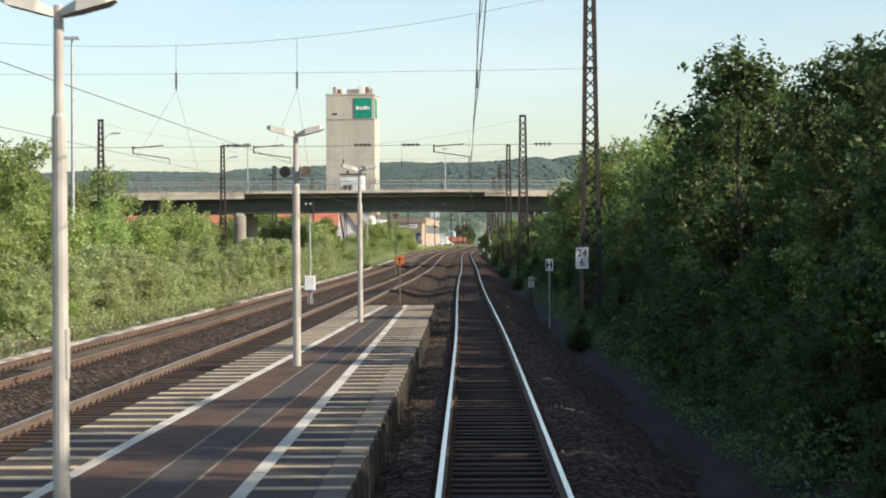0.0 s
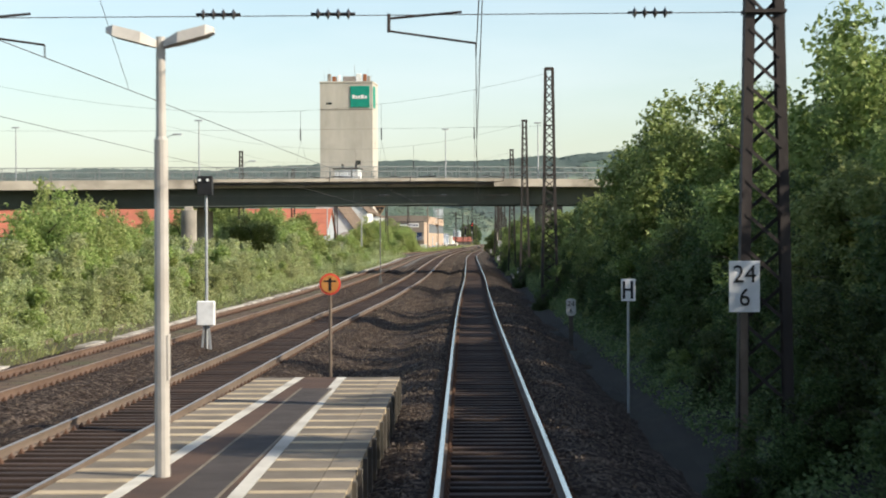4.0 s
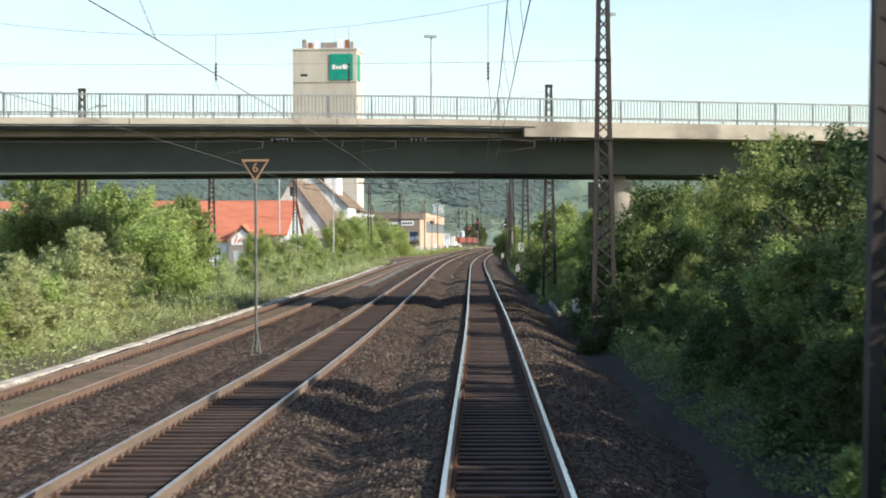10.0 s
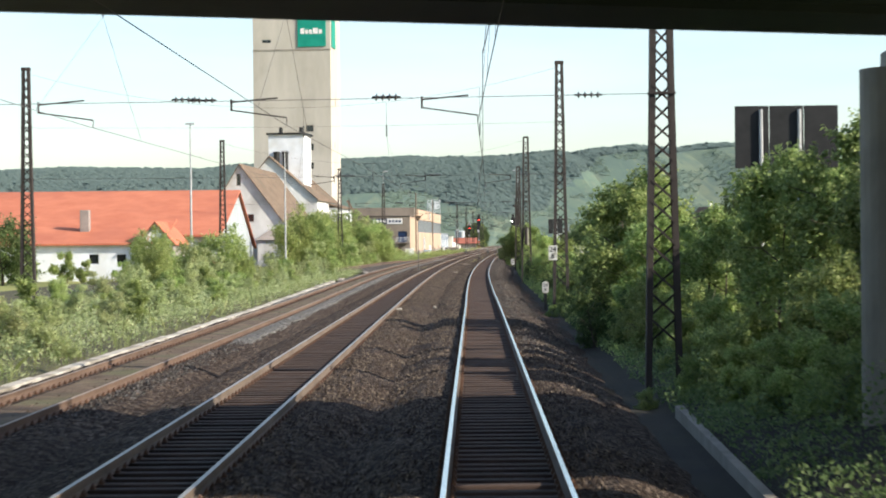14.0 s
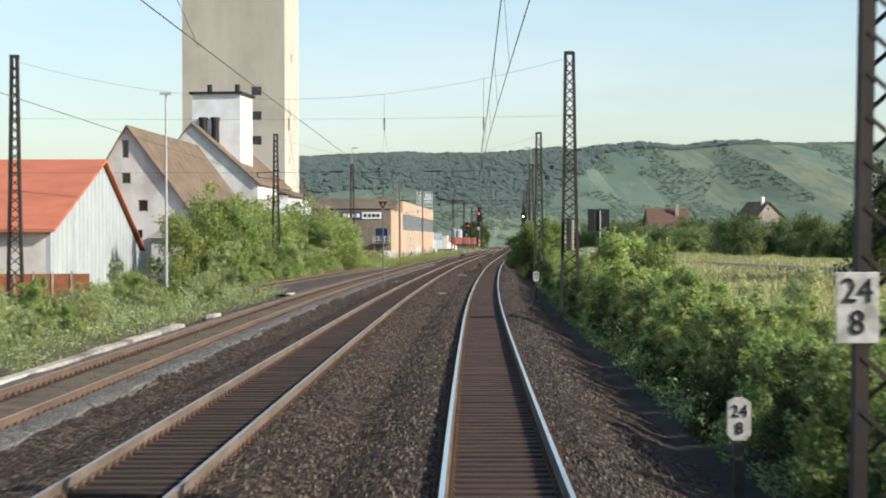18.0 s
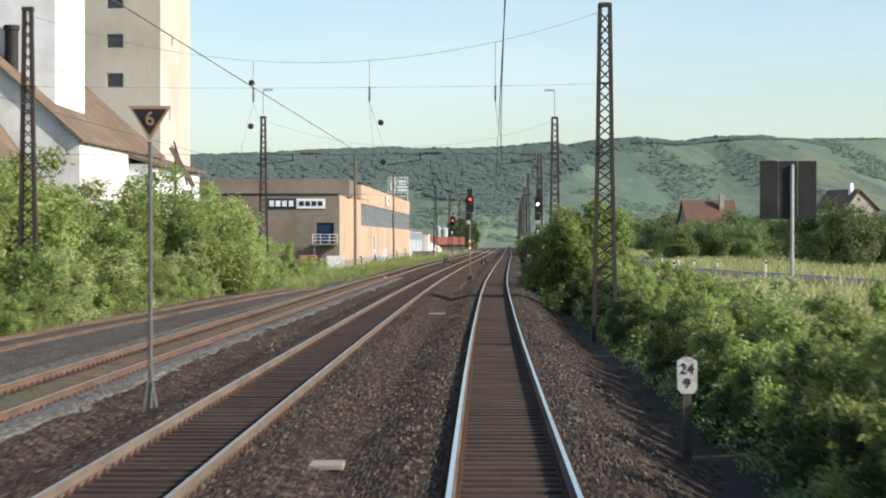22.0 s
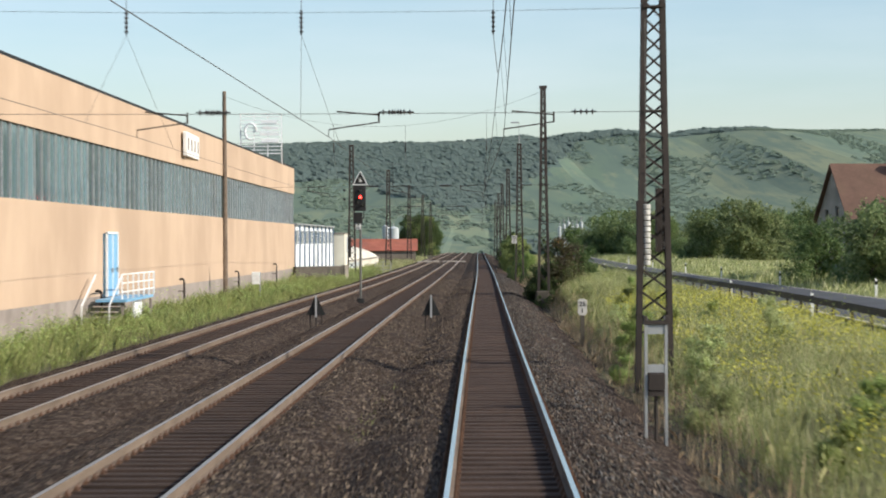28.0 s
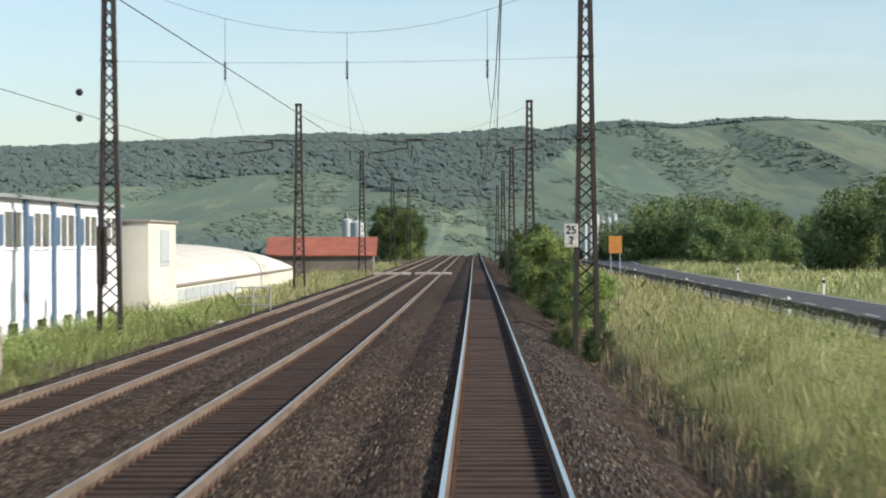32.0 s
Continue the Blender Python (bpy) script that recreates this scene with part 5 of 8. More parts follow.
def wall_along(g, y0, y1, z0, z1, thick=0.35, slot=0):
    a, b = fx(y0), fx(y1)
    pts = [(x, y, z) for z in (z0, z1) for x, y in ((a, y0), (b, y1), (b - thick, y1), (a - thick, y0))]
    g.add(pts, [(3, 2, 1, 0), (4, 5, 6, 7), (0, 1, 5, 4), (1, 2, 6, 5), (2, 3, 7, 6), (3, 0, 4, 7)], slot)


F0, F1, F2 = 581.0, 609.5, 716.5
g = G()
for y0, y1, z0, z1 in ((F0, F1, 0.85, 7.15), (F1, F2, 0.85, 4.4), (F1, F2, 6.85, 8.9)):
    wall_along(g, y0, y1, z0, z1)
welded(part("track_wall", g, PEACH, factory))
g = G()
wall_along(g, F0 - 0.02, F2 + 0.02, -0.9, 0.85, 0.38)
part("plinth", g, PLINTH, factory)
g = G()
wall_along(g, F1, F2, 8.9, 9.02, 0.6)
part("coping", g, BLACK, factory)
for k in range(88):
    y = F1 + 0.25 + k * 1.21
    g = G()
    a, b = fx(y) - 0.12, fx(y + 1.12) - 0.12
    pts = [(x, yy, z) for z in (4.4, 6.85) for x, yy in ((a, y), (b, y + 1.12), (b - 0.04, y + 1.12), (a - 0.04, y))]
    g.add(pts, [(3, 2, 1, 0), (4, 5, 6, 7), (0, 1, 5, 4), (1, 2, 6, 5), (2, 3, 7, 6), (3, 0, 4, 7)])
    win = part("window", g, BAND_GLASS, factory, "ribbon window pane")
    f = G()
    f.box((a - 0.06, y + 1.1, 4.4), (a + 0.1, y + 1.19, 6.85))
    part("mullion", f, GALVANISED, win)
# end wall coloured darker than the track wall to paint its shaded side
g = G()
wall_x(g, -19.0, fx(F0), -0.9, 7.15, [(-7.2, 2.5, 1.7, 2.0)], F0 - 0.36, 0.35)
welded(part("front_wall", g, SHADED_UMBER, factory, "umber end wall, its shade put into the colour"))
g = G()
g.box((-19, F0, 7.0), (fx(F0) - 0.4, F2, 7.15))
part("flat_roof", g, PLINTH, factory)
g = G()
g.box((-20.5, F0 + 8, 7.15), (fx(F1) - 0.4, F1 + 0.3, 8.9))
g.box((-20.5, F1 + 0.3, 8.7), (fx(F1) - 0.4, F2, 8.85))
part("upper_block", g, SHADED_UMBER, factory)
g = G()
g.box((-19.2, F0 - 0.45, 7.15), (fx(F0) + 0.05, F0 + 0.1, 7.3), bevel=0.03)
part("parapet", g, BLACK, factory)
g = G()
g.box((-12.75, F0 - 0.46, 5.85), (-10.05, F0 - 0.37, 6.8), bevel=0.02)
g2 = part("sign", g, NAVY, factory, "dark blue half of a company sign with pale bars")
g = G()
for k in range(4):
    g.box((-12.55 + 0.62 * k, F0 - 0.49, 6.05), (-12.1 + 0.62 * k, F0 - 0.46, 6.6), bevel=0.01)
part("lettering_bar", g, WHITE, g2)
g = G()
g.box((-9.95, F0 - 0.46, 5.85), (-7.2, F0 - 0.37, 6.8), bevel=0.02)
g2 = part("sign", g, WHITE, factory, "white half of a company sign with dark bars")
g = G()
for k in range(4):
    g.box((-9.7 + 0.6 * k, F0 - 0.49, 6.1), (-9.25 + 0.6 * k, F0 - 0.46, 6.55), bevel=0.01)
part("lettering_bar", g, NAVY, g2)
g = G()
g.box((-8.04, F0 - 0.2, 2.5), (-6.36, F0 - 0.1, 4.49), bevel=0.02)
part("door", g, NAVY, factory, "blue steel door above ground level")
g = G()
g.box((-8.4, F0 - 1.3, 2.36), (-5.95, F0 - 0.36, 2.5))
balcony = part("landing", g, PLINTH, factory, "small concrete landing before a raised door")
for x in (-8.36, -7.6, -6.75, -5.99):
    g = G()
    g.bar((x, F0 - 1.25, 2.5), (x, F0 - 1.25, 3.4), 0.045, 0.045)
    part("railing_post", g, PANEL_WHITE, balcony)
for z in (2.8, 3.1, 3.38):
    g = G()
    g.bar((-8.38, F0 - 1.25, z), (-5.97, F0 - 1.25, z), 0.04, 0.04)
    part("railing_bar", g, PANEL_WHITE, balcony)
for x in (-8.2, -6.15):
    g = G()
    g.bar((x, F0 - 1.0, -0.6), (x, F0 - 1.0, 2.37), 0.12, 0.12)
    part("support", g, PLINTH, balcony)
y = 632.0
g = G()
g.box((fx(y) - 0.1, y - 1.5, 0.8), (fx(y) + 0.11, y + 1.5, 3.32), bevel=0.01)
d = part("door", g, SKY_BLUE, factory, "light blue double door in the long wall")
for o in (-1.53, -0.02, 1.49):
    g = G()
    g.box((fx(y) + 0.06, y + o - 0.03, 0.8), (fx(y) + 0.15, y + o + 0.07, 3.36))
    part("door_frame", g, PANEL_WHITE, d)
g = G()
g.box((fx(y) + 0.06, y - 1.56, 3.32), (fx(y) + 0.15, y + 1.56, 3.4))
part("door_frame", g, PANEL_WHITE, d)
for o in (-0.25, 1.2):
    g = G()
    g.box((fx(y) + 0.11, y + o - 0.06, 1.75), (fx(y) + 0.2, y + o + 0.02, 1.95), bevel=0.01)
    part("door_handle", g, GALVANISED, d)
g = G()
g.box((fx(y) + 0.16, 627.0, 0.68), (fx(y) + 1.36, 635.3, 0.78))
landing = part("landing", g, SKY_BLUE, factory, "blue-edged steel landing before the double door")
for k in range(7):
    g = G()
    yy = 627.3 + 1.3 * k
    g.bar((fx(yy) + 1.3, yy, 0.78), (fx(yy) + 1.3, yy, 1.76), 0.05, 0.05)
    part("railing_post", g, PANEL_WHITE, landing)
for z in (1.06, 1.4, 1.74):
    g = G()
    g.bar((fx(627.2) + 1.3, 627.2, z), (fx(635.2) + 1.3, 635.2, z), 0.045, 0.045)
    part("railing_bar", g, PANEL_WHITE, landing)
for o in (0.3, 1.32):
    g = G()
    g.bar((fx(627.2) + o, 627.2, 1.72), (fx(624.4) + o, 624.4, 0.62), 0.05, 0.05)
    g.bar((fx(624.4) + o, 624.4, -0.5), (fx(624.4) + o, 624.4, 0.64), 0.05, 0.05)
    part("stair_rail", g, PANEL_WHITE, landing)
for k in range(6):
    g = G()
    yy = 626.9 - 0.42 * k
    g.box((fx(yy) + 0.3, yy - 0.3, 0.5 - 0.19 * k), (fx(yy) + 1.3, yy, 0.55 - 0.19 * k))
    part("step", g, PLINTH, landing)
for yy in (628.0, 634.8):
    g = G()
    g.bar((fx(yy) + 1.2, yy, -0.7), (fx(yy) + 1.2, yy, 0.62), 0.1, 0.1)
    part("support", g, PLINTH, landing)
g = G()
g.box((fx(631.8) + 1.1, 630.7, -0.3), (fx(631.8) + 1.16, 633.0, 0.6))
grille = part("grille", g, PANEL_WHITE, landing, "white slatted grille under the landing")
for k in range(5):
    g = G()
    g.box((fx(631.8) + 1.16, 630.75, -0.2 + 0.16 * k), (fx(631.8) + 1.2, 632.95, -0.11 + 0.16 * k))
    part("slat", g, PANEL_WHITE, grille)
y = 653.5
g = G()
for k in range(4):
    g.box((fx(y + 5) - 0.1, y - 1.2 + 1.6 * k, 7.35), (fx(y + 5) + 0.1, y + 0.2 + 1.6 * k, 8.55), bevel=0.02)
s2 = part("wall_sign", g, WHITE, factory, "four white blocks of a wall sign")
for k in range(4):
    g = G()
    g.box((fx(y + 5) + 0.1, y - 0.75 + 1.6 * k, 7.65), (fx(y + 5) + 0.12, y - 0.25 + 1.6 * k, 8.25))
    part("lettering_bar", g, PLINTH, s2)
# the frame sign on the roof
roof_sign = thing("roof_sign", (-4.2, 700, 8.75), "white lattice frame sign on the factory roof", "sign", turn=2)
g = G()
for x in (0, 1.0, 2.0, 3.0):
    g.bar((x, 0, 0), (x, 0, 3.6), 0.07, 0.07)
for z in (0.7, 3.6):
    g.bar((0, 0, z), (3.0, 0, z), 0.07, 0.07)
for x in (0, 3.0):
    g.bar((x, 0, 3.0), (x, 2.2, 0), 0.06, 0.06)
part("frame", g, PANEL_WHITE, roof_sign)
for k in range(10):
    g = G()
    g.bar((0, -0.05, 0.95 + 0.27 * k), (3.0, -0.05, 0.95 + 0.27 * k), 0.03, 0.06)
    part("slat", g, PANEL_WHITE, roof_sign)
for a, b, z in ((1.5, 2.7, 2.9), (1.6, 2.8, 2.45), (1.4, 2.8, 2.0), (1.5, 2.8, 1.5)):
    g = G()
    g.box((a, -0.14, z), (b, -0.09, z + 0.22))
    part("lettering_bar", g, PANEL_WHITE, roof_sign)
g = G()
g.tube([(0.75 + 0.42 * math.cos(0.5 * k), -0.12, 2.3 + 0.6 * math.sin(0.5 * k)) for k in range(11)], 0.09, 6)
part("emblem", g, PANEL_WHITE, roof_sign, "white curved emblem")


# the lower white and blue office wing
bx = lambda y: -1.1 + (y - 718.5) * 0.0445
wing = thing("office_wing", (0, 0, 0), "white-panelled office wing with blue window piers", "office building")
N = 9
step = (757.5 - 718.5) / N


def wing_box(g, y0, y1, d0, d1, z0, z1):
    pts = [(bx(y) + d, y, z) for z in (z0, z1) for y, d in ((y0, d1), (y1, d1), (y1, d0), (y0, d0))]
    g.add(pts, [(3, 2, 1, 0), (4, 5, 6, 7), (0, 1, 5, 4), (1, 2, 6, 5), (2, 3, 7, 6), (3, 0, 4, 7)])


g = G()
wing_box(g, 718.5, 757.5, -0.6, -0.25, -0.7, 4.4)
wing_box(g, 718.5, 718.9, -12, -0.6, -0.7, 4.4)
wing_box(g, 757.1, 757.5, -12, -0.6, -0.7, 4.4)
part("wall", g, PANEL_WHITE, wing)
g = G()
wing_box(g, 718.4, 757.55, -12, 0.02, 4.4, 4.52)
part("roof", g, GALVANISED, wing)
for k in range(N + 1):
    y = 718.6 + step * k
    g = G()
    wing_box(g, y - 0.22, y + 0.22, -0.3, -0.12, -0.6, 4.38)
    part("pier", g, SLATE, wing, "slate blue wall pier")
for k in range(N):
    y = 718.6 + step * k
    for a, b, z0, z1, m, nm in ((0.2, step - 0.2, 0.4, 2.75, PANEL_WHITE, "panel"), (step * 0.3, step - 0.5, 2.8, 3.95, OFFICE_GLASS, "window"), (0.3, step * 0.24, 2.85, 3.85, SLATE, "blue_panel"), (step * 0.45, step * 0.75, -0.55, 0.3, DARK_GLASS, "cellar_window")):
        g = G()
        off = 0.02 if nm != "blue_panel" else 0.05
        wing_box(g, y + a, y + b, -0.25, -0.25 + off * 2, z0, z1)
        pc = part(nm, g, m, wing)
        if nm == "window":
            f = G()
            for q in (step * 0.3, step * 0.58, step - 0.5):
                wing_box(f, y + q - 0.06, y + q + 0.06, -0.25, -0.185, 2.8, 3.95)
            wing_box(f, y + step * 0.29, y + step - 0.44, -0.25, -0.15, 2.7, 2.8)
            wing_box(f, y + step * 0.29, y + step - 0.44, -0.25, -0.17, 3.95, 4.03)
            part("window_frame", f, PANEL_WHITE, pc)
block = thing("cream_block", (0.4, 758, -0.4), "cream rendered flat-roofed block beside the office wing", "building", turn=-2)
g = G()
g.box((-10, 0.1, -0.5), (1.2, 8, 4.2))
part("wall", g, DOME_WHITE, block)
g = G()
g.box((-10.1, 0.0, 4.2), (1.3, 8.1, 4.3), bevel=0.02)
part("roof_edge", g, PLINTH, block)
g = G()
g.box((1.2, 3.2, 2.3), (1.24, 5.8, 3.9))
part("shutter", g, SHEET_PALE, block)
dome = thing("round_roofed_hall", (1.7, 766.5, -0.6), "long low white hall with a rounded sheet roof", "hall", turn=-2.1)
g = G()
n_arc, n_len = 16, 24
for j in range(n_len + 1):
    e = (1 - abs(2 * j / n_len - 1) ** 3.2) ** 0.55
    for i in range(n_arc + 1):
        a = math.pi * i / n_arc
        g.v.append((-7.5 + 7.5 * math.cos(a), 63.0 * j / n_len, 1.55 + 1.95 * e * math.sin(a) ** 0.8))
for j in range(n_len):
    for i in range(n_arc):
        p = j * (n_arc + 1) + i
        g.f.append((p, p + n_arc + 1, p + n_arc + 2, p + 1))
        g.s.append(0)
part("roof_shell", g, DOME_WHITE, dome)
g = G()
g.box((-0.25, 0, -0.6), (0.0, 63, 1.54))
g.box((-15, 0, -0.6), (-14.75, 63, 1.54))
g.box((-14.75, 0, -0.6), (-0.25, 0.25, 1.54))
g.box((-14.75, 62.75, -0.6), (-0.25, 63, 1.54))
part("wall", g, DOME_WHITE, dome)
g = G()
g.box((-0.1, -0.1, 1.5), (0.16, 63.1, 1.6), bevel=0.02)
part("eave_strip", g, PLINTH, dome)
for k in range(9):
    g = G()
    g.box((0.0, 1.5 + 2.6 * k, 0.75), (0.03, 3.9 + 2.6 * k, 1.32))
    part("window", g, SHEET_PALE, dome)
far = gable_house("red_roofed_shed", (-1.2, 890, -0.7), -90, 12, 10.4, 2.3, 4.0, SHADED_UMBER, SHED_RED, [], "low shed with a dull red corrugated roof", "shed")


# ---- houses on the far side ----
villa = gable_house("villa", (42.6, 723, 0.2), -84, 9, 8, 4.4, 8.9, STUCCO, ROOF_CLAY, [(2.6, 1.2, 0.9, 1.4), (2.6, 4.0, 0.9, 1.3), (5.4, 1.2, 0.9, 1.4), (5.4, 4.2, 0.9, 1.3)], "cream villa with a steep reddish tiled roof among trees", "house")
g = G()
g.box((5.6, 5.5, 7.2), (6.3, 6.3, 9.9), bevel=0.04)
part("chimney", g, PLINTH, villa)
cottage = gable_house("cottage", (55.3, 650.5, 0.2), 22, 5.9, 7, 6.6, 9.1, STUCCO, ROOF_BROWN, [(2.9, 7.6, 0.45, 0.5)], "cream gabled cottage with a dark roof among trees", "house", eave_left=5.7)
g = G()
g.box((2.3, 1.0, 8.2), (2.8, 1.5, 10.0), bevel=0.02)
part("chimney", g, WHITE, cottage, "white chimney")


# ---- platform ----
PLAT = 0.36
plat_left = smooth_curve([(-60, -7.0), (28, -5.78), (46, -5.32), (55, -5.06), (81, -4.25)])
plat_right = lambda y: -1.63
line_left = smooth_curve([(-60, -5.8), (24, -4.76), (37, -4.53), (46, -4.31), (68, -3.84), (81, -3.5)])
line_right = lambda y: -2.72
platform = thing("platform", (0, 0, 0), "narrow island platform of asphalt with striped slab edges", "platform", kind="structure")


def along(g, y0, y1, left, right, z0, z1, steps=1):
    """A bar of paving that follows the track, in one piece."""
    o = len(g.v)
    for k in range(steps + 1):
        y = y0 + (y1 - y0) * k / steps
        g.v += [(line_1(y) + left(y), y, z0), (line_1(y) + right(y), y, z0), (line_1(y) + right(y), y, z1), (line_1(y) + left(y), y, z1)]
    for k in range(steps):
        p = o + 4 * k
        f = [(p + 3, p + 2, p + 6, p + 7), (p + 1, p + 5, p + 6, p + 2), (p + 4, p, p + 3, p + 7)]
        g.f += f
        g.s += [0] * len(f)
    e = o + 4 * steps
    g.f += [(o, o + 1, o + 2, o + 3), (e + 1, e, e + 3, e + 2)]
    g.s += [0, 0]


g = G()
along(g, -60, 80.9, plat_left, plat_right, -0.7, PLAT - 0.03, 30)
part("body", g, FOOTING, platform)
g = G()
along(g, -60, 80.9, lambda y: line_left(y) + 0.08, lambda y: line_right(y) - 0.08, PLAT - 0.03, PLAT - 0.004, 30)
part("asphalt_strip", g, PLATFORM_TOP, platform)
for f in (line_left, line_right):
    g = G()
    along(g, -60, 80.9, lambda y: f(y) - 0.08, lambda y: f(y) + 0.08, PLAT - 0.03, PLAT, 30)
    part("white_line", g, WHITE_LINE, platform, "worn white safety line")
g = G()
along(g, 18, 78, lambda y: (line_left(y) + line_right(y)) / 2 - 0.08, lambda y: (line_left(y) + line_right(y)) / 2 + 0.42, PLAT - 0.02, PLAT + 0.001, 20)
part("cover_strip", g, PLATFORM_DARK, platform)
for o in (-0.12, 0.42):
    g = G()
    along(g, 18, 78, lambda y: (line_left(y) + line_right(y)) / 2 + o, lambda y: (line_left(y) + line_right(y)) / 2 + o + 0.035, PLAT - 0.02, PLAT + 0.002, 20)
    part("cover_joint", g, PLATFORM_TAN_SUNLIT, platform)
y = 8.0
while y < 80.4:
    for side, (lo, hi) in enumerate(((plat_left, lambda q: line_left(q) - 0.09), (lambda q: line_right(q) + 0.09, lambda q: plat_right(q) - 0.34))):
        # sunlight painted in: from here on the dark slabs are tan
        light, w = y > (48 if side == 0 else 60), (0.3 if side == 0 else 0.22)
        for a, b, m, nm in ((0.0, w, PLATFORM_LIGHT, "light_slab"), (w + 0.015, 1.025, PLATFORM_TAN_SUNLIT if light else PLATFORM_DARK, "dark_slab")):
            g = G()
            along(g, y + a, y + b, lo, hi, PLAT - 0.05, PLAT + (0.0 if nm == "dark_slab" else 0.004))
            part(nm, g, m, platform)
    # edge stones past y = 60 get the same painted sunlight
    for a, b, m in ((0.0, 0.24, PLATFORM_LIGHT), (0.25, 1.03, PLATFORM_TAN_SUNLIT if y > 60 else PLATFORM_EDGE)):
        g = G()
        along(g, y + a, y + b, lambda q: plat_right(q) - 0.33, plat_right, PLAT - 0.08, PLAT + 0.006)
        part("edge_stone", g, m, platform)
    y += 1.04
for k in range(60):
    y = 9.0 + 1.2 * k
    g = G()
    along(g, y, y + 0.18, lambda q: -1.66, lambda q: -1.58, -0.35, PLAT - 0.02)
    part("edge_rib", g, FOOTING, platform)


def platform_lamp(x, y, label, speakers=False, lift=0.0):
    m = thing("platform_lamp", (x, y, PLAT + lift), label, "lamp post", "lamp posts on the platform")
    g = G()
    g.tube([(0, 0, -0.3), (0, 0, 3.66)], [0.085, 0.075], 12)
    part("lower_pole", g, LAMP_POST, m)
    g = G()
    g.tube([(0, 0, 3.66), (0, 0, 3.7), (0, 0, 4.78)], [0.075, 0.055, 0.05], 10)
    part("upper_pole", g, LAMP_POST, m)
    g = G()
    g.box((0.05, -0.06, 1.05), (0.085, 0.06, 1.55), bevel=0.01)
    part("hatch", g, LAMP_POST, m)
    for s in (-1, 1):
        h = G()
        a, b = 0.04 * s, 0.58 * s
        z0, z1 = 4.36, 4.5
        pts = []
        for x0, zc, w, t in ((a, 4.66, 0.1, 0.08), (0.2 * s, 4.7, 0.19, 0.125), (0.5 * s, 4.78, 0.19, 0.12), (b, 4.82, 0.12, 0.06)):
            pts += [(x0, -w, zc), (x0, w, zc), (x0, w * 0.7, zc + t), (x0, -w * 0.7, zc + t)]
        f = [(0, 1, 2, 3), (15, 14, 13, 12)]
        for r in range(3):
            f += [(4 * r + i, 4 * r + (i + 1) % 4, 4 * r + 4 + (i + 1) % 4, 4 * r + 4 + i) for i in range(4)]
        h.add(pts, f)
        part("lamp_head", h, LAMP_POST, m, "angled grey lamp head")
    if speakers:
        for s in (-1, 1):
            h = G()
            h.tube([(0.05 * s, 0, 4.02), (0.14 * s, 0, 4.02)], 0.018, 6)
            h.tube([(0.05 * s, 0, 3.88), (0.14 * s, 0, 3.88)], 0.018, 6)
            arm = part("bracket", h, GALVANISED, m)
            h = G()
            h.tube([(0.21 * s, 0.16, 3.95), (0.21 * s, 0.02, 3.95), (0.21 * s, -0.1, 3.95), (0.21 * s, -0.16, 3.95)], [0.05, 0.08, 0.11, 0.115], 16)
            part("loudspeaker", h, BLACK if s < 0 else RUST, arm, "round horn loudspeaker")
    return m


platform_lamp(-3.83, 20.9, "pale twin-armed platform lamp post", lift=0.15)
platform_lamp(-2.99, 42.6, "pale twin-armed platform lamp post with two loudspeakers", True)
platform_lamp(-2.57, 64.67, "pale twin-armed platform lamp post near the platform end")


# ---- kerb and other small structures by the siding ----
kerb = thing("kerb", (0, 0, 0), "pale weathered concrete kerb beside the siding", "kerb", kind="structure")
KRNG = random.Random(8)
y = 52.0
while y < 408:
    n = KRNG.uniform(2.2, 3.6)
    if not ((86 < y < 112 and KRNG.random() < 0.5) or (y > 362 and KRNG.random() < 0.7)):
        g = G()
        o = -1.62 + KRNG.uniform(-0.015, 0.015) - 0.35 * ease(300, 360, y)
        top = -0.12 + KRNG.uniform(-0.025, 0.015)
        pts = []
        for z, e in ((-0.55, 0), (top - 0.03, 0), (top, 0.03)):
            for yy, s in ((y, 1), (y + n - 0.012, 1)):
                x = line_3(yy) + o
                pts += [(x - 0.2 + e, yy + e * (1 if yy == y else -1), z), (x + 0.14 - e, yy + e * (1 if yy == y else -1), z)]
        f = [(8, 9, 11, 10)]
        for r in (0, 4):
            f += [(r, r + 1, r + 5, r + 4), (r + 1, r + 3, r + 7, r + 5), (r + 3, r + 2, r + 6, r + 7), (r + 2, r, r + 4, r + 6)]
        g.add(pts, f)
        part("kerb_stone", g, KERB, kerb)
    y += n
old = thing("old_siding", (0, 0, 0), "overgrown rusty rails of an old siding", "railway track", kind="structure")
line_4 = lambda y: line_1(y) + np.interp(y, [20, 91, 106, 118], [-14.75, -14.7, -14.05, -13.5])
for s in (-0.75, 0.75):
    ob = part("rail", rail_mesh(line_4, s, 20, 119, [RUST, RUST]), None, old)
    ob.location.z = -0.12


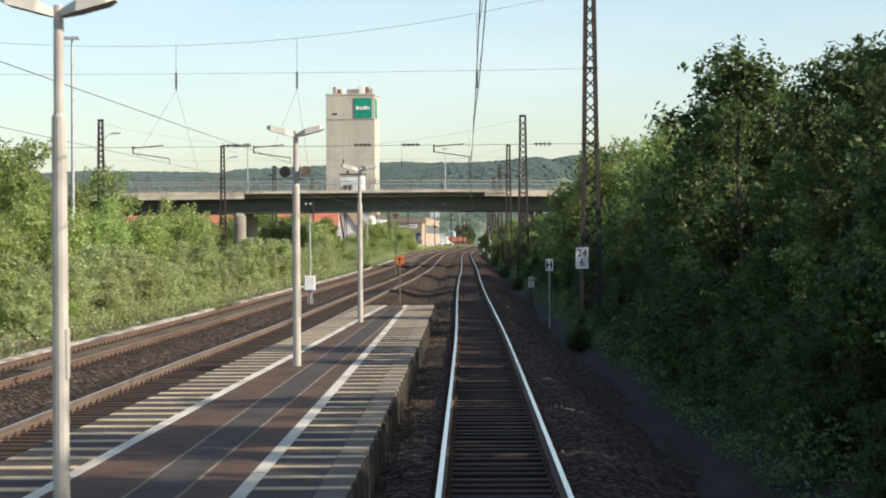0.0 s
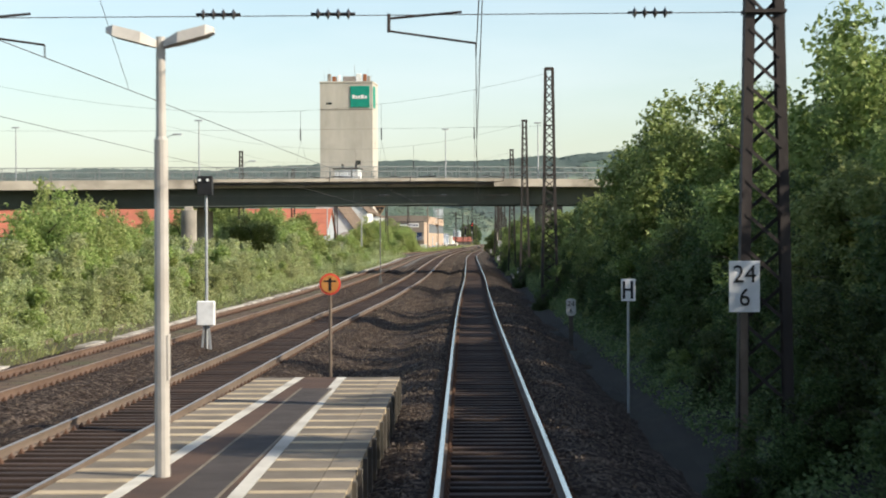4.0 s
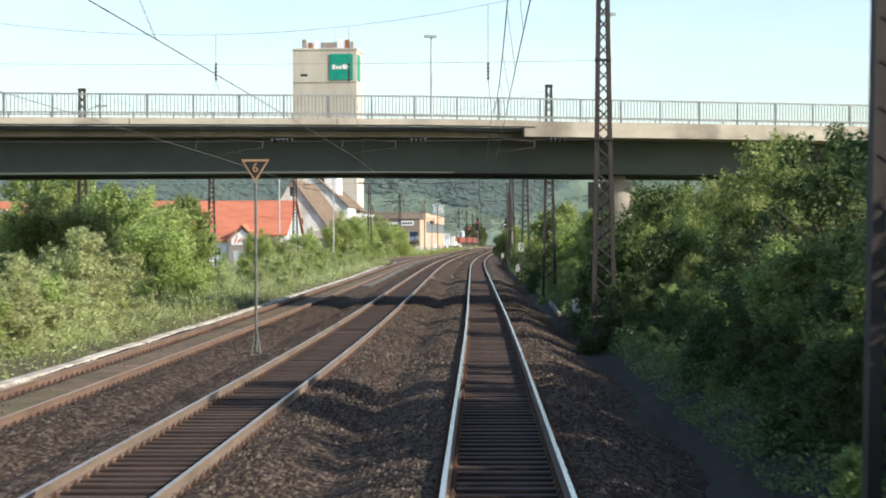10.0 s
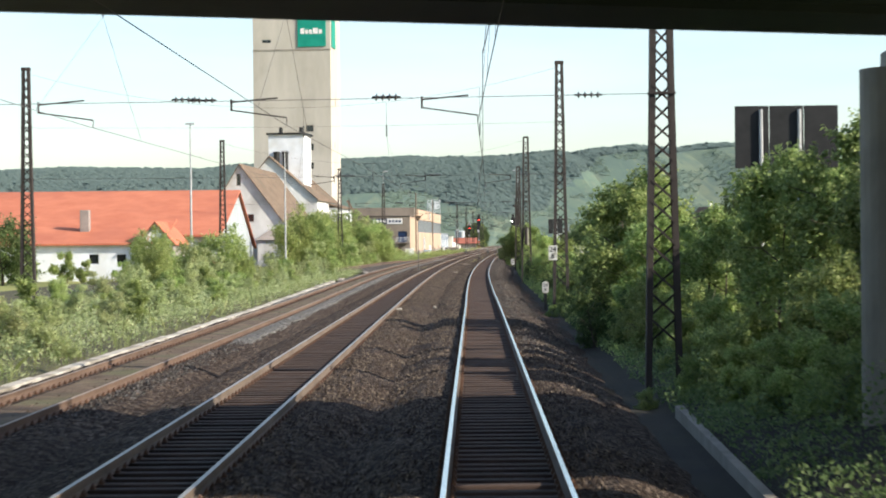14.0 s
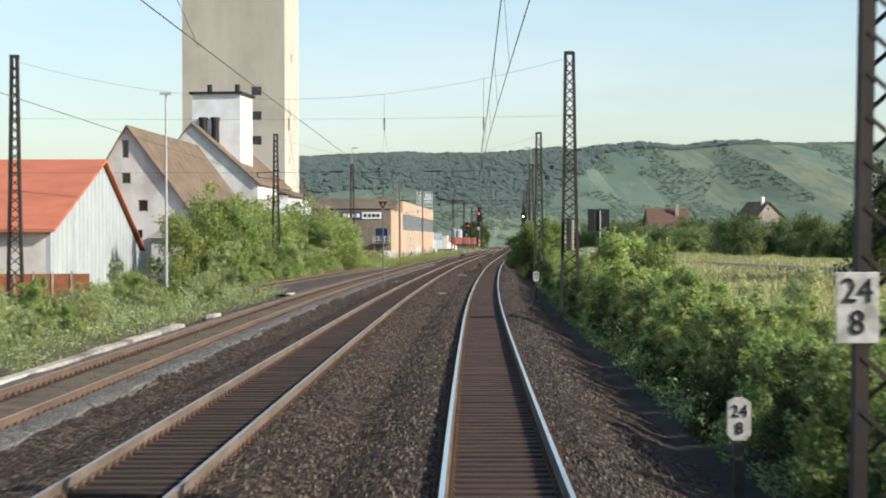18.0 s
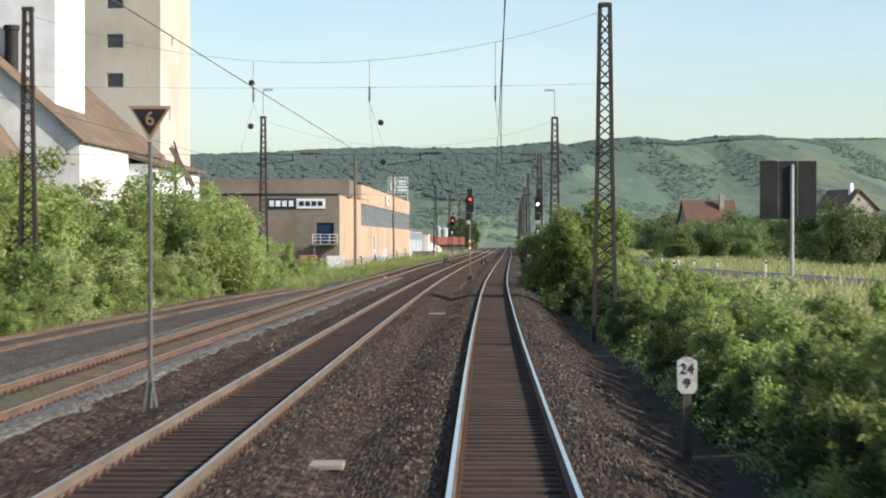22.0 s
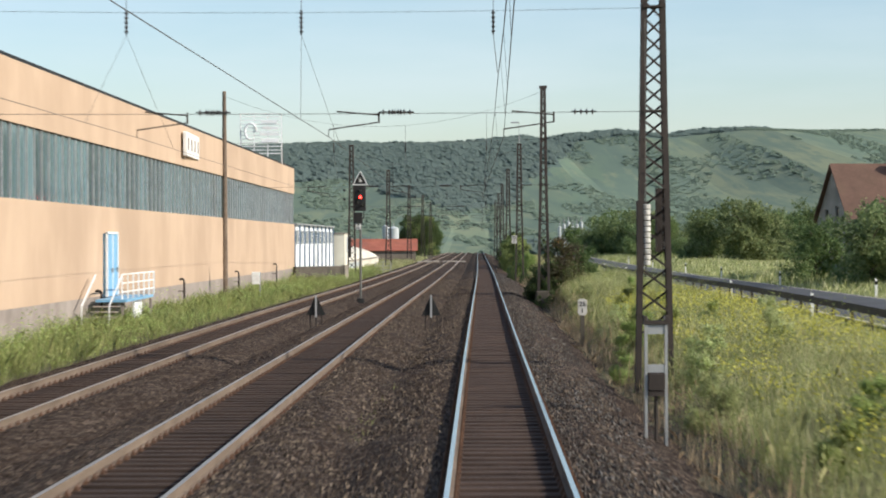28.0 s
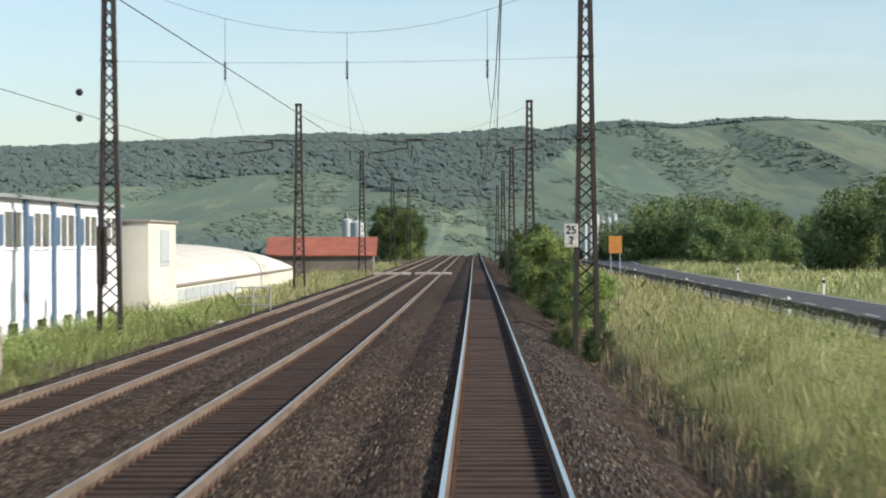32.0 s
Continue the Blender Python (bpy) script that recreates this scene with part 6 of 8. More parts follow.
# earth and rust between the siding's rails
g = G()
ys = [50 + 1.5 * k for k in range(332)]
for y in ys:
    for k in range(7):
        x = line_3(y) - 0.67 + 1.34 * k / 6
        g.v.append((x, y, -0.15 + 0.022 * noise.noise((x * 2.1, y * 0.9, 11)) - (0.05 if k in (0, 6) else 0)))
for j in range(len(ys) - 1):
    for i in range(6):
        g.f.append((j * 7 + i, j * 7 + i + 1, j * 7 + i + 8, j * 7 + i + 7))
        g.s.append(0)
solid("siding_earth", g, SIDING_FILL, "rusty earth and moss between the siding rails", "earth", "structure")
def gravel_strip(name, y0, y1, near, far, label):
    """Pale stones tipped along one side of the siding, thinning out at the edges."""
    g = G()
    n = int((y1 - y0) / 1.3)
    for j in range(n + 1):
        y = y0 + (y1 - y0) * j / n
        end = min(1.0, j / 5, (n - j) / 5)
        for k in range(8):
            t = k / 7
            u = near + (far(y) - near) * t * (0.85 + 0.3 * noise.noise((y / 2.2, near, 4)))
            d = abs(u)
            z = blend([(0.8, -0.16), (1.3, -0.14), (1.75, -0.235), (2.3, -0.3), (5, -0.2)], d) + 0.05 * end - (0.16 if k in (0, 7) else 0) - 0.1 * (1 - end)
            x = line_3(y) + u
            g.v.append((x, y, z + 0.035 * noise.noise((x * 2.3, y * 1.1, 21))))
    for j in range(n):
        for i in range(7):
            a = j * 8 + i
            g.f.append((a, a + 1, a + 9, a + 8) if far(y0) > near else (a + 1, a, a + 8, a + 9))
            g.s.append(0)
    return solid(name, g, PALE_STONE, label, "gravel", "structure")


gravel_strip("siding_gravel_inner", 262, 552, 0.84, lambda y: 1.75, "pale grey gravel between the siding and the next track")
gravel_strip("siding_gravel_outer", 300, 556, -0.84, lambda y: -1.7 - 1.9 * ease(496, 515, y) + 1.6 * ease(530, 556, y), "pale grey gravel on the outer side of the siding")
slab_ = thing("concrete_slab", (2.2, 410.6, -0.33), "flat grey concrete slab lying on the ballast", "slab")
g = G()
g.box((-0.28, -0.35, 0), (0.28, 0.35, 0.07), bevel=0.015)
part("slab", g, PIER_CONCRETE, slab_)
slab_ = thing("plank", (3.7, 468.9, -0.24), "short grey plank lying on the ballast", "plank")
g = G()
g.box((-0.36, -0.11, 0), (0.36, 0.11, 0.06), bevel=0.01)
part("plank", g, PLINTH, slab_)
# the branch that leaves the siding towards the yard
branch_u = lambda y: line_3(y) + np.interp(y, [400, 430, 450, 470, 490, 505, 520, 535, 548], [-5.6, -5.3, -5.0, -4.5, -4.0, -3.3, -2.3, -1.2, -0.3])
g = G()
ys = [404 + 2.0 * k for k in range(66)]
for y in ys:
    for k in range(15):
        x = line_3(y) - 6.6 + 5.0 * k / 14 + (0.4 * noise.noise((y / 3, 0, 3)) if k == 0 else 0)
        g.v.append((x, y, -0.16 + 0.05 * noise.noise((x * 1.7, y * 0.8, 5)) - (0.25 if k in (0, 14) else 0)))
for j in range(len(ys) - 1):
    for i in range(14):
        g.f.append((j * 15 + i, j * 15 + i + 1, j * 15 + i + 16, j * 15 + i + 15))
        g.s.append(0)
solid("yard_gravel", g, YARD_STONE, "grey-brown gravel of the old yard track", "gravel", "structure")
branch = thing("branch_track", (0, 0, 0), "rusty branch rails half buried in gravel", "railway track", kind="structure")
for s in (-0.74, 0.74):
    ob = part("rail", rail_mesh(branch_u, s, 404, 513, [SIDING_RUST, SIDING_RUST]), None, branch)
    ob.location.z = -0.04


def post_sign(name, x, y, base, height, r, label, category, mat=GALVANISED):
    t = thing(name, (x, y, base), label, category)
    g = G()
    g.tube([(0, 0, -0.4), (0, 0, height)], r, 10)
    part("post", g, mat, t)
    return t


# the round prohibition sign at the platform's end
s = post_sign("round_sign", -1.7, 81.6, -0.3, 2.2, 0.03, "round orange warning sign with a red rim on a post", "sign", RUST)
for r, d, m, nm in ((0.205, 0.0, RED_SIGN, "rim"), (0.165, 0.012, YELLOW_SIGN, "face")):
    g = G()
    g.tube([(0, -0.045 - d, 2.38), (0, -0.03, 2.38)], r, 32)
    part(nm, g, m, s)
g = G()
g.box((-0.026, -0.062, 2.25), (0.026, -0.058, 2.5), bevel=0.0)
g.box((-0.12, -0.062, 2.42), (0.12, -0.058, 2.45))
part("symbol", g, BLACK, s)
# the stop board
s = post_sign("stop_board", 4.42, 87.07, -0.45, 2.1, 0.03, "white stop board with a black letter H on a post", "sign")
g = G()
g.box((-0.155, -0.05, 2.02), (0.155, -0.03, 2.5), bevel=0.006)
face = part("face", g, WHITE, s)
g = G()
for x in (-0.095, 0.075):
    g.box((x - 0.028, -0.056, 2.07), (x + 0.028, -0.05, 2.45))
g.box((-0.07, -0.056, 2.24), (0.06, -0.05, 2.29))
part("letter", g, BLACK, face)


def km_board(x, y, z, a, b, on_post=True, enamel=WHITE):
    t = thing("kilometre_board", (x, y, 0), "white kilometre board with black figures", "sign", "kilometre boards")
    g = G()
    g.box((-0.22, -0.03, z), (0.22, 0.0, z + 0.73), bevel=0.006)
    face = part("face", g, enamel, t)
    letters(a, 0.36, BLACK, face, 0, -0.035, z + 0.53, stretch=0.95)
    letters(b, 0.36, BLACK, face, 0, -0.035, z + 0.2, stretch=0.95)
    if on_post:
        g = G()
        g.bar((0, 0.04, -0.8), (0, 0.04, z + 0.5), 0.1, 0.08)
        part("post", g, RUST, t)


km_board(4.77, 71.8, 1.87, "24", "6")
km_board(7.05, 307.45, 1.86, "24", "8", False, STONE_WHITE)
km_board(17.6, 735.6, 2.75, "25", "2", False, STONE_WHITE)


def km_stone(y, u, top, b, a="24"):
    x = line_1(y) + u
    t = thing("kilometre_stone", (x, y, 0), "weathered white kilometre stone with black figures", "milestone", "kilometre stones")
    g = G()
    g.bar((0, 0, -1.1), (0, 0, top - 0.4), 0.15, 0.13)
    part("post", g, FOOTING, t)
    g = G()
    g.slab([(-0.1, top - 0.62), (0.1, top - 0.62), (0.17, top - 0.54), (0.17, top - 0.06), (0.06, top), (-0.06, top), (-0.17, top - 0.06), (-0.17, top - 0.54)], 0.12)
    head = part("head", g, STONE_WHITE, t)
    head.location.y = -0.07
    letters(a, 0.25, BLACK, head, 0, -0.006, top - 0.2)
    letters(b, 0.25, BLACK, head, 0, -0.006, top - 0.45)


for y, u, top, b, a in ((116.4, 3.35, 0.78, "6", "24"), (216.4, 3.75, 0.5, "7", "24"), (316.4, 3.5, 0.62, "8", "24"), (416.4, 3.13, 0.92, "9", "24"), (516.4, 3.15, 0.95, "", "25"), (624.0, 3.4, 0.82, "1", "25")):
    km_stone(y, u, top, b, a)


def speed_board(x, y, tip, label, down=True):
    t = thing("speed_board", (x, y, -0.35), label, "speed sign", "triangular speed boards")
    g = G()
    g.tube([(0, 0, 0.1), (0, 0, tip + 0.35)], 0.04, 10)
    part("post", g, SIGNAL_GREY, t)
    g = G()
    for dx, dy in ((-0.14, -0.14), (0.14, -0.14), (0.14, 0.14), (-0.14, 0.14)):
        g.bar((dx, dy, 0.0), (dx * 0.25, dy * 0.25, 0.62), 0.022, 0.022)
    g.box((-0.15, -0.15, -0.1), (0.15, 0.15, 0.0))
    part("foot", g, SIGNAL_GREY, t)
    z = tip + 0.35
    for k, (e, m, nm) in enumerate(((0.0, SHADED_ORANGE, "rim"), (0.06, BLACK, "face"))):
        w, h = 0.4 - e * 1.35, 0.67
        g = G()
        g.slab([(-w, z + h - e), (0, z + e * 1.9), (w, z + h - e)], 0.02)
        ob = part(nm, g, m, t)
        ob.location.y = -0.07 - 0.006 * k
    letters("6", 0.38, SHADED_ORANGE, t, 0, -0.09, z + 0.42)
    return t


speed_board(-4.3, 189.6, 4.55, "triangular speed board with a figure six on a tall post")
speed_board(-1.6, 420.0, 4.77, "triangular speed board with a figure six on a tall post")
# the lamp-type signal with its white box between the tracks
s = post_sign("shunting_signal", -6.6, 103.6, -0.4, 4.7, 0.045, "black box signal on a slim post with a white cabinet", "signal")
g = G()
g.box((-0.25, -0.16, 4.65), (0.2, 0.14, 5.2), bevel=0.02)
head = part("signal_head", g, BLACK, s)
for x in (-0.17, 0.06):
    g = G()
    g.tube([(x, -0.2, 5.08), (x, -0.16, 5.08)], 0.045, 12)
    part("lens", g, WHITE, head)
g = G()
g.box((-0.27, -0.28, 0.82), (0.26, 0.05, 1.52), bevel=0.03)
part("cabinet", g, WHITE, s, "white steel cabinet")
g = G()
for dx in (-0.1, 0.1):
    for dy in (-0.18, 0.0):
        g.bar((dx * 1.4, dy, -0.1), (dx * 0.6, dy, 0.84), 0.05, 0.05)
part("legs", g, GALVANISED, s)


# ---- light signals ----
def light_signal(x, y, lower, upper, lit, label, plate, triangle=False, stand=0.0, plates=3.16):
    """stand: how far the post on the ground stands beside the screens."""
    t = thing("light_signal", (x, y, -0.4), label, "railway signal", "light signals")
    g = G()
    g.tube([(stand, 0, 0), (stand, 0, lower - 0.4 if stand else lower + 0.5)], 0.085 if stand else 0.065, 12)
    part("mast", g, SIGNAL_GREY, t)
    if stand:
        g = G()
        g.tube([(0, 0, lower - 0.5), (0, 0, lower + 0.5)], 0.07, 12)
        part("upper_mast", g, SIGNAL_GREY, t)
    g = G()
    g.box((stand - 0.2, -0.2, -0.4), (stand + 0.2, 0.2, 0.3), bevel=0.03)
    part("foot", g, BLACK, t)
    g = G()
    top = upper + 0.4 if triangle else upper - 0.25
    g.box((-0.34, -0.18, lower + 0.92), (0.3, 0.1, top), bevel=0.03)
    if not triangle:
        g.box((-0.22, -0.16, top), (0.22, 0.08, upper + 0.4), bevel=0.03)
    head = part("signal_screen", g, BLACK, t)
    g = G()
    g.box((-0.36, -0.16, lower + 0.25), (0.12, 0.08, lower + 0.84), bevel=0.03)
    part("lower_screen", g, BLACK, t)
    g = G()
    g.tube([(0.14, 0, lower + 0.5), (0.2, 0, lower + 0.7), (0.14, 0, lower + 0.95)], 0.025, 6)
    part("cable", g, BLACK, t)
    for k, (dx, dz) in enumerate(((0.14, 0.35), (-0.12, 0.5), (0.0, 1.2), (0.0, 0.8))):
        z = lower + 0.95 + dz * (upper - 0.55 - lower) / 1.5
        h = G()
        h.tube([(dx, -0.34, z), (dx, -0.18, z)], [0.085, 0.085], 14, caps=False)
        part("hood", h, BLACK, head)
        h = G()
        h.tube([(dx, -0.2, z), (dx, -0.185, z)], 0.075, 14)
        part("lens", h, (RED_LIGHT if lit == "red" else WHITE_LIGHT) if k == (3 if lit == "red" else 1) else DARK_GLASS, head)
    front = -0.1 if stand else -0.085
    for z0, z1, m in () if triangle else ((plates - 0.1, plates + 0.1, WHITE), (plates - 0.47, plates - 0.1, RED_SIGN), (plates - 0.68, plates - 0.47, WHITE)):
        h = G()
        h.box((stand - 0.075, front - 0.015, z0), (stand + 0.055, front, z1))
        part("mast_plate", h, m, t)
    if not triangle:
        h = G()
        z0, z1 = plates - 0.87, plates - 1.47
        pts = [(stand + a, front - b, z) for b in (0.015, 0.0) for a, z in ((-0.075, z0), (0.055, z0), (-0.01, z1))]
        h.add(pts, [(2, 1, 0), (3, 4, 5), (0, 1, 4, 3), (1, 2, 5, 4), (2, 0, 3, 5)])
        part("yellow_plate", h, YELLOW_SIGN, t)
    h = G()
    h.box((-0.25, -0.13, lower - 0.08), (0.02, -0.11, lower + 0.24), bevel=0.005)
    pl = part("name_plate", h, WHITE, t)
    letters(plate[0], 0.15, BLACK, pl, -0.115, -0.135, lower + 0.16)
    letters(plate[1], 0.15, BLACK, pl, -0.115, -0.135, lower)
    if triangle:
        z = upper + 0.42
        for k, (e, m) in enumerate(((0.0, WHITE), (0.05, BLACK))):
            h = G()
            h.slab([(-0.42 + e * 1.4, z + e), (0.42 - e * 1.4, z + e), (0, z + 0.78 - e * 1.7)], 0.02)
            ob = part("speed_triangle", h, m, t)
            ob.location.y = -0.1 - 0.006 * k
        letters("6", 0.36, WHITE, t, 0, -0.125, z + 0.26)
    return t


light_signal(6.26, 553.6, 4.65, 7.1, "red", "light signal showing red between the tracks", ("78", "ZS2"))
slab_ = thing("concrete_slab", (6.65, 553.2, -0.42), "pale concrete slab at the foot of a signal", "slab")
g = G()
g.box((-0.16, -0.25, 0), (0.2, 0.3, 0.12), bevel=0.02)
part("slab", g, CONCRETE, slab_)
s = light_signal(12.0, 554.3, 4.65, 7.1, "white", "light signal with a white light on a side platform", ("78", "ZS3"), stand=0.47, plates=3.85)
g = G()
g.box((-0.2, -0.4, 4.2), (1.1, 0.45, 4.3), bevel=0.02)
stand = part("work_platform", g, MAST_STEEL, s)
g = G()
g.add([(0.3, -0.1, 4.2), (0.64, -0.1, 4.2), (0.55, -0.1, 3.75), (0.39, -0.1, 3.75), (0.3, 0.1, 4.2), (0.64, 0.1, 4.2), (0.55, 0.1, 3.75), (0.39, 0.1, 3.75)], [(3, 2, 1, 0), (4, 5, 6, 7), (1, 2, 6, 5), (2, 3, 7, 6), (3, 0, 4, 7)])
part("bracket", g, MAST_STEEL, stand)
for x in (0.35, 0.7, 1.05):
    g = G()
    g.tube([(x, -0.35, 4.3), (x, -0.35, 5.4)], 0.02, 6)
    part("railing_post", g, GALVANISED, stand)
for z in (4.85, 5.4):
    g = G()
    g.tube([(0.35, -0.35, z), (1.05, -0.35, z), (1.05, 0.4, z)], 0.02, 6)
    part("railing_bar", g, GALVANISED, stand)
for x in (-0.3, 0.02):
    g = G()
    g.tube([(x, 0.1, 4.3), (x, 0.1, 6.6)], 0.02, 6)
    part("ladder_rail", g, GALVANISED, stand)
for k in range(7):
    g = G()
    g.tube([(-0.3, 0.1, 4.55 + 0.3 * k), (0.02, 0.1, 4.55 + 0.3 * k)], 0.014, 6)
    part("rung", g, GALVANISED, stand)
g = G()
g.box((0.17, -0.2, 0.35), (0.38, 0.05, 1.1), bevel=0.02)
part("cabinet", g, GALVANISED, s)
light_signal(5.45, 660, 4.1, 6.0, "red", "light signal showing red with a triangular six board", ("78", "ZR2"), True)


def track_board(x, y):
    t = thing("triangle_board", (x, y, -0.54), "low black triangular board on a grey post", "track sign", "low triangular boards")
    g = G()
    g.bar((0, -0.05, 0.6), (0, -0.05, 1.46), 0.07, 0.05)
    part("post", g, GALVANISED, t)
    g = G()
    g.slab([(-0.37, 0.68), (0.37, 0.68), (0.05, 1.36), (-0.05, 1.36)], 0.02)
    part("plate", g, BLACK, t)
    g = G()
    for x in (-0.22, 0.0, 0.22):
        g.bar((x, 0.05, 0.1), (x, 0.03, 0.9), 0.05, 0.03)
    part("stay", g, MAST_STEEL, t)


track_board(4.47, 627.3)
track_board(8.88, 626.3)


# ---- mast fittings ----
def weights(x, y, z0, z1, disc_mat, label):
    t = thing("tension_weights", (x, y, 0), label, "tension weights", "tension weights at the masts")
    g = G()
    for a, b in (((-0.17, 0.02), (-0.02, 0.05)), ((-0.17, 0.05), (-0.14, 0.24)), ((-0.17, 0.24), (0.12, 0.27))):
        g.box((a[0], a[1], z0), (b[0], b[1], z1 + 0.06))
    part("guide_channel", g, MAST_STEEL, t)
    n = int((z1 - z0) / 0.13)
    for k in range(n):
        g = G()
        z = z0 + (z1 - z0) * k / n
        g.tube([(0.07, 0.12, z), (0.07, 0.12, z + 0.012), (0.07, 0.12, z + 0.11), (0.07, 0.12, z + 0.118)], [0.085, 0.1, 0.1, 0.085], 12)
        part("weight", g, disc_mat, t)
    g = G()
    g.tube([(0.05, 0.12, z0 - 0.15), (0.05, 0.12, 8.4)], 0.014, 5)
    part("rope", g, WIRE, t)


weights(8.4, 384.0, 2.4, 3.86, PIER_CONCRETE, "stack of grey round tension weights in a steel channel")
weights(14.42, 599.3, 2.66, 4.2, STONE_WHITE, "stack of pale round tension weights in a steel channel")
weights(13.82, 598.2, 2.34, 3.86, STONE_WHITE, "stack of pale round tension weights in a steel channel")
weights(2.7, 736.9, 1.6, 3.4, MAST_STEEL, "stack of dark round tension weights on a rope at a mast")
for x, y, z in ((7.51, 383.4, 6.29), (7.25, 382.6, 5.78), (-3.23, 459, 8.79), (-3.26, 459, 7.16), (1.61, 459, 7.3), (1.71, 459, 5.83), (2.3, 735, 6.8), (2.3, 735, 7.6)):
    b = thing("pulley", (x, y, z), "dark round tension pulley on a wire", "pulley", "tension pulleys")
    g = G()
    g.tube([(0, -0.08, 0), (0, 0, 0), (0, 0.08, 0)], [0.07, 0.115, 0.07], 16)
    part("wheel", g, BLACK, b)
c = thing("track_cabinet", (12.55, 585.2, -0.45), "grey steel frame with a dark box standing in the verge", "cabinet")
for x in (-0.185, 0.185):
    g = G()
    g.bar((x, 0, -0.4), (x, 0, 2.0), 0.05, 0.14)
    part("upright", g, GALVANISED, c)
g = G()
g.box((-0.23, -0.09, 1.86), (0.23, 0.09, 1.93))
for x in (-0.2, 0.2):
    g.box((x - 0.035, -0.1, 1.93), (x + 0.035, 0.1, 2.02), bevel=0.01)
part("cap", g, MAST_STEEL, c)
g = G()
g.box((-0.16, -0.05, 1.68), (0.16, 0.05, 1.86), bevel=0.01)
part("cross_plate", g, GALVANISED, c)
g = G()
g.box((-0.16, -0.06, 0.98), (0.16, 0.06, 1.12), bevel=0.01)
part("cross_plate", g, GALVANISED, c)
g = G()
g.box((-0.16, -0.12, 0.66), (0.16, 0.12, 0.97), bevel=0.02)
g.box((-0.16, -0.1, 0.55), (0.16, 0.1, 0.65), bevel=0.02)
part("box", g, MAST_STEEL, c, "dark steel box")
g = G()
g.tube([(0.0, 0.0, -0.3), (0.0, 0.0, 0.56)], 0.035, 8)
part("cable_pipe", g, MAST_STEEL, c)


# ---- lamp posts and boards along the yard ----
def tall_lamp(x, y, height, label):
    t = thing("yard_lamp", (x, y, -0.5), label, "lamp post", "tall yard lamps")
    g = G()
    g.tube([(0, 0, -0.3), (0, 0, height * 0.6), (0, 0, height)], [0.1, 0.08, 0.055], 10)
    part("pole", g, GALVANISED, t)
    g = G()
    g.box((-0.38, -0.13, height - 0.04), (0.36, 0.13, height + 0.1), bevel=0.03)
    part("lamp_head", g, GALVANISED, t)


for x, y in ((-18.3, 366), (-15.1, 417), (-16.8, 95)):
    tall_lamp(x, y, 12.6, "tall slim grey yard lamp")


def road_sign_back(x, y, w, z0, z1, turn, label, posts=(0.25, 0.62)):
    t = thing("road_sign", (x, y, 0), label, "road sign", turn=turn)
    for k in range(3):
        g = G()
        g.box((w * k / 3 + 0.01, -0.05, z0), (w * (k + 1) / 3 - 0.01, 0.0, z1), bevel=0.01)
        part("panel", g, BLACK, t)
    for x0 in (w * q for q in posts):
        g = G()
        g.tube([(x0, -0.1, -0.6), (x0, -0.1, z1 - 0.1)], 0.055, 10)
        part("post", g, GALVANISED, t)


road_sign_back(9.62, 259, 2.75, 4.75, 6.4, 0, "large road sign seen from its dark back")
road_sign_back(12.75, 439, 1.6, 3.5, 5.12, 0, "road sign seen from its dark back on one post", (0.56,))
fence = thing("fence", (-27, 407, -0.6), "brown board fence before a pale gable", "fence", turn=4)
for k in range(8):
    g = G()
    g.box((k * 1.1, 0, 0.1), (k * 1.1 + 1.02, 0.04, 1.6))
    part("board_panel", g, RUST_BROWN, fence)
    g = G()
    g.box((k * 1.1 - 0.06, -0.05, 0), (k * 1.1 + 0.04, 0.09, 1.75))
    part("post", g, CONCRETE, fence)
for y, h in ((606.0, 1.5), (628.5, 1.55), (651.2, 1.6), (674.7, 1.65), (698.4, 1.85)):
    p = thing("pipe_post", (fx(y) + 0.3, y, -0.45), "bent dark steel pipe standing at the factory wall", "pipe", "pipes along the factory wall")
    g = G()
    g.tube([(0, 0, -0.2), (0, 0, h - 0.16), (-0.04, 0, h - 0.04), (-0.13, 0, h), (-0.24, 0, h - 0.04)], 0.055, 10)
    part("pipe", g, MAST_STEEL, p)
    g = G()
    g.tube([(0.0, 0, h * 0.62), (-0.3, 0, h * 0.62)], 0.025, 6)
    part("bracket", g, MAST_STEEL, p)
cab_ = thing("switch_box", (-0.08, 659.7, -0.4), "white switch box on a thin post in the grass", "switch box")
g = G()
g.bar((0.12, 0, -0.2), (0.12, 0, 1.75), 0.06, 0.06)
part("post", g, GALVANISED, cab_)
g = G()
g.box((-0.32, -0.1, 1.1), (0.1, 0.12, 1.75), bevel=0.02)
part("box", g, WHITE, cab_)
w = thing("low_wall", (0.5, 715.0, 0), "dark concrete block wall in the grass", "wall", turn=math.degrees(math.atan2(3.0, 2.55)))
g = G()
g.box((-2.2, 0.0, -0.9), (3.5, 0.35, 1.0), bevel=0.04)
# dark tone paints the shade on the block
part("block", g, FOOTING, w)
g = G()
g.box((3.5, -0.12, -0.9), (4.0, 0.42, 1.06), bevel=0.05)
part("end_pier", g, PIER_CONCRETE, w)
curb = thing("retaining_curb", (0, 0, 0), "low concrete curb by the bridge pier", "curb")
g = G()
g.bar((6.35, 229, -0.8), (6.7, 246, -0.68), 0.16, 0.4)
part("beam", g, PIER_CONCRETE, curb)
bin_ = thing("skip", (-9.1, 571, 0.0), "rusty orange skip in the grass", "skip")
g = G()
g.box((0, 0, -0.4), (1.6, 1.8, 1.45), bevel=0.08)
part("tub", g, RUST_BROWN, bin_)
slab_ = thing("white_board", (-6.6, 572, -0.1), "white board leaning in the grass", "board")
g = G()
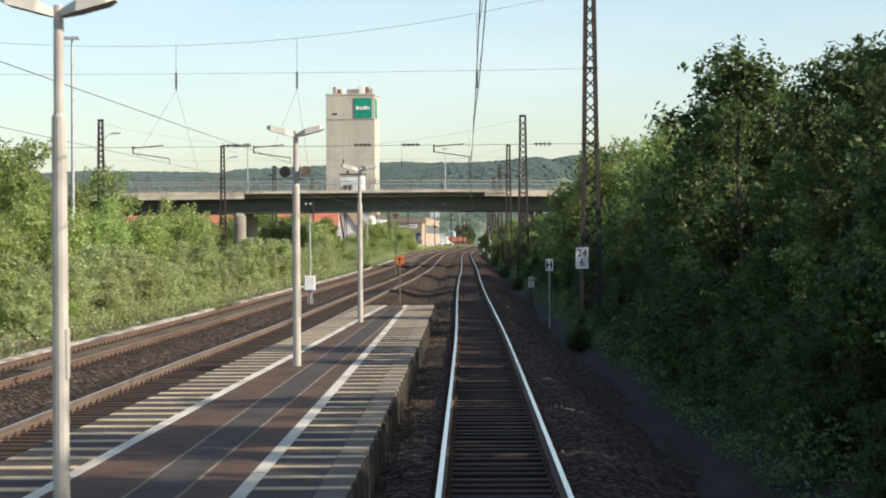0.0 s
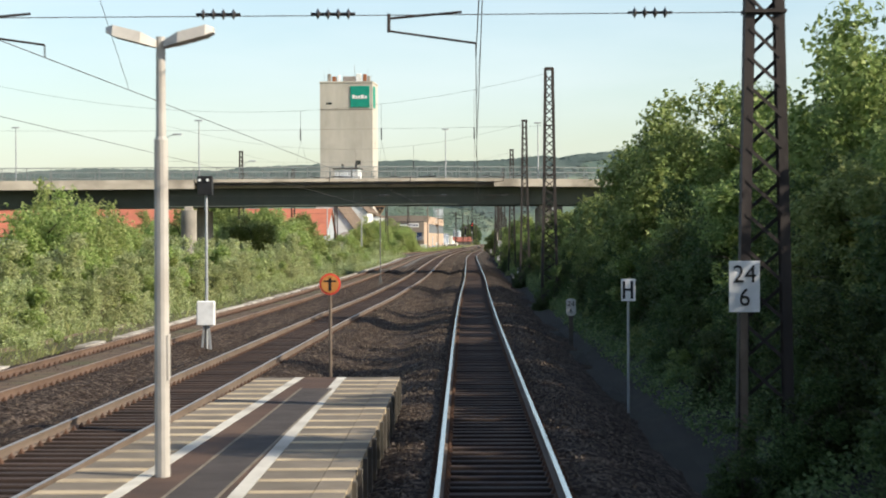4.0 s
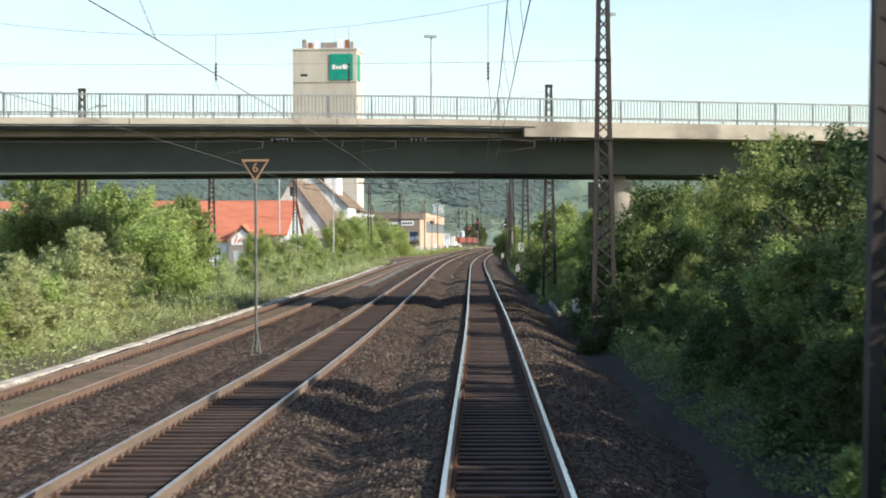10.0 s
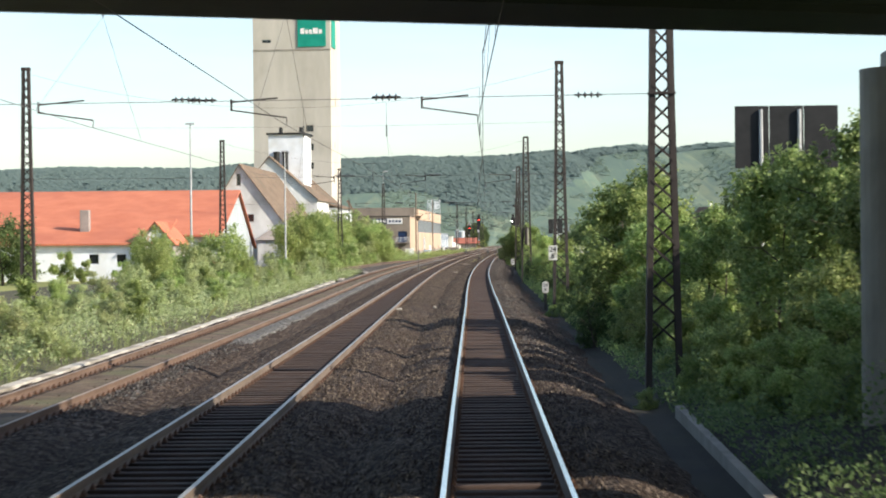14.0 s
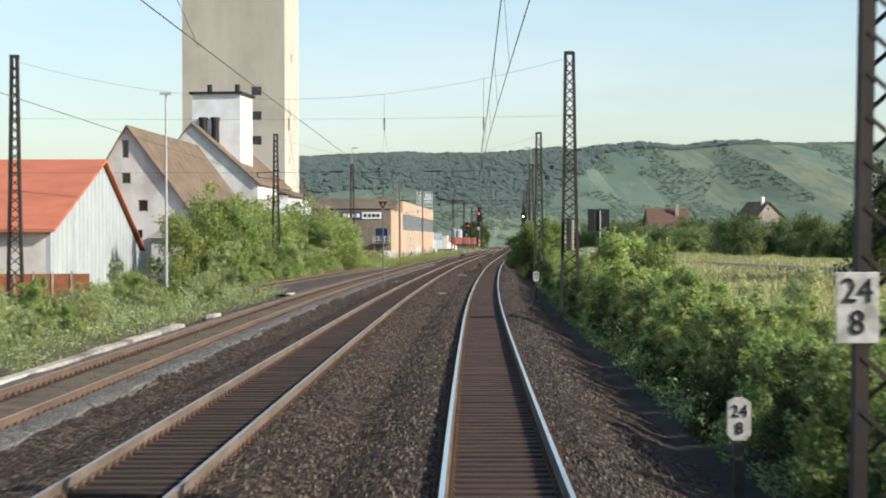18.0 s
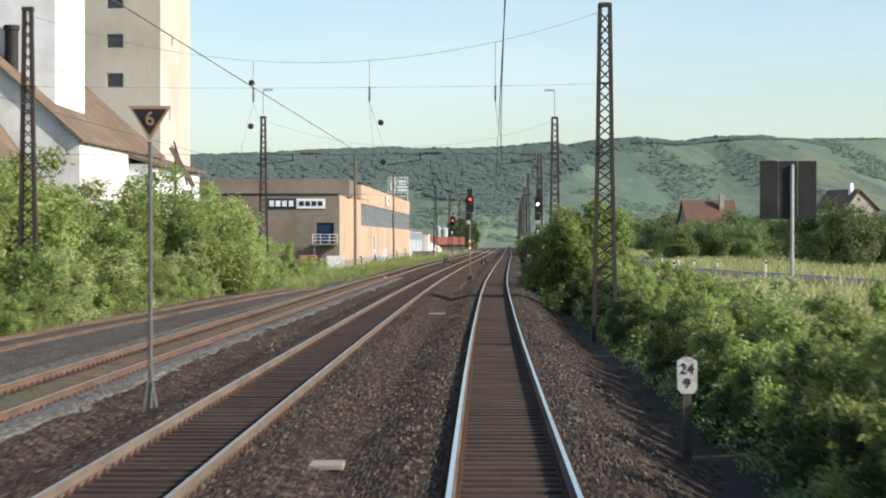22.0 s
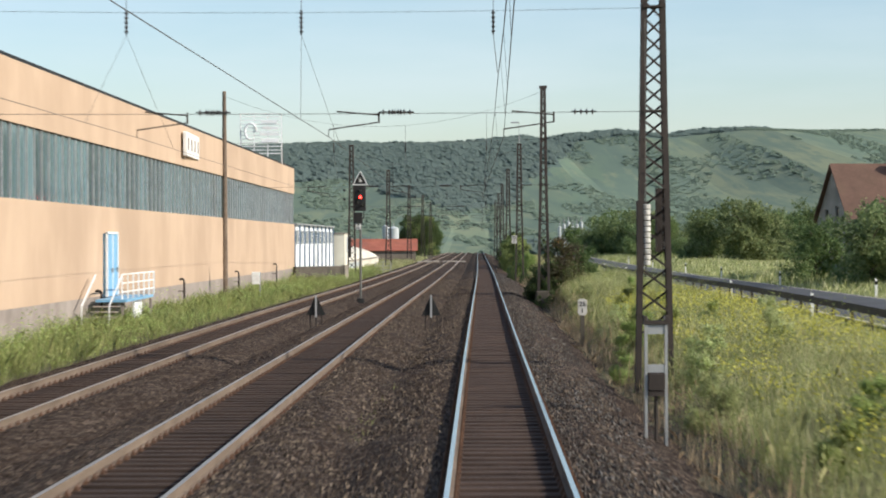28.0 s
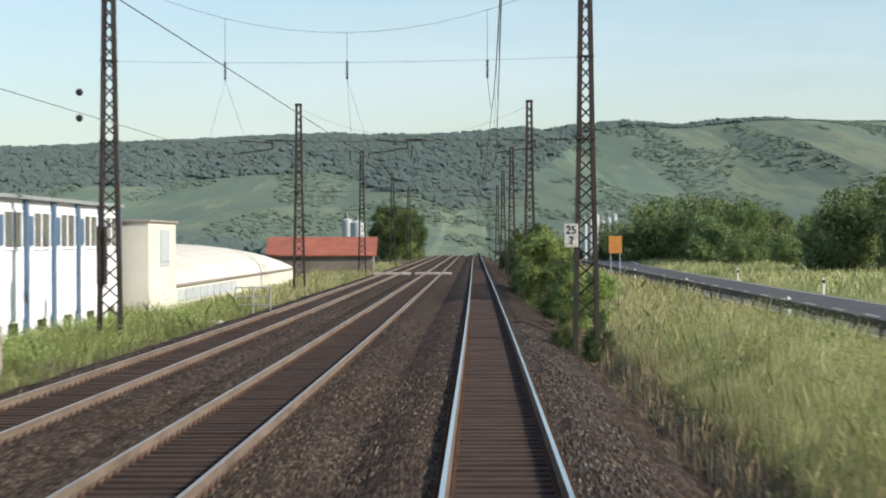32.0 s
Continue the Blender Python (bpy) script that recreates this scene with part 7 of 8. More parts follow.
g.box((0, 0, -0.3), (1.6, 0.1, 1.5), bevel=0.01)
part("board", g, WHITE, slab_)
hatch = thing("concrete_block", (-0.33, 295.6, -0.32), "small broken concrete block beside the rail", "block")
g = G()
g.box((-0.14, -0.3, 0), (0.16, 0.25, 0.26), bevel=0.05)
part("lump", g, PIER_CONCRETE, hatch)
hatch = thing("concrete_block", (4.5, 296.7, -0.35), "small concrete block at the ballast shoulder", "block")
g = G()
g.box((-0.14, -0.25, 0), (0.14, 0.25, 0.3), bevel=0.04)
part("lump", g, FOOTING, hatch)
for y, u, r in ((547.0, -9.0, 0.2), (300.4, -2.2, 0.09), (470, -8.0, 0.13), (505, -7.6, 0.1)):
    b = thing("loose_rock", (line_1(y) + u, y, -0.24), "pale loose rock on the ballast", "rock", "loose rocks")
    g = G()
    g.ball((0, 0, r * 0.5), r, 7, 4, squash=0.7)
    part("rock", g, PIER_CONCRETE, b)


# ---- the road on the far side ----
def road_u(y):
    """How far the road's near edge lies from the main track."""
    return np.interp(y, [430, 460, 490, 520, 550, 580, 600, 620, 650, 690, 725, 760, 850, 926, 1000], [34, 28, 23.5, 19.5, 16.2, 13.9, 13.4, 13.7, 13.8, 13.0, 11.9, 12.1, 12.3, 13.0, 17.0])


def road_strip(g, y0, y1, a, b, dz, step=8.0):
    n = max(1, int((y1 - y0) / step))
    for k in range(n):
        p, q = y0 + (y1 - y0) * k / n, y0 + (y1 - y0) * (k + 1) / n
        pts = []
        for y in (p, q):
            x = line_1(y) + road_u(y)
            z = blend([(400, 0.25), (540, 0.2), (610, -0.1), (800, -0.1), (1000, 0.1)], y) + dz
            pts += [(x + a, y, z), (x + b, y, z)]
        g.add([pts[0], pts[1], pts[3], pts[2]], [(0, 1, 2, 3)])


g = G()
road_strip(g, 430, 1000, 0, 6.9, 0.0)
road = solid("road", g, ASPHALT, "grey asphalt country road with white markings", "road", "structure")
for a, b in ((0.2, 0.34), (6.55, 6.69)):
    g = G()
    road_strip(g, 430, 1000, a, b, 0.006)
    part("edge_line", g, WHITE_LINE, road)
y = 520.0
while y < 990:
    g = G()
    road_strip(g, y, y + 3.2, 3.38, 3.52, 0.006, 4)
    part("centre_dash", g, WHITE_LINE, road)
    y += 8.0
rail_ = thing("guard_rail", (0, 0, 0), "dark rusty guard rail along the road on short posts", "guard rail")
ys = [576 + 4 * k for k in range(84)]
for a, b in zip(ys, ys[1:]):
    g = G()
    p0 = Vector((line_1(a) + road_u(a) - 1.1, a, 0.6))
    p1 = Vector((line_1(b) + road_u(b) - 1.1, b, 0.6))
    g.bar(p0, p1, 0.05, 0.26)
    part("beam", g, MAST_STEEL, rail_)
for a in ys:
    g = G()
    g.box((line_1(a) + road_u(a) - 1.07, a - 0.06, -0.6), (line_1(a) + road_u(a) - 0.97, a + 0.06, 0.7))
    part("post", g, MAST_STEEL, rail_)
for y in (560, 585, 608.7, 633, 660, 692, 720, 750, 790, 830):
    for s in (-0.4, 7.5):
        x = line_1(y) + road_u(y) + s
        d = thing("delineator_post", (x, y, ground_z(x, y)), "white road post with a black band", "road post", "roadside posts")
        g = G()
        g.slab([(-0.06, 0), (0.06, 0), (0.06, 1.02), (-0.06, 1.1)], 0.1)
        part("post", g, WHITE, d)
        g = G()
        g.box((-0.065, -0.006, 0.75), (0.065, 0.106, 0.95))
        part("band", g, BLACK, d)


# ---- small things by the far tracks ----
def storage_tank(x, y, r, h, label):
    t = thing("storage_tank", (x, y, -0.5), label, "tank", "tanks at the far works")
    g = G()
    g.tube([(0, 0, 0), (0, 0, h), (0, 0, h + r * 0.35)], [r, r, r * 0.25], 20)
    part("shell", g, SHEET_PALE, t)
    g = G()
    g.tube([(0, 0, h), (0, 0, h + 1.2)], 0.08, 6)
    part("vent_pipe", g, GALVANISED, t)


storage_tank(4.9, 1000, 1.15, 6.4, "pale round storage tank of the far works")
storage_tank(3.2, 1004, 0.8, 6.9, "slim pale storage tank of the far works")
for k in range(6):
    storage_tank(41.2 + 0.95 * k, 1004, 0.38, 6.6 + 0.5 * (k % 3), "slim white tank beyond the trees")
s = thing("warning_board", (28.3, 828, 0.3), "orange warning board on two posts by the road bend", "road sign")
g = G()
g.box((-0.5, -0.04, 1.7), (0.5, 0.0, 3.0), bevel=0.01)
part("board", g, YELLOW_SIGN, s)
for x in (-0.35, 0.35):
    g = G()
    g.tube([(x, 0.03, -0.5), (x, 0.03, 2.9)], 0.04, 8)
    part("post", g, GALVANISED, s)
s = thing("tube_barrier", (4.6, 766, -0.5), "low grey tube barrier in the grass", "barrier")
for x in (0.0, 0.8, 1.6):
    g = G()
    g.tube([(x, 0, -0.2), (x, 0, 1.35)], 0.035, 8)
    part("post", g, GALVANISED, s)
for z in (0.55, 0.95, 1.35):
    g = G()
    g.tube([(0, 0, z), (1.6, 0, z)], 0.03, 8)
    part("rail", g, GALVANISED, s)
for k, (x, y, w) in enumerate(((3.6, 751.6, 0.45), (4.3, 754.5, 0.7), (3.95, 753, 0.35))):
    b = thing("rubble_slab", (x, y, -0.42), "white slab of rubble in the grass", "rubble", "rubble by the siding", turn=20 * k)
    g = G()
    g.box((-w, -0.3, 0), (w, 0.3, 0.2), bevel=0.04)
    part("slab", g, STONE_WHITE, b)
crossing = thing("level_crossing", (0, 0, 0), "pale concrete crossing panels between the far rails", "level crossing", kind="structure")
for c in (line_2, line_3):
    for y in (866.0, 869.2):
        for o0, o1 in ((-0.64, -0.02), (0.02, 0.64), (-1.7, -0.84), (0.84, 1.7)):
            g = G()
            g.box((c(y) + o0, y, -0.3), (c(y) + o1, y + 3.1, -0.03), bevel=0.02)
            part("crossing_panel", g, CONCRETE, crossing)
# the loading conveyor beside the silo
conv = thing("conveyor", (-13.8, 519, 0), "dark slanting conveyor beside the silo", "conveyor")
g = G()
g.bar((-0.2, 0, 9.0), (1.3, 0, 6.4), 0.3, 0.3, up=(0, 1, 0))
part("trough", g, RUST, conv)
g = G()
g.tube([(0.1, 0, 9.0), (0.1, 0, -0.5)], 0.07, 8)
part("leg", g, MAST_STEEL, conv)
g = G()
g.tube([(0.0, 0, 9.4), (0.9, 0, 6.5)], 0.06, 8)
part("strut", g, MAST_STEEL, conv)


# ---- plants ----
def leaf_cloud(seed, lobes, count, leaf, flat=0.5):
    """Corners of many leaves (count, 4, 3) spread over lobes (x, y, z, r): most on the lobes, some on shoots that reach out of them, large ones in their hearts."""
    rng = np.random.default_rng(seed)
    lobes = np.array(lobes, float)
    weight = lobes[:, 3] ** 2
    which = rng.choice(len(lobes), count, p=weight / weight.sum())
    d = rng.normal(size=(count, 3))
    d /= np.linalg.norm(d, axis=1)[:, None]
    reach = 0.45 + 0.62 * rng.random(count) ** 0.6
    shoots = rng.normal(size=(len(lobes) * 7, 3)) * np.array([1, 1, 0.7]) + np.array([0, 0, 0.7])
    shoots /= np.linalg.norm(shoots, axis=1)[:, None]
    pick = which * 7 + rng.integers(0, 7, count)
    on_shoot = rng.random(count) < 0.28
    d = np.where(on_shoot[:, None], shoots[pick] + d * 0.09, d)
    reach = np.where(on_shoot, 0.7 + 0.85 * rng.random(count), reach)
    heart = rng.random(count) < 0.045
    reach = np.where(heart, reach * 0.6, reach)
    p = lobes[which, :3] + d * (lobes[which, 3] * reach)[:, None] * np.array([1, 1, 0.9])
    n = d * 0.6 + rng.normal(size=(count, 3)) * 0.55 + np.array([0, 0, flat])
    n /= np.linalg.norm(n, axis=1)[:, None]
    a = np.cross(n, rng.normal(size=(count, 3)))
    a /= np.linalg.norm(a, axis=1)[:, None]
    b = np.cross(n, a)
    s = (leaf * (0.6 + 0.8 * rng.random(count)) * np.where(heart, 2.3, 1.0))[:, None]
    tip, side = a * s, b * s * 0.55
    return np.stack([p - tip * 0.5, p + side * 0.5 + n * s * 0.08, p + tip * 0.5, p - side * 0.5 + n * s * 0.08], 1)


def crown_lobes(seed, w, h, n, low=0.25, taper=0.55):
    rng = random.Random(seed)
    out = []
    for k in range(n):
        t = rng.random() ** 0.85
        z = h * (low + (1 - low) * t)
        spread = w * 0.5 * (1 - taper * t) * math.sqrt(rng.random())
        a = rng.uniform(0, 6.28)
        out.append((spread * math.cos(a), spread * math.sin(a), z - 0.12 * h, rng.uniform(0.13, 0.24) * w * (1 - 0.4 * t)))
    return out


def woody(seed, h, w, stems, thick):
    """Trunk or stems with limbs, tapered."""
    rng = random.Random(seed)
    g = G()
    for s in range(stems):
        a, lean = rng.uniform(0, 6.28), rng.uniform(0.05, 0.3) * (w / h if stems > 1 else 0.3)
        pts, p = [], Vector((rng.uniform(-0.1, 0.1) * w * (stems > 1), rng.uniform(-0.1, 0.1) * w * (stems > 1), -0.3))
        for k in range(6):
            pts.append(tuple(p))
            p = p + Vector((math.cos(a) * lean + rng.uniform(-0.05, 0.05), math.sin(a) * lean + rng.uniform(-0.05, 0.05), 1)) * h * 0.12
        g.tube(pts, [thick * (1 - 0.16 * k) for k in range(6)], 7)
        for b in range(5):
            q = Vector(pts[2 + b % 4])
            a2 = rng.uniform(0, 6.28)
            e = q + Vector((math.cos(a2) * w * 0.3, math.sin(a2) * w * 0.3, h * rng.uniform(0.08, 0.18)))
            g.tube([q, q.lerp(e, 0.5) + Vector((0, 0, 0.04 * h)), e], [thick * 0.4, thick * 0.25, thick * 0.08], 5)
    return g


def plant(name, seed, w, h, leaves, leaf, mat, label, category, stems=1, lobes=16, low=0.2, thick=0.12, taper=0.55):
    p = thing(name, (0, 0, -200), label, category)
    part("trunk" if stems == 1 else "branching_stem", woody(seed, h, w, stems, thick), BARK, p)
    part("crown", quad_mesh("crown", leaf_cloud(seed, crown_lobes(seed, w, h, lobes, low, taper), leaves, leaf), mat), None, p)
    return p


SHRUB_A = plant("shrub", 11, 2.6, 2.4, 9500, 0.095, LEAF_LIGHT, "light green leafy shrub beside the siding", "shrub", 4, 14, 0.12, 0.035)
SHRUB_B = plant("flowering_shrub", 12, 3.0, 3.0, 10500, 0.1, LEAF_GREY, "pale grey-green flowering shrub", "flowering shrub", 4, 16, 0.12, 0.04)
SHRUB_C = plant("hedge_bush", 13, 2.8, 2.6, 10500, 0.092, LEAF_MID, "mid-green hedge bush on the embankment", "hedge", 5, 16, 0.1, 0.035)
BUSH_DARK = plant("dark_bush", 14, 4.2, 5.6, 17000, 0.128, LEAF_DARK_SHADE, "dark green leafy bush by the track, part of its shade in the leaf tone", "bush", 4, 26, 0.1, 0.06, 0.45)
BUSH_MID = plant("bush", 15, 4.4, 5.0, 16000, 0.124, LEAF_MID, "tall green bush on the embankment", "bush", 4, 24, 0.1, 0.06, 0.5)
TREE_A = plant("tree", 16, 6.0, 8.5, 20000, 0.165, LEAF_MID, "broad green deciduous tree behind bushes", "tree", 1, 34, 0.2, 0.16, 0.4)
TREE_B = plant("tree", 17, 5.6, 9.5, 20000, 0.165, LEAF_DARK_SHADE, "tall dark green deciduous tree", "tree", 1, 34, 0.15, 0.17, 0.4)
TREE_L = plant("young_tree", 18, 5.2, 6.5, 17000, 0.14, LEAF_LIGHT, "light green young tree near the tracks", "tree", 2, 28, 0.12, 0.1, 0.5)
TREE_FAR = plant("field_tree", 19, 9.0, 9.0, 9000, 0.3, LEAF_DEEP, "dark green tree beyond the field", "tree", 1, 30, 0.12, 0.2, 0.45)
TREE_FAR_2 = plant("field_tree", 20, 8.0, 7.0, 8500, 0.3, LEAF_FIELD, "rounded green tree beyond the field", "tree", 1, 28, 0.12, 0.2, 0.45)
BUSH_DULL = plant("sparse_bush", 21, 4.6, 5.0, 5200, 0.17, LEAF_PURPLE, "dull brownish bush with sparse leaves", "bush", 5, 26, 0.1, 0.05, 0.5)
PLANTS_RNG = random.Random(5)


def put(proto, x, y, s=1.0, sz=None, group=""):
    s *= PLANTS_RNG.uniform(0.85, 1.15)
    ob = copy_thing(proto, pose(x, y, ground_z(x, y) - 0.05, 0, 0, PLANTS_RNG.uniform(0, 360)) @ Matrix.Diagonal((s, s, (sz or 1) * s, 1)))
    if group:
        ob["group"] = group
    return ob


def row(protos, u0, u1, y0, y1, step, s=1.0, base=line_1, group="", jitter=0.5):
    y = y0
    while y < y1:
        u = PLANTS_RNG.uniform(u0, u1)
        put(PLANTS_RNG.choice(protos), base(y) + u, y, s, PLANTS_RNG.uniform(0.85, 1.15), group)
        y += step * PLANTS_RNG.uniform(1 - jitter, 1 + jitter)


R = "bushes along the embankment"
# right of the line, before the bridge: a high wall of bushes and trees, part of its shade put into dark leaves
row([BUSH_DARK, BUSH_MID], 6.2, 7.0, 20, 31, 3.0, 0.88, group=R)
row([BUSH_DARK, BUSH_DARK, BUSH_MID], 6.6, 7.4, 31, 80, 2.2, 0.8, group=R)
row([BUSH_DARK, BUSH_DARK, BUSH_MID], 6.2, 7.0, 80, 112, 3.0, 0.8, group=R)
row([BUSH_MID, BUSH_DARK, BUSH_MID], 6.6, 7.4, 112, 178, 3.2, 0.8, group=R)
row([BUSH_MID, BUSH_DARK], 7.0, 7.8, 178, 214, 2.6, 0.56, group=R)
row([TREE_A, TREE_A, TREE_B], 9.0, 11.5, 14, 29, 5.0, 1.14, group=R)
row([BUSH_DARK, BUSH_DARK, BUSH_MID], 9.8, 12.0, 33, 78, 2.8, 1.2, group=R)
row([TREE_A, TREE_A, TREE_B], 9.2, 11.5, 80, 132, 4.4, 0.9, group=R)
put(TREE_A, 8.7, 117, 1.06, group=R)
row([TREE_A, BUSH_MID, TREE_L, TREE_B], 9.0, 11.5, 120, 172, 4.8, 0.8, group=R)
row([TREE_L, BUSH_MID, BUSH_DARK], 9.4, 12.0, 172, 214, 3.0, 0.74, group=R)
row([TREE_B, TREE_A], 14, 17.5, 14, 29, 5.0, 1.3, group=R)
row([TREE_B, TREE_A], 15.5, 19, 29, 76, 4.0, 1.0, group=R)
row([TREE_B, TREE_A], 14, 17.5, 80, 125, 5.5, 0.98, group=R)
row([TREE_B, TREE_A], 13, 17, 125, 190, 8, 0.78, group=R)
for p, x, y, k in ((TREE_A, 11.4, 157, 1.02), (TREE_A, 13.0, 163, 1.05), (TREE_B, 12.2, 169, 0.95), (TREE_A, 11.2, 194, 0.78)):
    put(p, x, y, k, group=R)
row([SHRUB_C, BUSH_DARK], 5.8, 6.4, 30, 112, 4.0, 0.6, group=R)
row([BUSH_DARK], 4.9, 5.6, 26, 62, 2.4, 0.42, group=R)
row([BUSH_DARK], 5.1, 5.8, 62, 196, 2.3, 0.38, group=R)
row([SHRUB_C, SHRUB_A, BUSH_MID], 5.8, 6.4, 112, 186, 4.2, 0.6, group=R)
row([SHRUB_C, SHRUB_A], 5.9, 6.6, 186, 218, 2.4, 0.6, group=R)
# round the bridge piers and past the bridge
row([SHRUB_C, SHRUB_C, BUSH_MID], 6.0, 7.4, 214, 227, 2.2, 0.72, group=R)
row([SHRUB_C, BUSH_MID], 6.4, 8.5, 240, 262, 2.6, 0.8, group=R)
row([SHRUB_C, SHRUB_A], 4.9, 6.2, 238, 268, 1.5, 0.62, group=R)
row([SHRUB_C, SHRUB_A, SHRUB_C], 4.8, 6.2, 203, 226, 1.4, 0.5, group=R)
row([BUSH_MID, BUSH_MID, SHRUB_A], 7.0, 10.0, 248, 272, 2.8, 0.95, group=R)
row([BUSH_DARK, TREE_A], 11.5, 15, 262, 270, 4, 0.9, group=R)
for p, x, y, k in ((BUSH_MID, 8.4, 277, 0.98), (BUSH_MID, 9.3, 280, 1.05), (BUSH_MID, 9.1, 273, 0.94), (BUSH_DARK, 7.2, 276, 0.5)):
    put(p, x, y, k, group=R)
row([BUSH_MID, TREE_L], 9.5, 13.0, 206, 224, 2.6, 0.78, group=R)
row([SHRUB_A, SHRUB_C, SHRUB_A], 4.9, 5.8, 266, 432, 2.1, 0.8, group=R)
# dark leaves paint the shaded foot of the hedge
row([BUSH_DARK], 4.5, 5.1, 270, 490, 2.4, 0.32, group=R)
row([BUSH_MID, SHRUB_A], 5.6, 7.5, 352, 364, 3.0, 0.5, group=R)
put(SHRUB_A, 9.9, 367, 1.45, group=R)
put(SHRUB_C, 11.0, 368.5, 1.2, group=R)
row([SHRUB_A, SHRUB_A, SHRUB_B], 6.2, 8.4, 268, 432, 2.6, 0.7, group=R)
# darker bushes mixed in to paint shade low on the right
row([SHRUB_C, BUSH_DARK], 4.6, 5.3, 284, 306, 1.4, 0.4, group=R)
row([BUSH_MID, SHRUB_A], 5.8, 7.6, 392, 404, 3.0, 0.55, group=R)
row([SHRUB_A, SHRUB_C], 5.0, 6.4, 456, 484, 2.6, 0.75, group=R)
row([SHRUB_A, SHRUB_C, SHRUB_A], 4.7, 5.8, 430, 494, 2.3, 0.72, group=R)
row([SHRUB_C, SHRUB_A, SHRUB_B], 5.8, 8.4, 430, 518, 2.8, 0.72, group=R)
row([SHRUB_C, BUSH_MID], 6.6, 9.6, 496, 513, 2.8, 0.55, group=R)
for p, x, y, s in ((BUSH_MID, 10.5, 492, 1.3), (SHRUB_A, 12.6, 487, 1.1), (BUSH_MID, 9.8, 494.5, 0.95), (BUSH_MID, 12.2, 492.5, 1.35), (BUSH_MID, 12.2, 485.5, 0.5), (BUSH_DARK, 10.9, 486.5, 0.48), (BUSH_DARK, 12.0, 484, 0.45)):
    put(p, x, y, s, group=R)
# shade on the lower bushes painted with dark leaves
row([BUSH_DARK, BUSH_DARK, SHRUB_C], 5.5, 6.4, 494, 517, 2.0, 0.6, group=R)
row([BUSH_DULL], 4.6, 5.4, 520, 534, 4.0, 0.6, group=R)
for p, x, y, k in ((BUSH_DARK, 16.4, 669.0, 0.62), (BUSH_DULL, 17.1, 668.6, 0.62), (BUSH_DARK, 18.0, 670.4, 0.58), (BUSH_DARK, 16.6, 672.4, 0.5), (BUSH_DARK, 15.75, 672.0, 0.5), (BUSH_DARK, 15.3, 664.2, 0.15), (BUSH_DARK, 16.1, 664.0, 0.18), (BUSH_DARK, 15.7, 663.8, 0.13), (SHRUB_A, 13.7, 602.5, 0.42), (SHRUB_A, 14.9, 611.0, 0.5), (SHRUB_C, 15.4, 614.0, 0.45)):
    put(p, x, y, k, group=R)
row([BUSH_MID, BUSH_MID, BUSH_DARK], 3.2, 4.4, 782, 818, 3.0, 0.8, group=R)
row([BUSH_MID, BUSH_DARK], 3.9, 5.6, 822, 960, 7.0, 0.75, group=R)
# left of the siding
Lg = "shrubs beside the siding"
row([SHRUB_A, SHRUB_B, SHRUB_B], -5.0, -4.2, 70, 205, 2.2, 0.75, line_3, Lg)
row([SHRUB_A, SHRUB_B, SHRUB_B], -7.4, -5.4, 60, 215, 2.6, 1.0, line_3, Lg)
row([SHRUB_A, SHRUB_B, TREE_L], -11, -7.5, 64, 160, 3.3, 1.0, line_3, Lg)
row([SHRUB_A, SHRUB_B], -11, -7.5, 160, 228, 3.3, 0.7, line_3, Lg)
row([TREE_L, TREE_L, TREE_L], -19, -12.5, 110, 172, 4.0, 0.62, line_3, Lg)
for x, y, k in ((-21.5, 131, 0.95), (-23.6, 127, 1.0), (-25.8, 131, 1.0), (-28.4, 135, 1.05)):
    put(TREE_A, x, y, k, group=Lg)
put(TREE_L, -24.7, 153.2, 0.42, 2.6, Lg)
row([TREE_L, TREE_A], -30, -18, 30, 112, 6.0, 0.9, line_3, Lg)
for x, y, s in ((-22.5, 104, 1.0), (-26, 108, 1.1), (-30, 112, 1.15), (-24.5, 116, 1.05)):
    put(TREE_A, x, y, s, group=Lg)
row([TREE_L, BUSH_MID], -12, -8, 226, 262, 3.2, 1.05, line_3, Lg)
row([TREE_L, TREE_L, TREE_A], -28, -12, 232, 268, 2.2, 0.92, line_3, Lg)
row([SHRUB_A, SHRUB_B], -7, -3.4, 262, 400, 4.0, 0.5, line_3, Lg)
row([SHRUB_A, SHRUB_B, SHRUB_B], -13, -7.5, 255, 402, 3.6, 0.65, line_3, Lg)
row([TREE_L], -15, -12, 345, 372, 8, 0.7, line_3, Lg)
for p, x, y, k in ((TREE_L, -14.8, 358, 0.82), (TREE_L, -17.4, 362, 0.7), (TREE_L, -13.2, 354, 0.5), (SHRUB_B, -14.2, 350, 0.95), (SHRUB_B, -16.2, 352, 1.0)):
    put(p, x, y, k, group=Lg)
row([TREE_L, TREE_L, BUSH_MID], -12.5, -9.4, 434, 474, 2.6, 1.12, line_3, Lg)
row([SHRUB_A, SHRUB_C, SHRUB_B], -9.4, -7.2, 430, 515, 2.1, 1.0, line_3, Lg)
row([SHRUB_A, SHRUB_B], -10.5, -6.8, 402, 432, 3.0, 0.5, line_3, Lg)
row([SHRUB_A, SHRUB_C], -7.4, -6.6, 424, 515, 2.2, 0.62, line_3, Lg)
row([TREE_L, TREE_A], -13.5, -10.5, 470, 520, 4.4, 0.9, line_3, Lg)
row([SHRUB_A, SHRUB_B], -7.5, -5.0, 505, 566, 3.4, 0.6, line_3, Lg)
row([BUSH_MID, SHRUB_A], -13.5, -9.5, 520, 560, 3.6, 0.5, line_3, Lg)
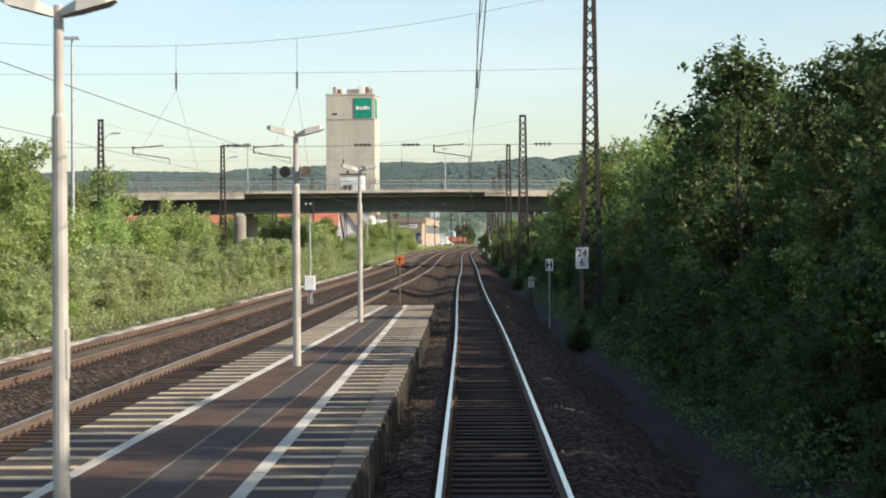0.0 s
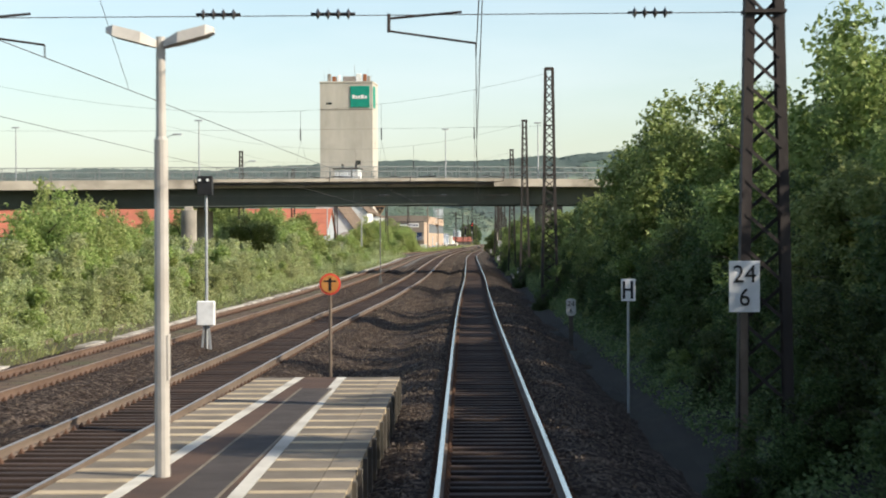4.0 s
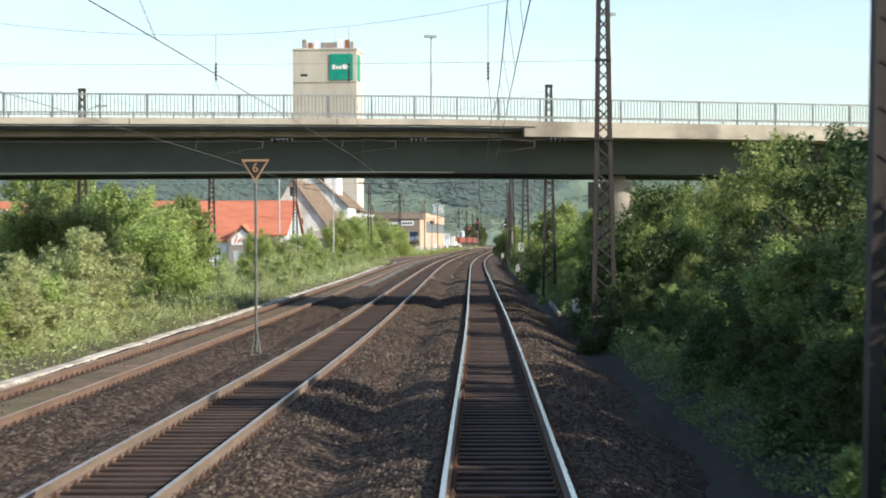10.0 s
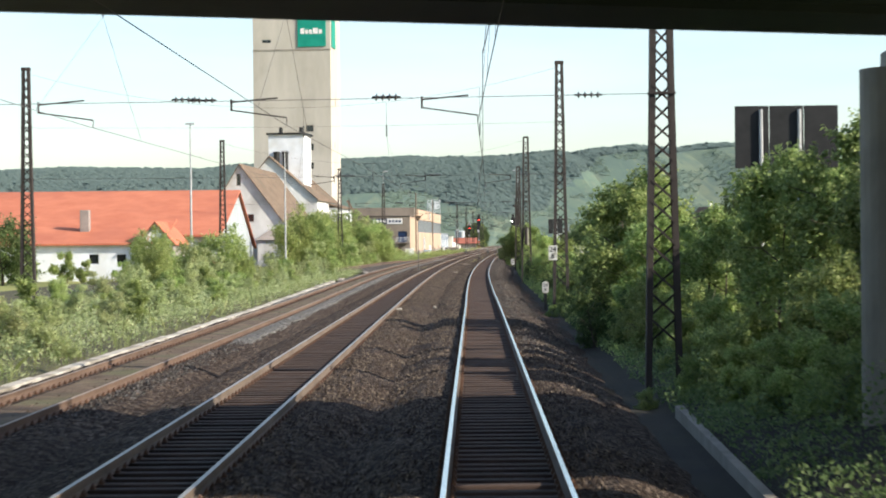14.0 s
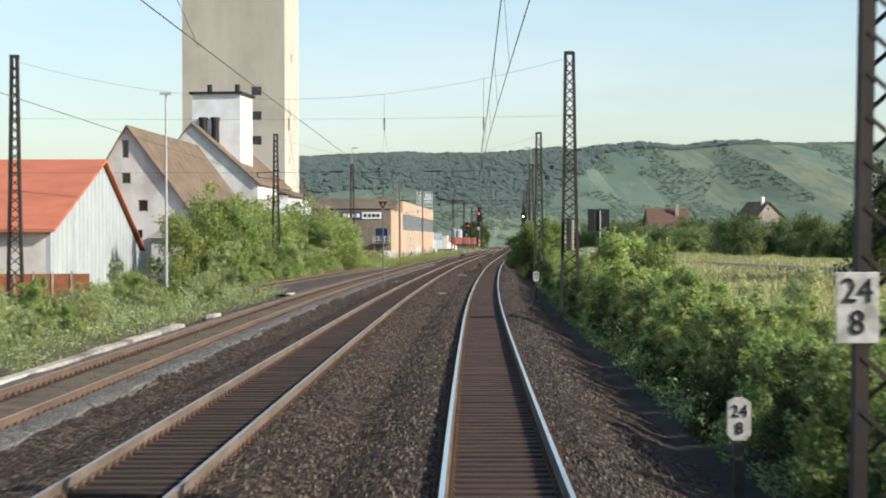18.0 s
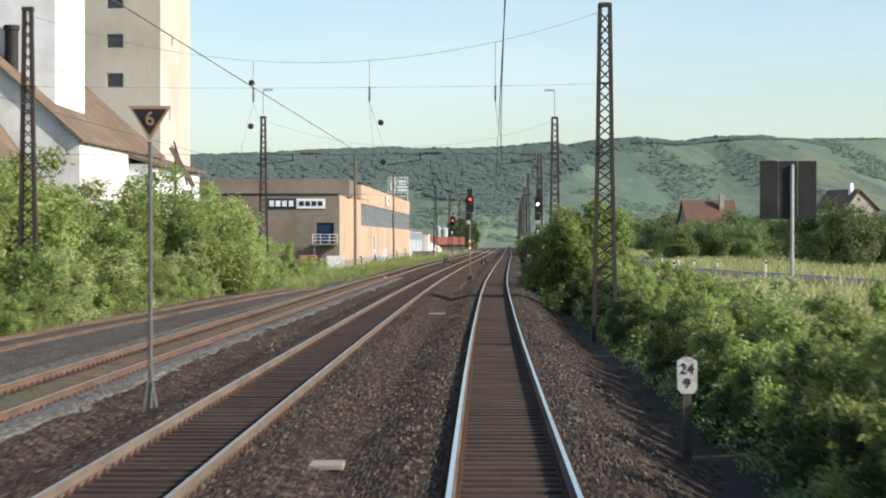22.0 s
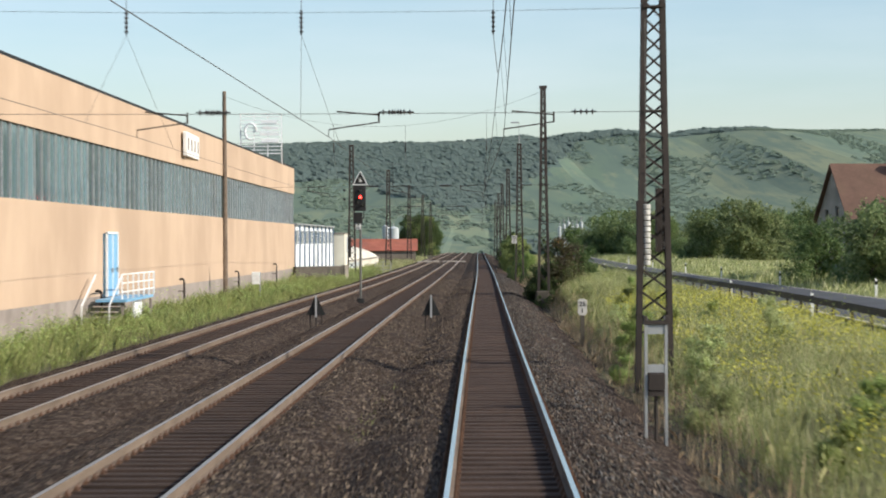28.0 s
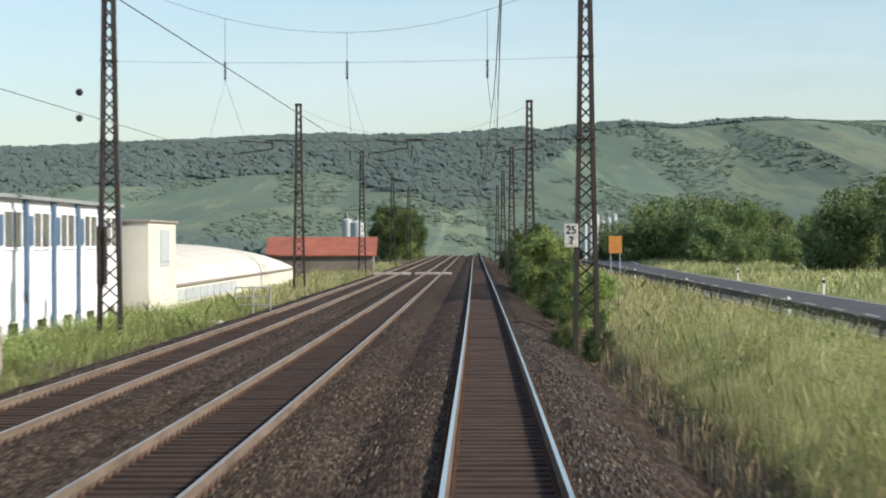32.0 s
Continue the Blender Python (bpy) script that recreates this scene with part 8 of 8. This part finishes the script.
for x, y, s in ((-45, 391, 1.1), (-42, 388, 1.2), (-39, 392, 1.0), (-36, 389, 1.15), (-33, 391, 1.0), (-30.5, 387, 0.8), (-27, 386, 0.7), (-13.5, 571, 0.75), (-10.6, 573, 1.1)):
    put(SHRUB_A, x, y, s, 1.1, Lg)
row([TREE_A, TREE_B], -10, -3.5, 1026, 1090, 5, 1.1, line_3, "trees by the far tracks")
# field trees on the far side of the road
T = "trees beyond the road"
for x, y, s in ((-8.8, 498, 1.05), (-9.4, 503, 1.1), (-7.9, 507, 0.85), (-10.6, 545, 0.8)):
    put(TREE_L, x, y, s, group=Lg)
row([SHRUB_A, SHRUB_B], 4.2, 8.5, 540, 662, 6.0, 0.42, group=R)
row([TREE_FAR, TREE_FAR_2, TREE_FAR_2], 25, 40, 925, 1050, 5, 0.95, group=T)
row([TREE_FAR, TREE_FAR_2, TREE_FAR], 44, 78, 850, 1050, 4, 0.95, group=T)
row([TREE_FAR, TREE_FAR_2], 75, 150, 560, 1060, 8, 0.9, group=T)
row([TREE_FAR], -70, -34, 240, 400, 18, 0.8, group="trees behind the hall")
for x, y, s in ((33, 420, 1.3), (36.5, 430, 1.2), (38, 700, 0.55), (52, 700, 0.8), (47, 704, 0.62), (50, 712, 0.8), (66, 655, 0.6), (53, 640, 0.5), (57.5, 643, 0.42), (51, 655, 0.75), (61.5, 645, 0.5), (58, 560, 0.9), (62, 590, 0.8)):
    put(TREE_FAR, x, y, s, group=T)
row([TREE_FAR_2, TREE_FAR, TREE_FAR_2], 36, 54, 588, 652, 2.6, 0.72, group=T)
for x, y, s in ((38.2, 683, 0.82), (43.5, 686, 0.9), (47.8, 683, 0.9), (41, 690, 0.8), (46, 692, 0.85), (50.5, 694, 0.9), (47, 966, 1.2), (51, 972, 1.3), (55, 962, 1.25), (59, 970, 1.2), (44, 985, 0.9), (53, 858, 1.15), (57, 852, 1.2), (61, 862, 1.2), (50, 905, 0.6), (54, 900, 0.55), (44, 700, 0.5), (42, 698, 0.4), (50, 622, 0.7), (56, 628, 0.75), (61, 618, 0.7)):
    put(TREE_FAR_2, x, y, s, group=T)
row([BUSH_DARK], 4.5, 5.1, 30, 66, 1.9, 0.34, group=R)
# dark-leaved trees here paint the shaded side of the tree wall
for p, x, y, k in ((TREE_B, 6.7, 45.5, 0.86), (TREE_B, 8.7, 64, 0.72), (TREE_B, 9.4, 71, 0.8), (TREE_B, 8.0, 40, 0.74), (TREE_A, 8.4, 50, 0.74), (BUSH_DARK, 7.5, 209.5, 0.76), (BUSH_DARK, 8.4, 206.5, 0.85), (SHRUB_C, 6.9, 206, 0.8)):
    put(p, x, y, k, group=R)
for p, x, y, k in ((BUSH_DULL, 10.9, 520.5, 0.74), (BUSH_DULL, 11.9, 519.0, 0.62), (BUSH_DULL, 10.4, 523.5, 0.55), (BUSH_DARK, 12.4, 515.5, 0.66)):
    put(p, x, y, k, group=R)
for x, y, k in ((17.5, 737.6, 0.26), (18.7, 738.2, 0.3), (18.3, 734.9, 0.16)):
    put(BUSH_DARK, x, y, k, group=R)
row([BUSH_MID, BUSH_DARK], 3.4, 4.2, 748, 780, 5.0, 0.5, group=R)
put(TREE_L, -10.2, 511, 1.12, group=Lg)
put(TREE_L, -9.9, 541, 0.72, group=Lg)
row([SHRUB_C, BUSH_DARK, SHRUB_C], 4.5, 5.2, 84, 214, 3.0, 0.3, group=R)
for x, y in RIGHT_MASTS[:5]:
    for dx, dy, k in ((-0.5, -1.3, 0.27), (0.45, -1.2, 0.36), (1.2, -0.4, 0.46)):
        put(BUSH_DARK if y < 240 else SHRUB_C, x + dx, y + dy, k, group=R)
for p in (SHRUB_A, SHRUB_B, SHRUB_C, BUSH_DARK, BUSH_MID, TREE_A, TREE_B, TREE_L, TREE_FAR, TREE_FAR_2, BUSH_DULL):
    for o in [*p.children_recursive, p]:
        bpy.data.objects.remove(o)


def blades(name, count, area, height, width, mat, label, seed, lean=0.35, top=None, category="grass"):
    """Grass or stalks: each a bent blade of two quads' height with a pointed tip."""
    rng = np.random.default_rng(seed)
    x, y, k = area(rng, count)
    off = ~((y > 425) & (x - line_1(y) > road_u(y) - 1.7) & (x - line_1(y) < road_u(y) + 7.3))
    x, y, k = x[off], y[off], k[off]
    count = len(x)
    z = ground_zs(x, y)
    h = height * (0.5 + 0.9 * rng.random(count)) * k
    a = rng.uniform(0, 6.283, count)
    w = width * (0.6 + 0.8 * rng.random(count))
    dx, dy = np.cos(a) * w / 2, np.sin(a) * w / 2
    bx_, by_ = rng.normal(size=count) * h * lean, rng.normal(size=count) * h * lean
    base = np.stack([x, y, z - 0.05], 1)
    side = np.stack([dx, dy, np.zeros(count)], 1)
    mid = base + np.stack([bx_ * 0.35, by_ * 0.35, h * 0.6], 1)
    tip = base + np.stack([bx_, by_, h], 1)
    v = np.stack([base - side, base + side, mid + side * 0.7, tip, mid - side * 0.7], 1)
    return tagged(new(name, quad_mesh(name, v, mat, 5)), label, category, kind="stuff")


def strip(base, u0, u1, y0, y1, patch=0.0):
    def area(rng, n):
        y = rng.uniform(y0, y1, n)
        x = base(y) + rng.uniform(u0, u1, n)
        k = np.ones(n)
        if patch:
            k = np.array([0.35 + 1.3 * max(0.0, 0.5 + noise.noise((a / patch, b / patch, 2))) for a, b in zip(x, y)])
        return x, y, k
    return area


def leafy(name, count, area, height, leaf, mat, label, seed):
    """Low leafy weeds: many small leaves between the ground and an uneven height."""
    rng = np.random.default_rng(seed)
    x, y, k = area(rng, count)
    z = ground_zs(x, y)
    p = np.stack([x, y, z + height * k ** 2 * (rng.random(count) ** 0.6)], 1)
    n = rng.normal(size=(count, 3)) * 0.7 + np.array([0, -0.2, 0.8])
    n /= np.linalg.norm(n, axis=1)[:, None]
    a = np.cross(n, rng.normal(size=(count, 3)))
    a /= np.linalg.norm(a, axis=1)[:, None]
    b = np.cross(n, a)
    s = leaf * (0.5 + rng.random(count))[:, None]
    return tagged(new(name, quad_mesh(name, np.stack([p - a * s, p - b * s * 0.5, p + a * s, p + b * s * 0.5], 1), mat)), label, "weeds", kind="stuff")


blades("verge_grass", 190000, strip(line_1, 4.1, 13.0, 532, 655, 2.5), 0.44, 0.0085, GRASS, "tall yellow-green verge grass by the road", 31, 0.22)
blades("verge_grass_near_bush", 210000, strip(line_1, 4.1, 12.5, 655, 735, 2.5), 0.46, 0.007, GRASS, "verge grass beside the dark bushes", 47, 0.2)
blades("verge_grass_far", 30000, strip(line_1, 4.2, 14.0, 735, 900, 3), 0.5, 0.03, GRASS, "verge grass further along", 32)
leafy("verge_herbs", 110000, strip(line_1, 3.9, 10.0, 534, 740, 2.2), 0.55, 0.03, WEED, "green herbs among the verge grass", 41)
blades("dry_stalks", 6500, strip(line_1, 3.2, 4.5, 535, 770, 1.2), 0.55, 0.009, STRAW, "dry straw-coloured stalks at the ballast edge", 33, 0.1)
blades("dry_grass", 26000, strip(line_1, 3.0, 4.7, 535, 770, 0.9), 0.17, 0.008, STRAW, "short dry grass on the bare earth at the ballast edge", 52, 0.8)
leafy("edge_herbs", 22000, strip(line_1, 3.5, 4.9, 535, 770, 1.3), 0.22, 0.028, WEED, "low herbs at the edge of the verge", 53)
blades("far_verge_grass", 26000, strip(line_3, -8.0, -2.3, 770, 960, 2.5), 0.4, 0.03, GRASS, "dry yellow-green grass along the far siding", 54)
blades("hedge_grass", 42000, strip(line_1, 5.2, 9.5, 262, 535, 2), 0.75, 0.016, GRASS, "tall grass and weeds between the bushes", 34)
blades("meadow_grass", 40000, strip(line_1, 9, 40, 300, 620, 6), 0.5, 0.05, GRASS, "pale meadow grass", 35)
blades("siding_weeds", 60000, strip(line_3, -15, -2.3, 50, 410, 2.2), 0.42, 0.016, WEED, "weeds and grass beside the siding", 36)
leafy("siding_herbs", 170000, strip(line_3, -14, -2.4, 52, 410, 1.8), 0.42, 0.04, LEAF_GREY, "pale leafy weeds beside the siding", 42)
blades("factory_grass", 90000, strip(line_3, -7.5, -2.3, 508, 770, 2.5), 0.45, 0.016, WEED, "green grass between siding and factory", 37)
leafy("factory_herbs", 80000, strip(line_3, -7.0, -2.5, 508, 770, 2.0), 0.36, 0.036, LEAF_LIGHT, "low green herbs before the factory", 43)
blades("siding_tufts", 9000, strip(line_3, -2.7, 1.6, 50, 110, 1.6), 0.22, 0.014, WEED, "tufts of grass along the old siding", 48)
blades("branch_weeds", 16000, strip(line_3, -8.2, -5.9, 404, 515, 1.5), 0.4, 0.018, WEED, "weeds along the branch rails", 46)
leafy("yard_herbs", 60000, strip(line_3, -13, -4.6, 498, 578, 2.0), 0.5, 0.045, LEAF_LIGHT, "bright green herbs at the edge of the yard", 49)
blades("yard_grass", 22000, strip(line_3, -26, -12, 390, 580, 3), 0.55, 0.04, WEED, "weeds in the yard", 38)
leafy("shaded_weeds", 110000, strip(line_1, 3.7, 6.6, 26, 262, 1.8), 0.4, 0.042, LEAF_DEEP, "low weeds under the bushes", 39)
leafy("ditch_weeds", 80000, strip(line_1, 3.8, 5.8, 262, 535, 1.8), 0.4, 0.04, LEAF_MID, "low weeds along the ditch", 44)
blades("far_bank_grass", 30000, strip(line_1, 20.5, 34, 560, 1000, 4), 0.45, 0.07, GRASS, "grass bank beyond the road", 40)
for y0, y1, u0, u1, n in ((508, 540, -2.9, -2.2, 1500), (560, 566, -2.7, -2.2, 500), (581, 595, -3.2, -2.3, 800), (440, 470, -7.2, -6.6, 700), (500, 530, -7.2, -6.5, 900)):
    blades("track_grass", n, strip(line_1, u0, u1, y0, y1, 1.0), 0.22, 0.014, WEED, "tuft of grass between the tracks", 45 + n)


def flowers(name, count, area, lo, hi, size, mat, label, seed):
    rng = np.random.default_rng(seed)
    x, y, k = area(rng, count)
    keep = k > 0.95
    x, y = x[keep], y[keep]
    n = len(x)
    z = ground_zs(x, y) + rng.uniform(lo, hi, n)
    p = np.stack([x, y, z], 1)
    d = rng.normal(size=(n, 3))
    d /= np.linalg.norm(d, axis=1)[:, None]
    a = np.cross(d, rng.normal(size=(n, 3)))
    a /= np.linalg.norm(a, axis=1)[:, None]
    b = np.cross(d, a)
    s = size * rng.uniform(0.6, 1.4, n)[:, None]
    return tagged(new(name, quad_mesh(name, np.stack([p - a * s, p - b * s, p + a * s, p + b * s], 1), mat)), label, "flowers", kind="stuff")


flowers("yellow_blossom", 40000, strip(line_1, 4.8, 10.5, 534, 640, 3.0), 0.4, 0.95, 0.021, FLOWER, "yellow blossom over the verge", 51)


def hill_woods(name, count, region, size, mat, label, seed, tall=0.45):
    """Crowns on the far hills, each a jagged lump of a few leaves' clusters."""
    rng = np.random.default_rng(seed)
    x, y = region(rng, count)
    z = np.array([ground_z(a, b) for a, b in zip(x, y)])
    per = 12
    d = rng.normal(size=(count, per, 3))
    d[:, :, 2] = np.abs(d[:, :, 2])
    d /= np.linalg.norm(d, axis=2)[:, :, None]
    s = size * rng.uniform(0.6, 1.4, count)[:, None, None]
    c = np.stack([x, y, z], 1)[:, None, :] + d * s * np.array([0.7, 0.7, tall])
    n = d * 0.22 + rng.normal(size=d.shape) * 0.14 + np.array([0.55, -0.4, 0.7])
    n /= np.linalg.norm(n, axis=2)[:, :, None]
    a = np.cross(n, rng.normal(size=d.shape))
    a /= np.linalg.norm(a, axis=2)[:, :, None]
    b = np.cross(n, a)
    r = s * 0.48
    v = np.stack([c - a * r, c - b * r, c + a * r, c + b * r], 2).reshape(-1, 4, 3)
    return tagged(new(name, quad_mesh(name, v, mat)), label, "woods", kind="stuff")


def slope_region(y0, y1, test):
    def region(rng, n):
        xs, ys = [], []
        while len(xs) < n:
            x, y = rng.uniform(-620, 640), rng.uniform(y0, y1)
            if test(x, y):
                xs.append(x)
                ys.append(y)
        return np.array(xs), np.array(ys)
    return region


scrub = lambda x, y: slope_woods(x, y) < 0.05 and noise.noise((x / 46, y / 330, 6)) + 0.6 * noise.noise((x / 17, y / 120, 8)) > 0.05
clear_of_line = lambda x, y: abs(x - line_1(y) + 3) > 13
hill_woods("ridge_woods", 5200, slope_region(2240, 2310, lambda x, y: x < 272 or noise.noise((x / 25, 0, 1)) > 0.35), 4.0, HAZED_WOODS, "dark woods along the ridge", 61, 0.7)
hill_woods("upper_woods", 21000, slope_region(1200, 2290, lambda x, y: slope_woods(x, y) > 0), 3.0, HAZED_WOODS, "woods on the upper slope", 62, 0.45)
hill_woods("slope_shrubs", 15000, slope_region(1090, 2250, scrub), 1.6, HAZED_SHRUBS, "shrubs and hedges on the hillside", 63, 0.35)
hill_woods("foot_woods", 2200, slope_region(1040, 1200, lambda x, y: abs(x) < 330 and clear_of_line(x, y)), 4.2, HAZED_WOODS, "trees at the foot of the hill", 64)
hill_woods("left_woods", 2600, lambda r, n: (r.uniform(-420, -80, n), r.uniform(820, 1050, n)), 5.0, HAZED_WOODS, "woods behind the town", 65)
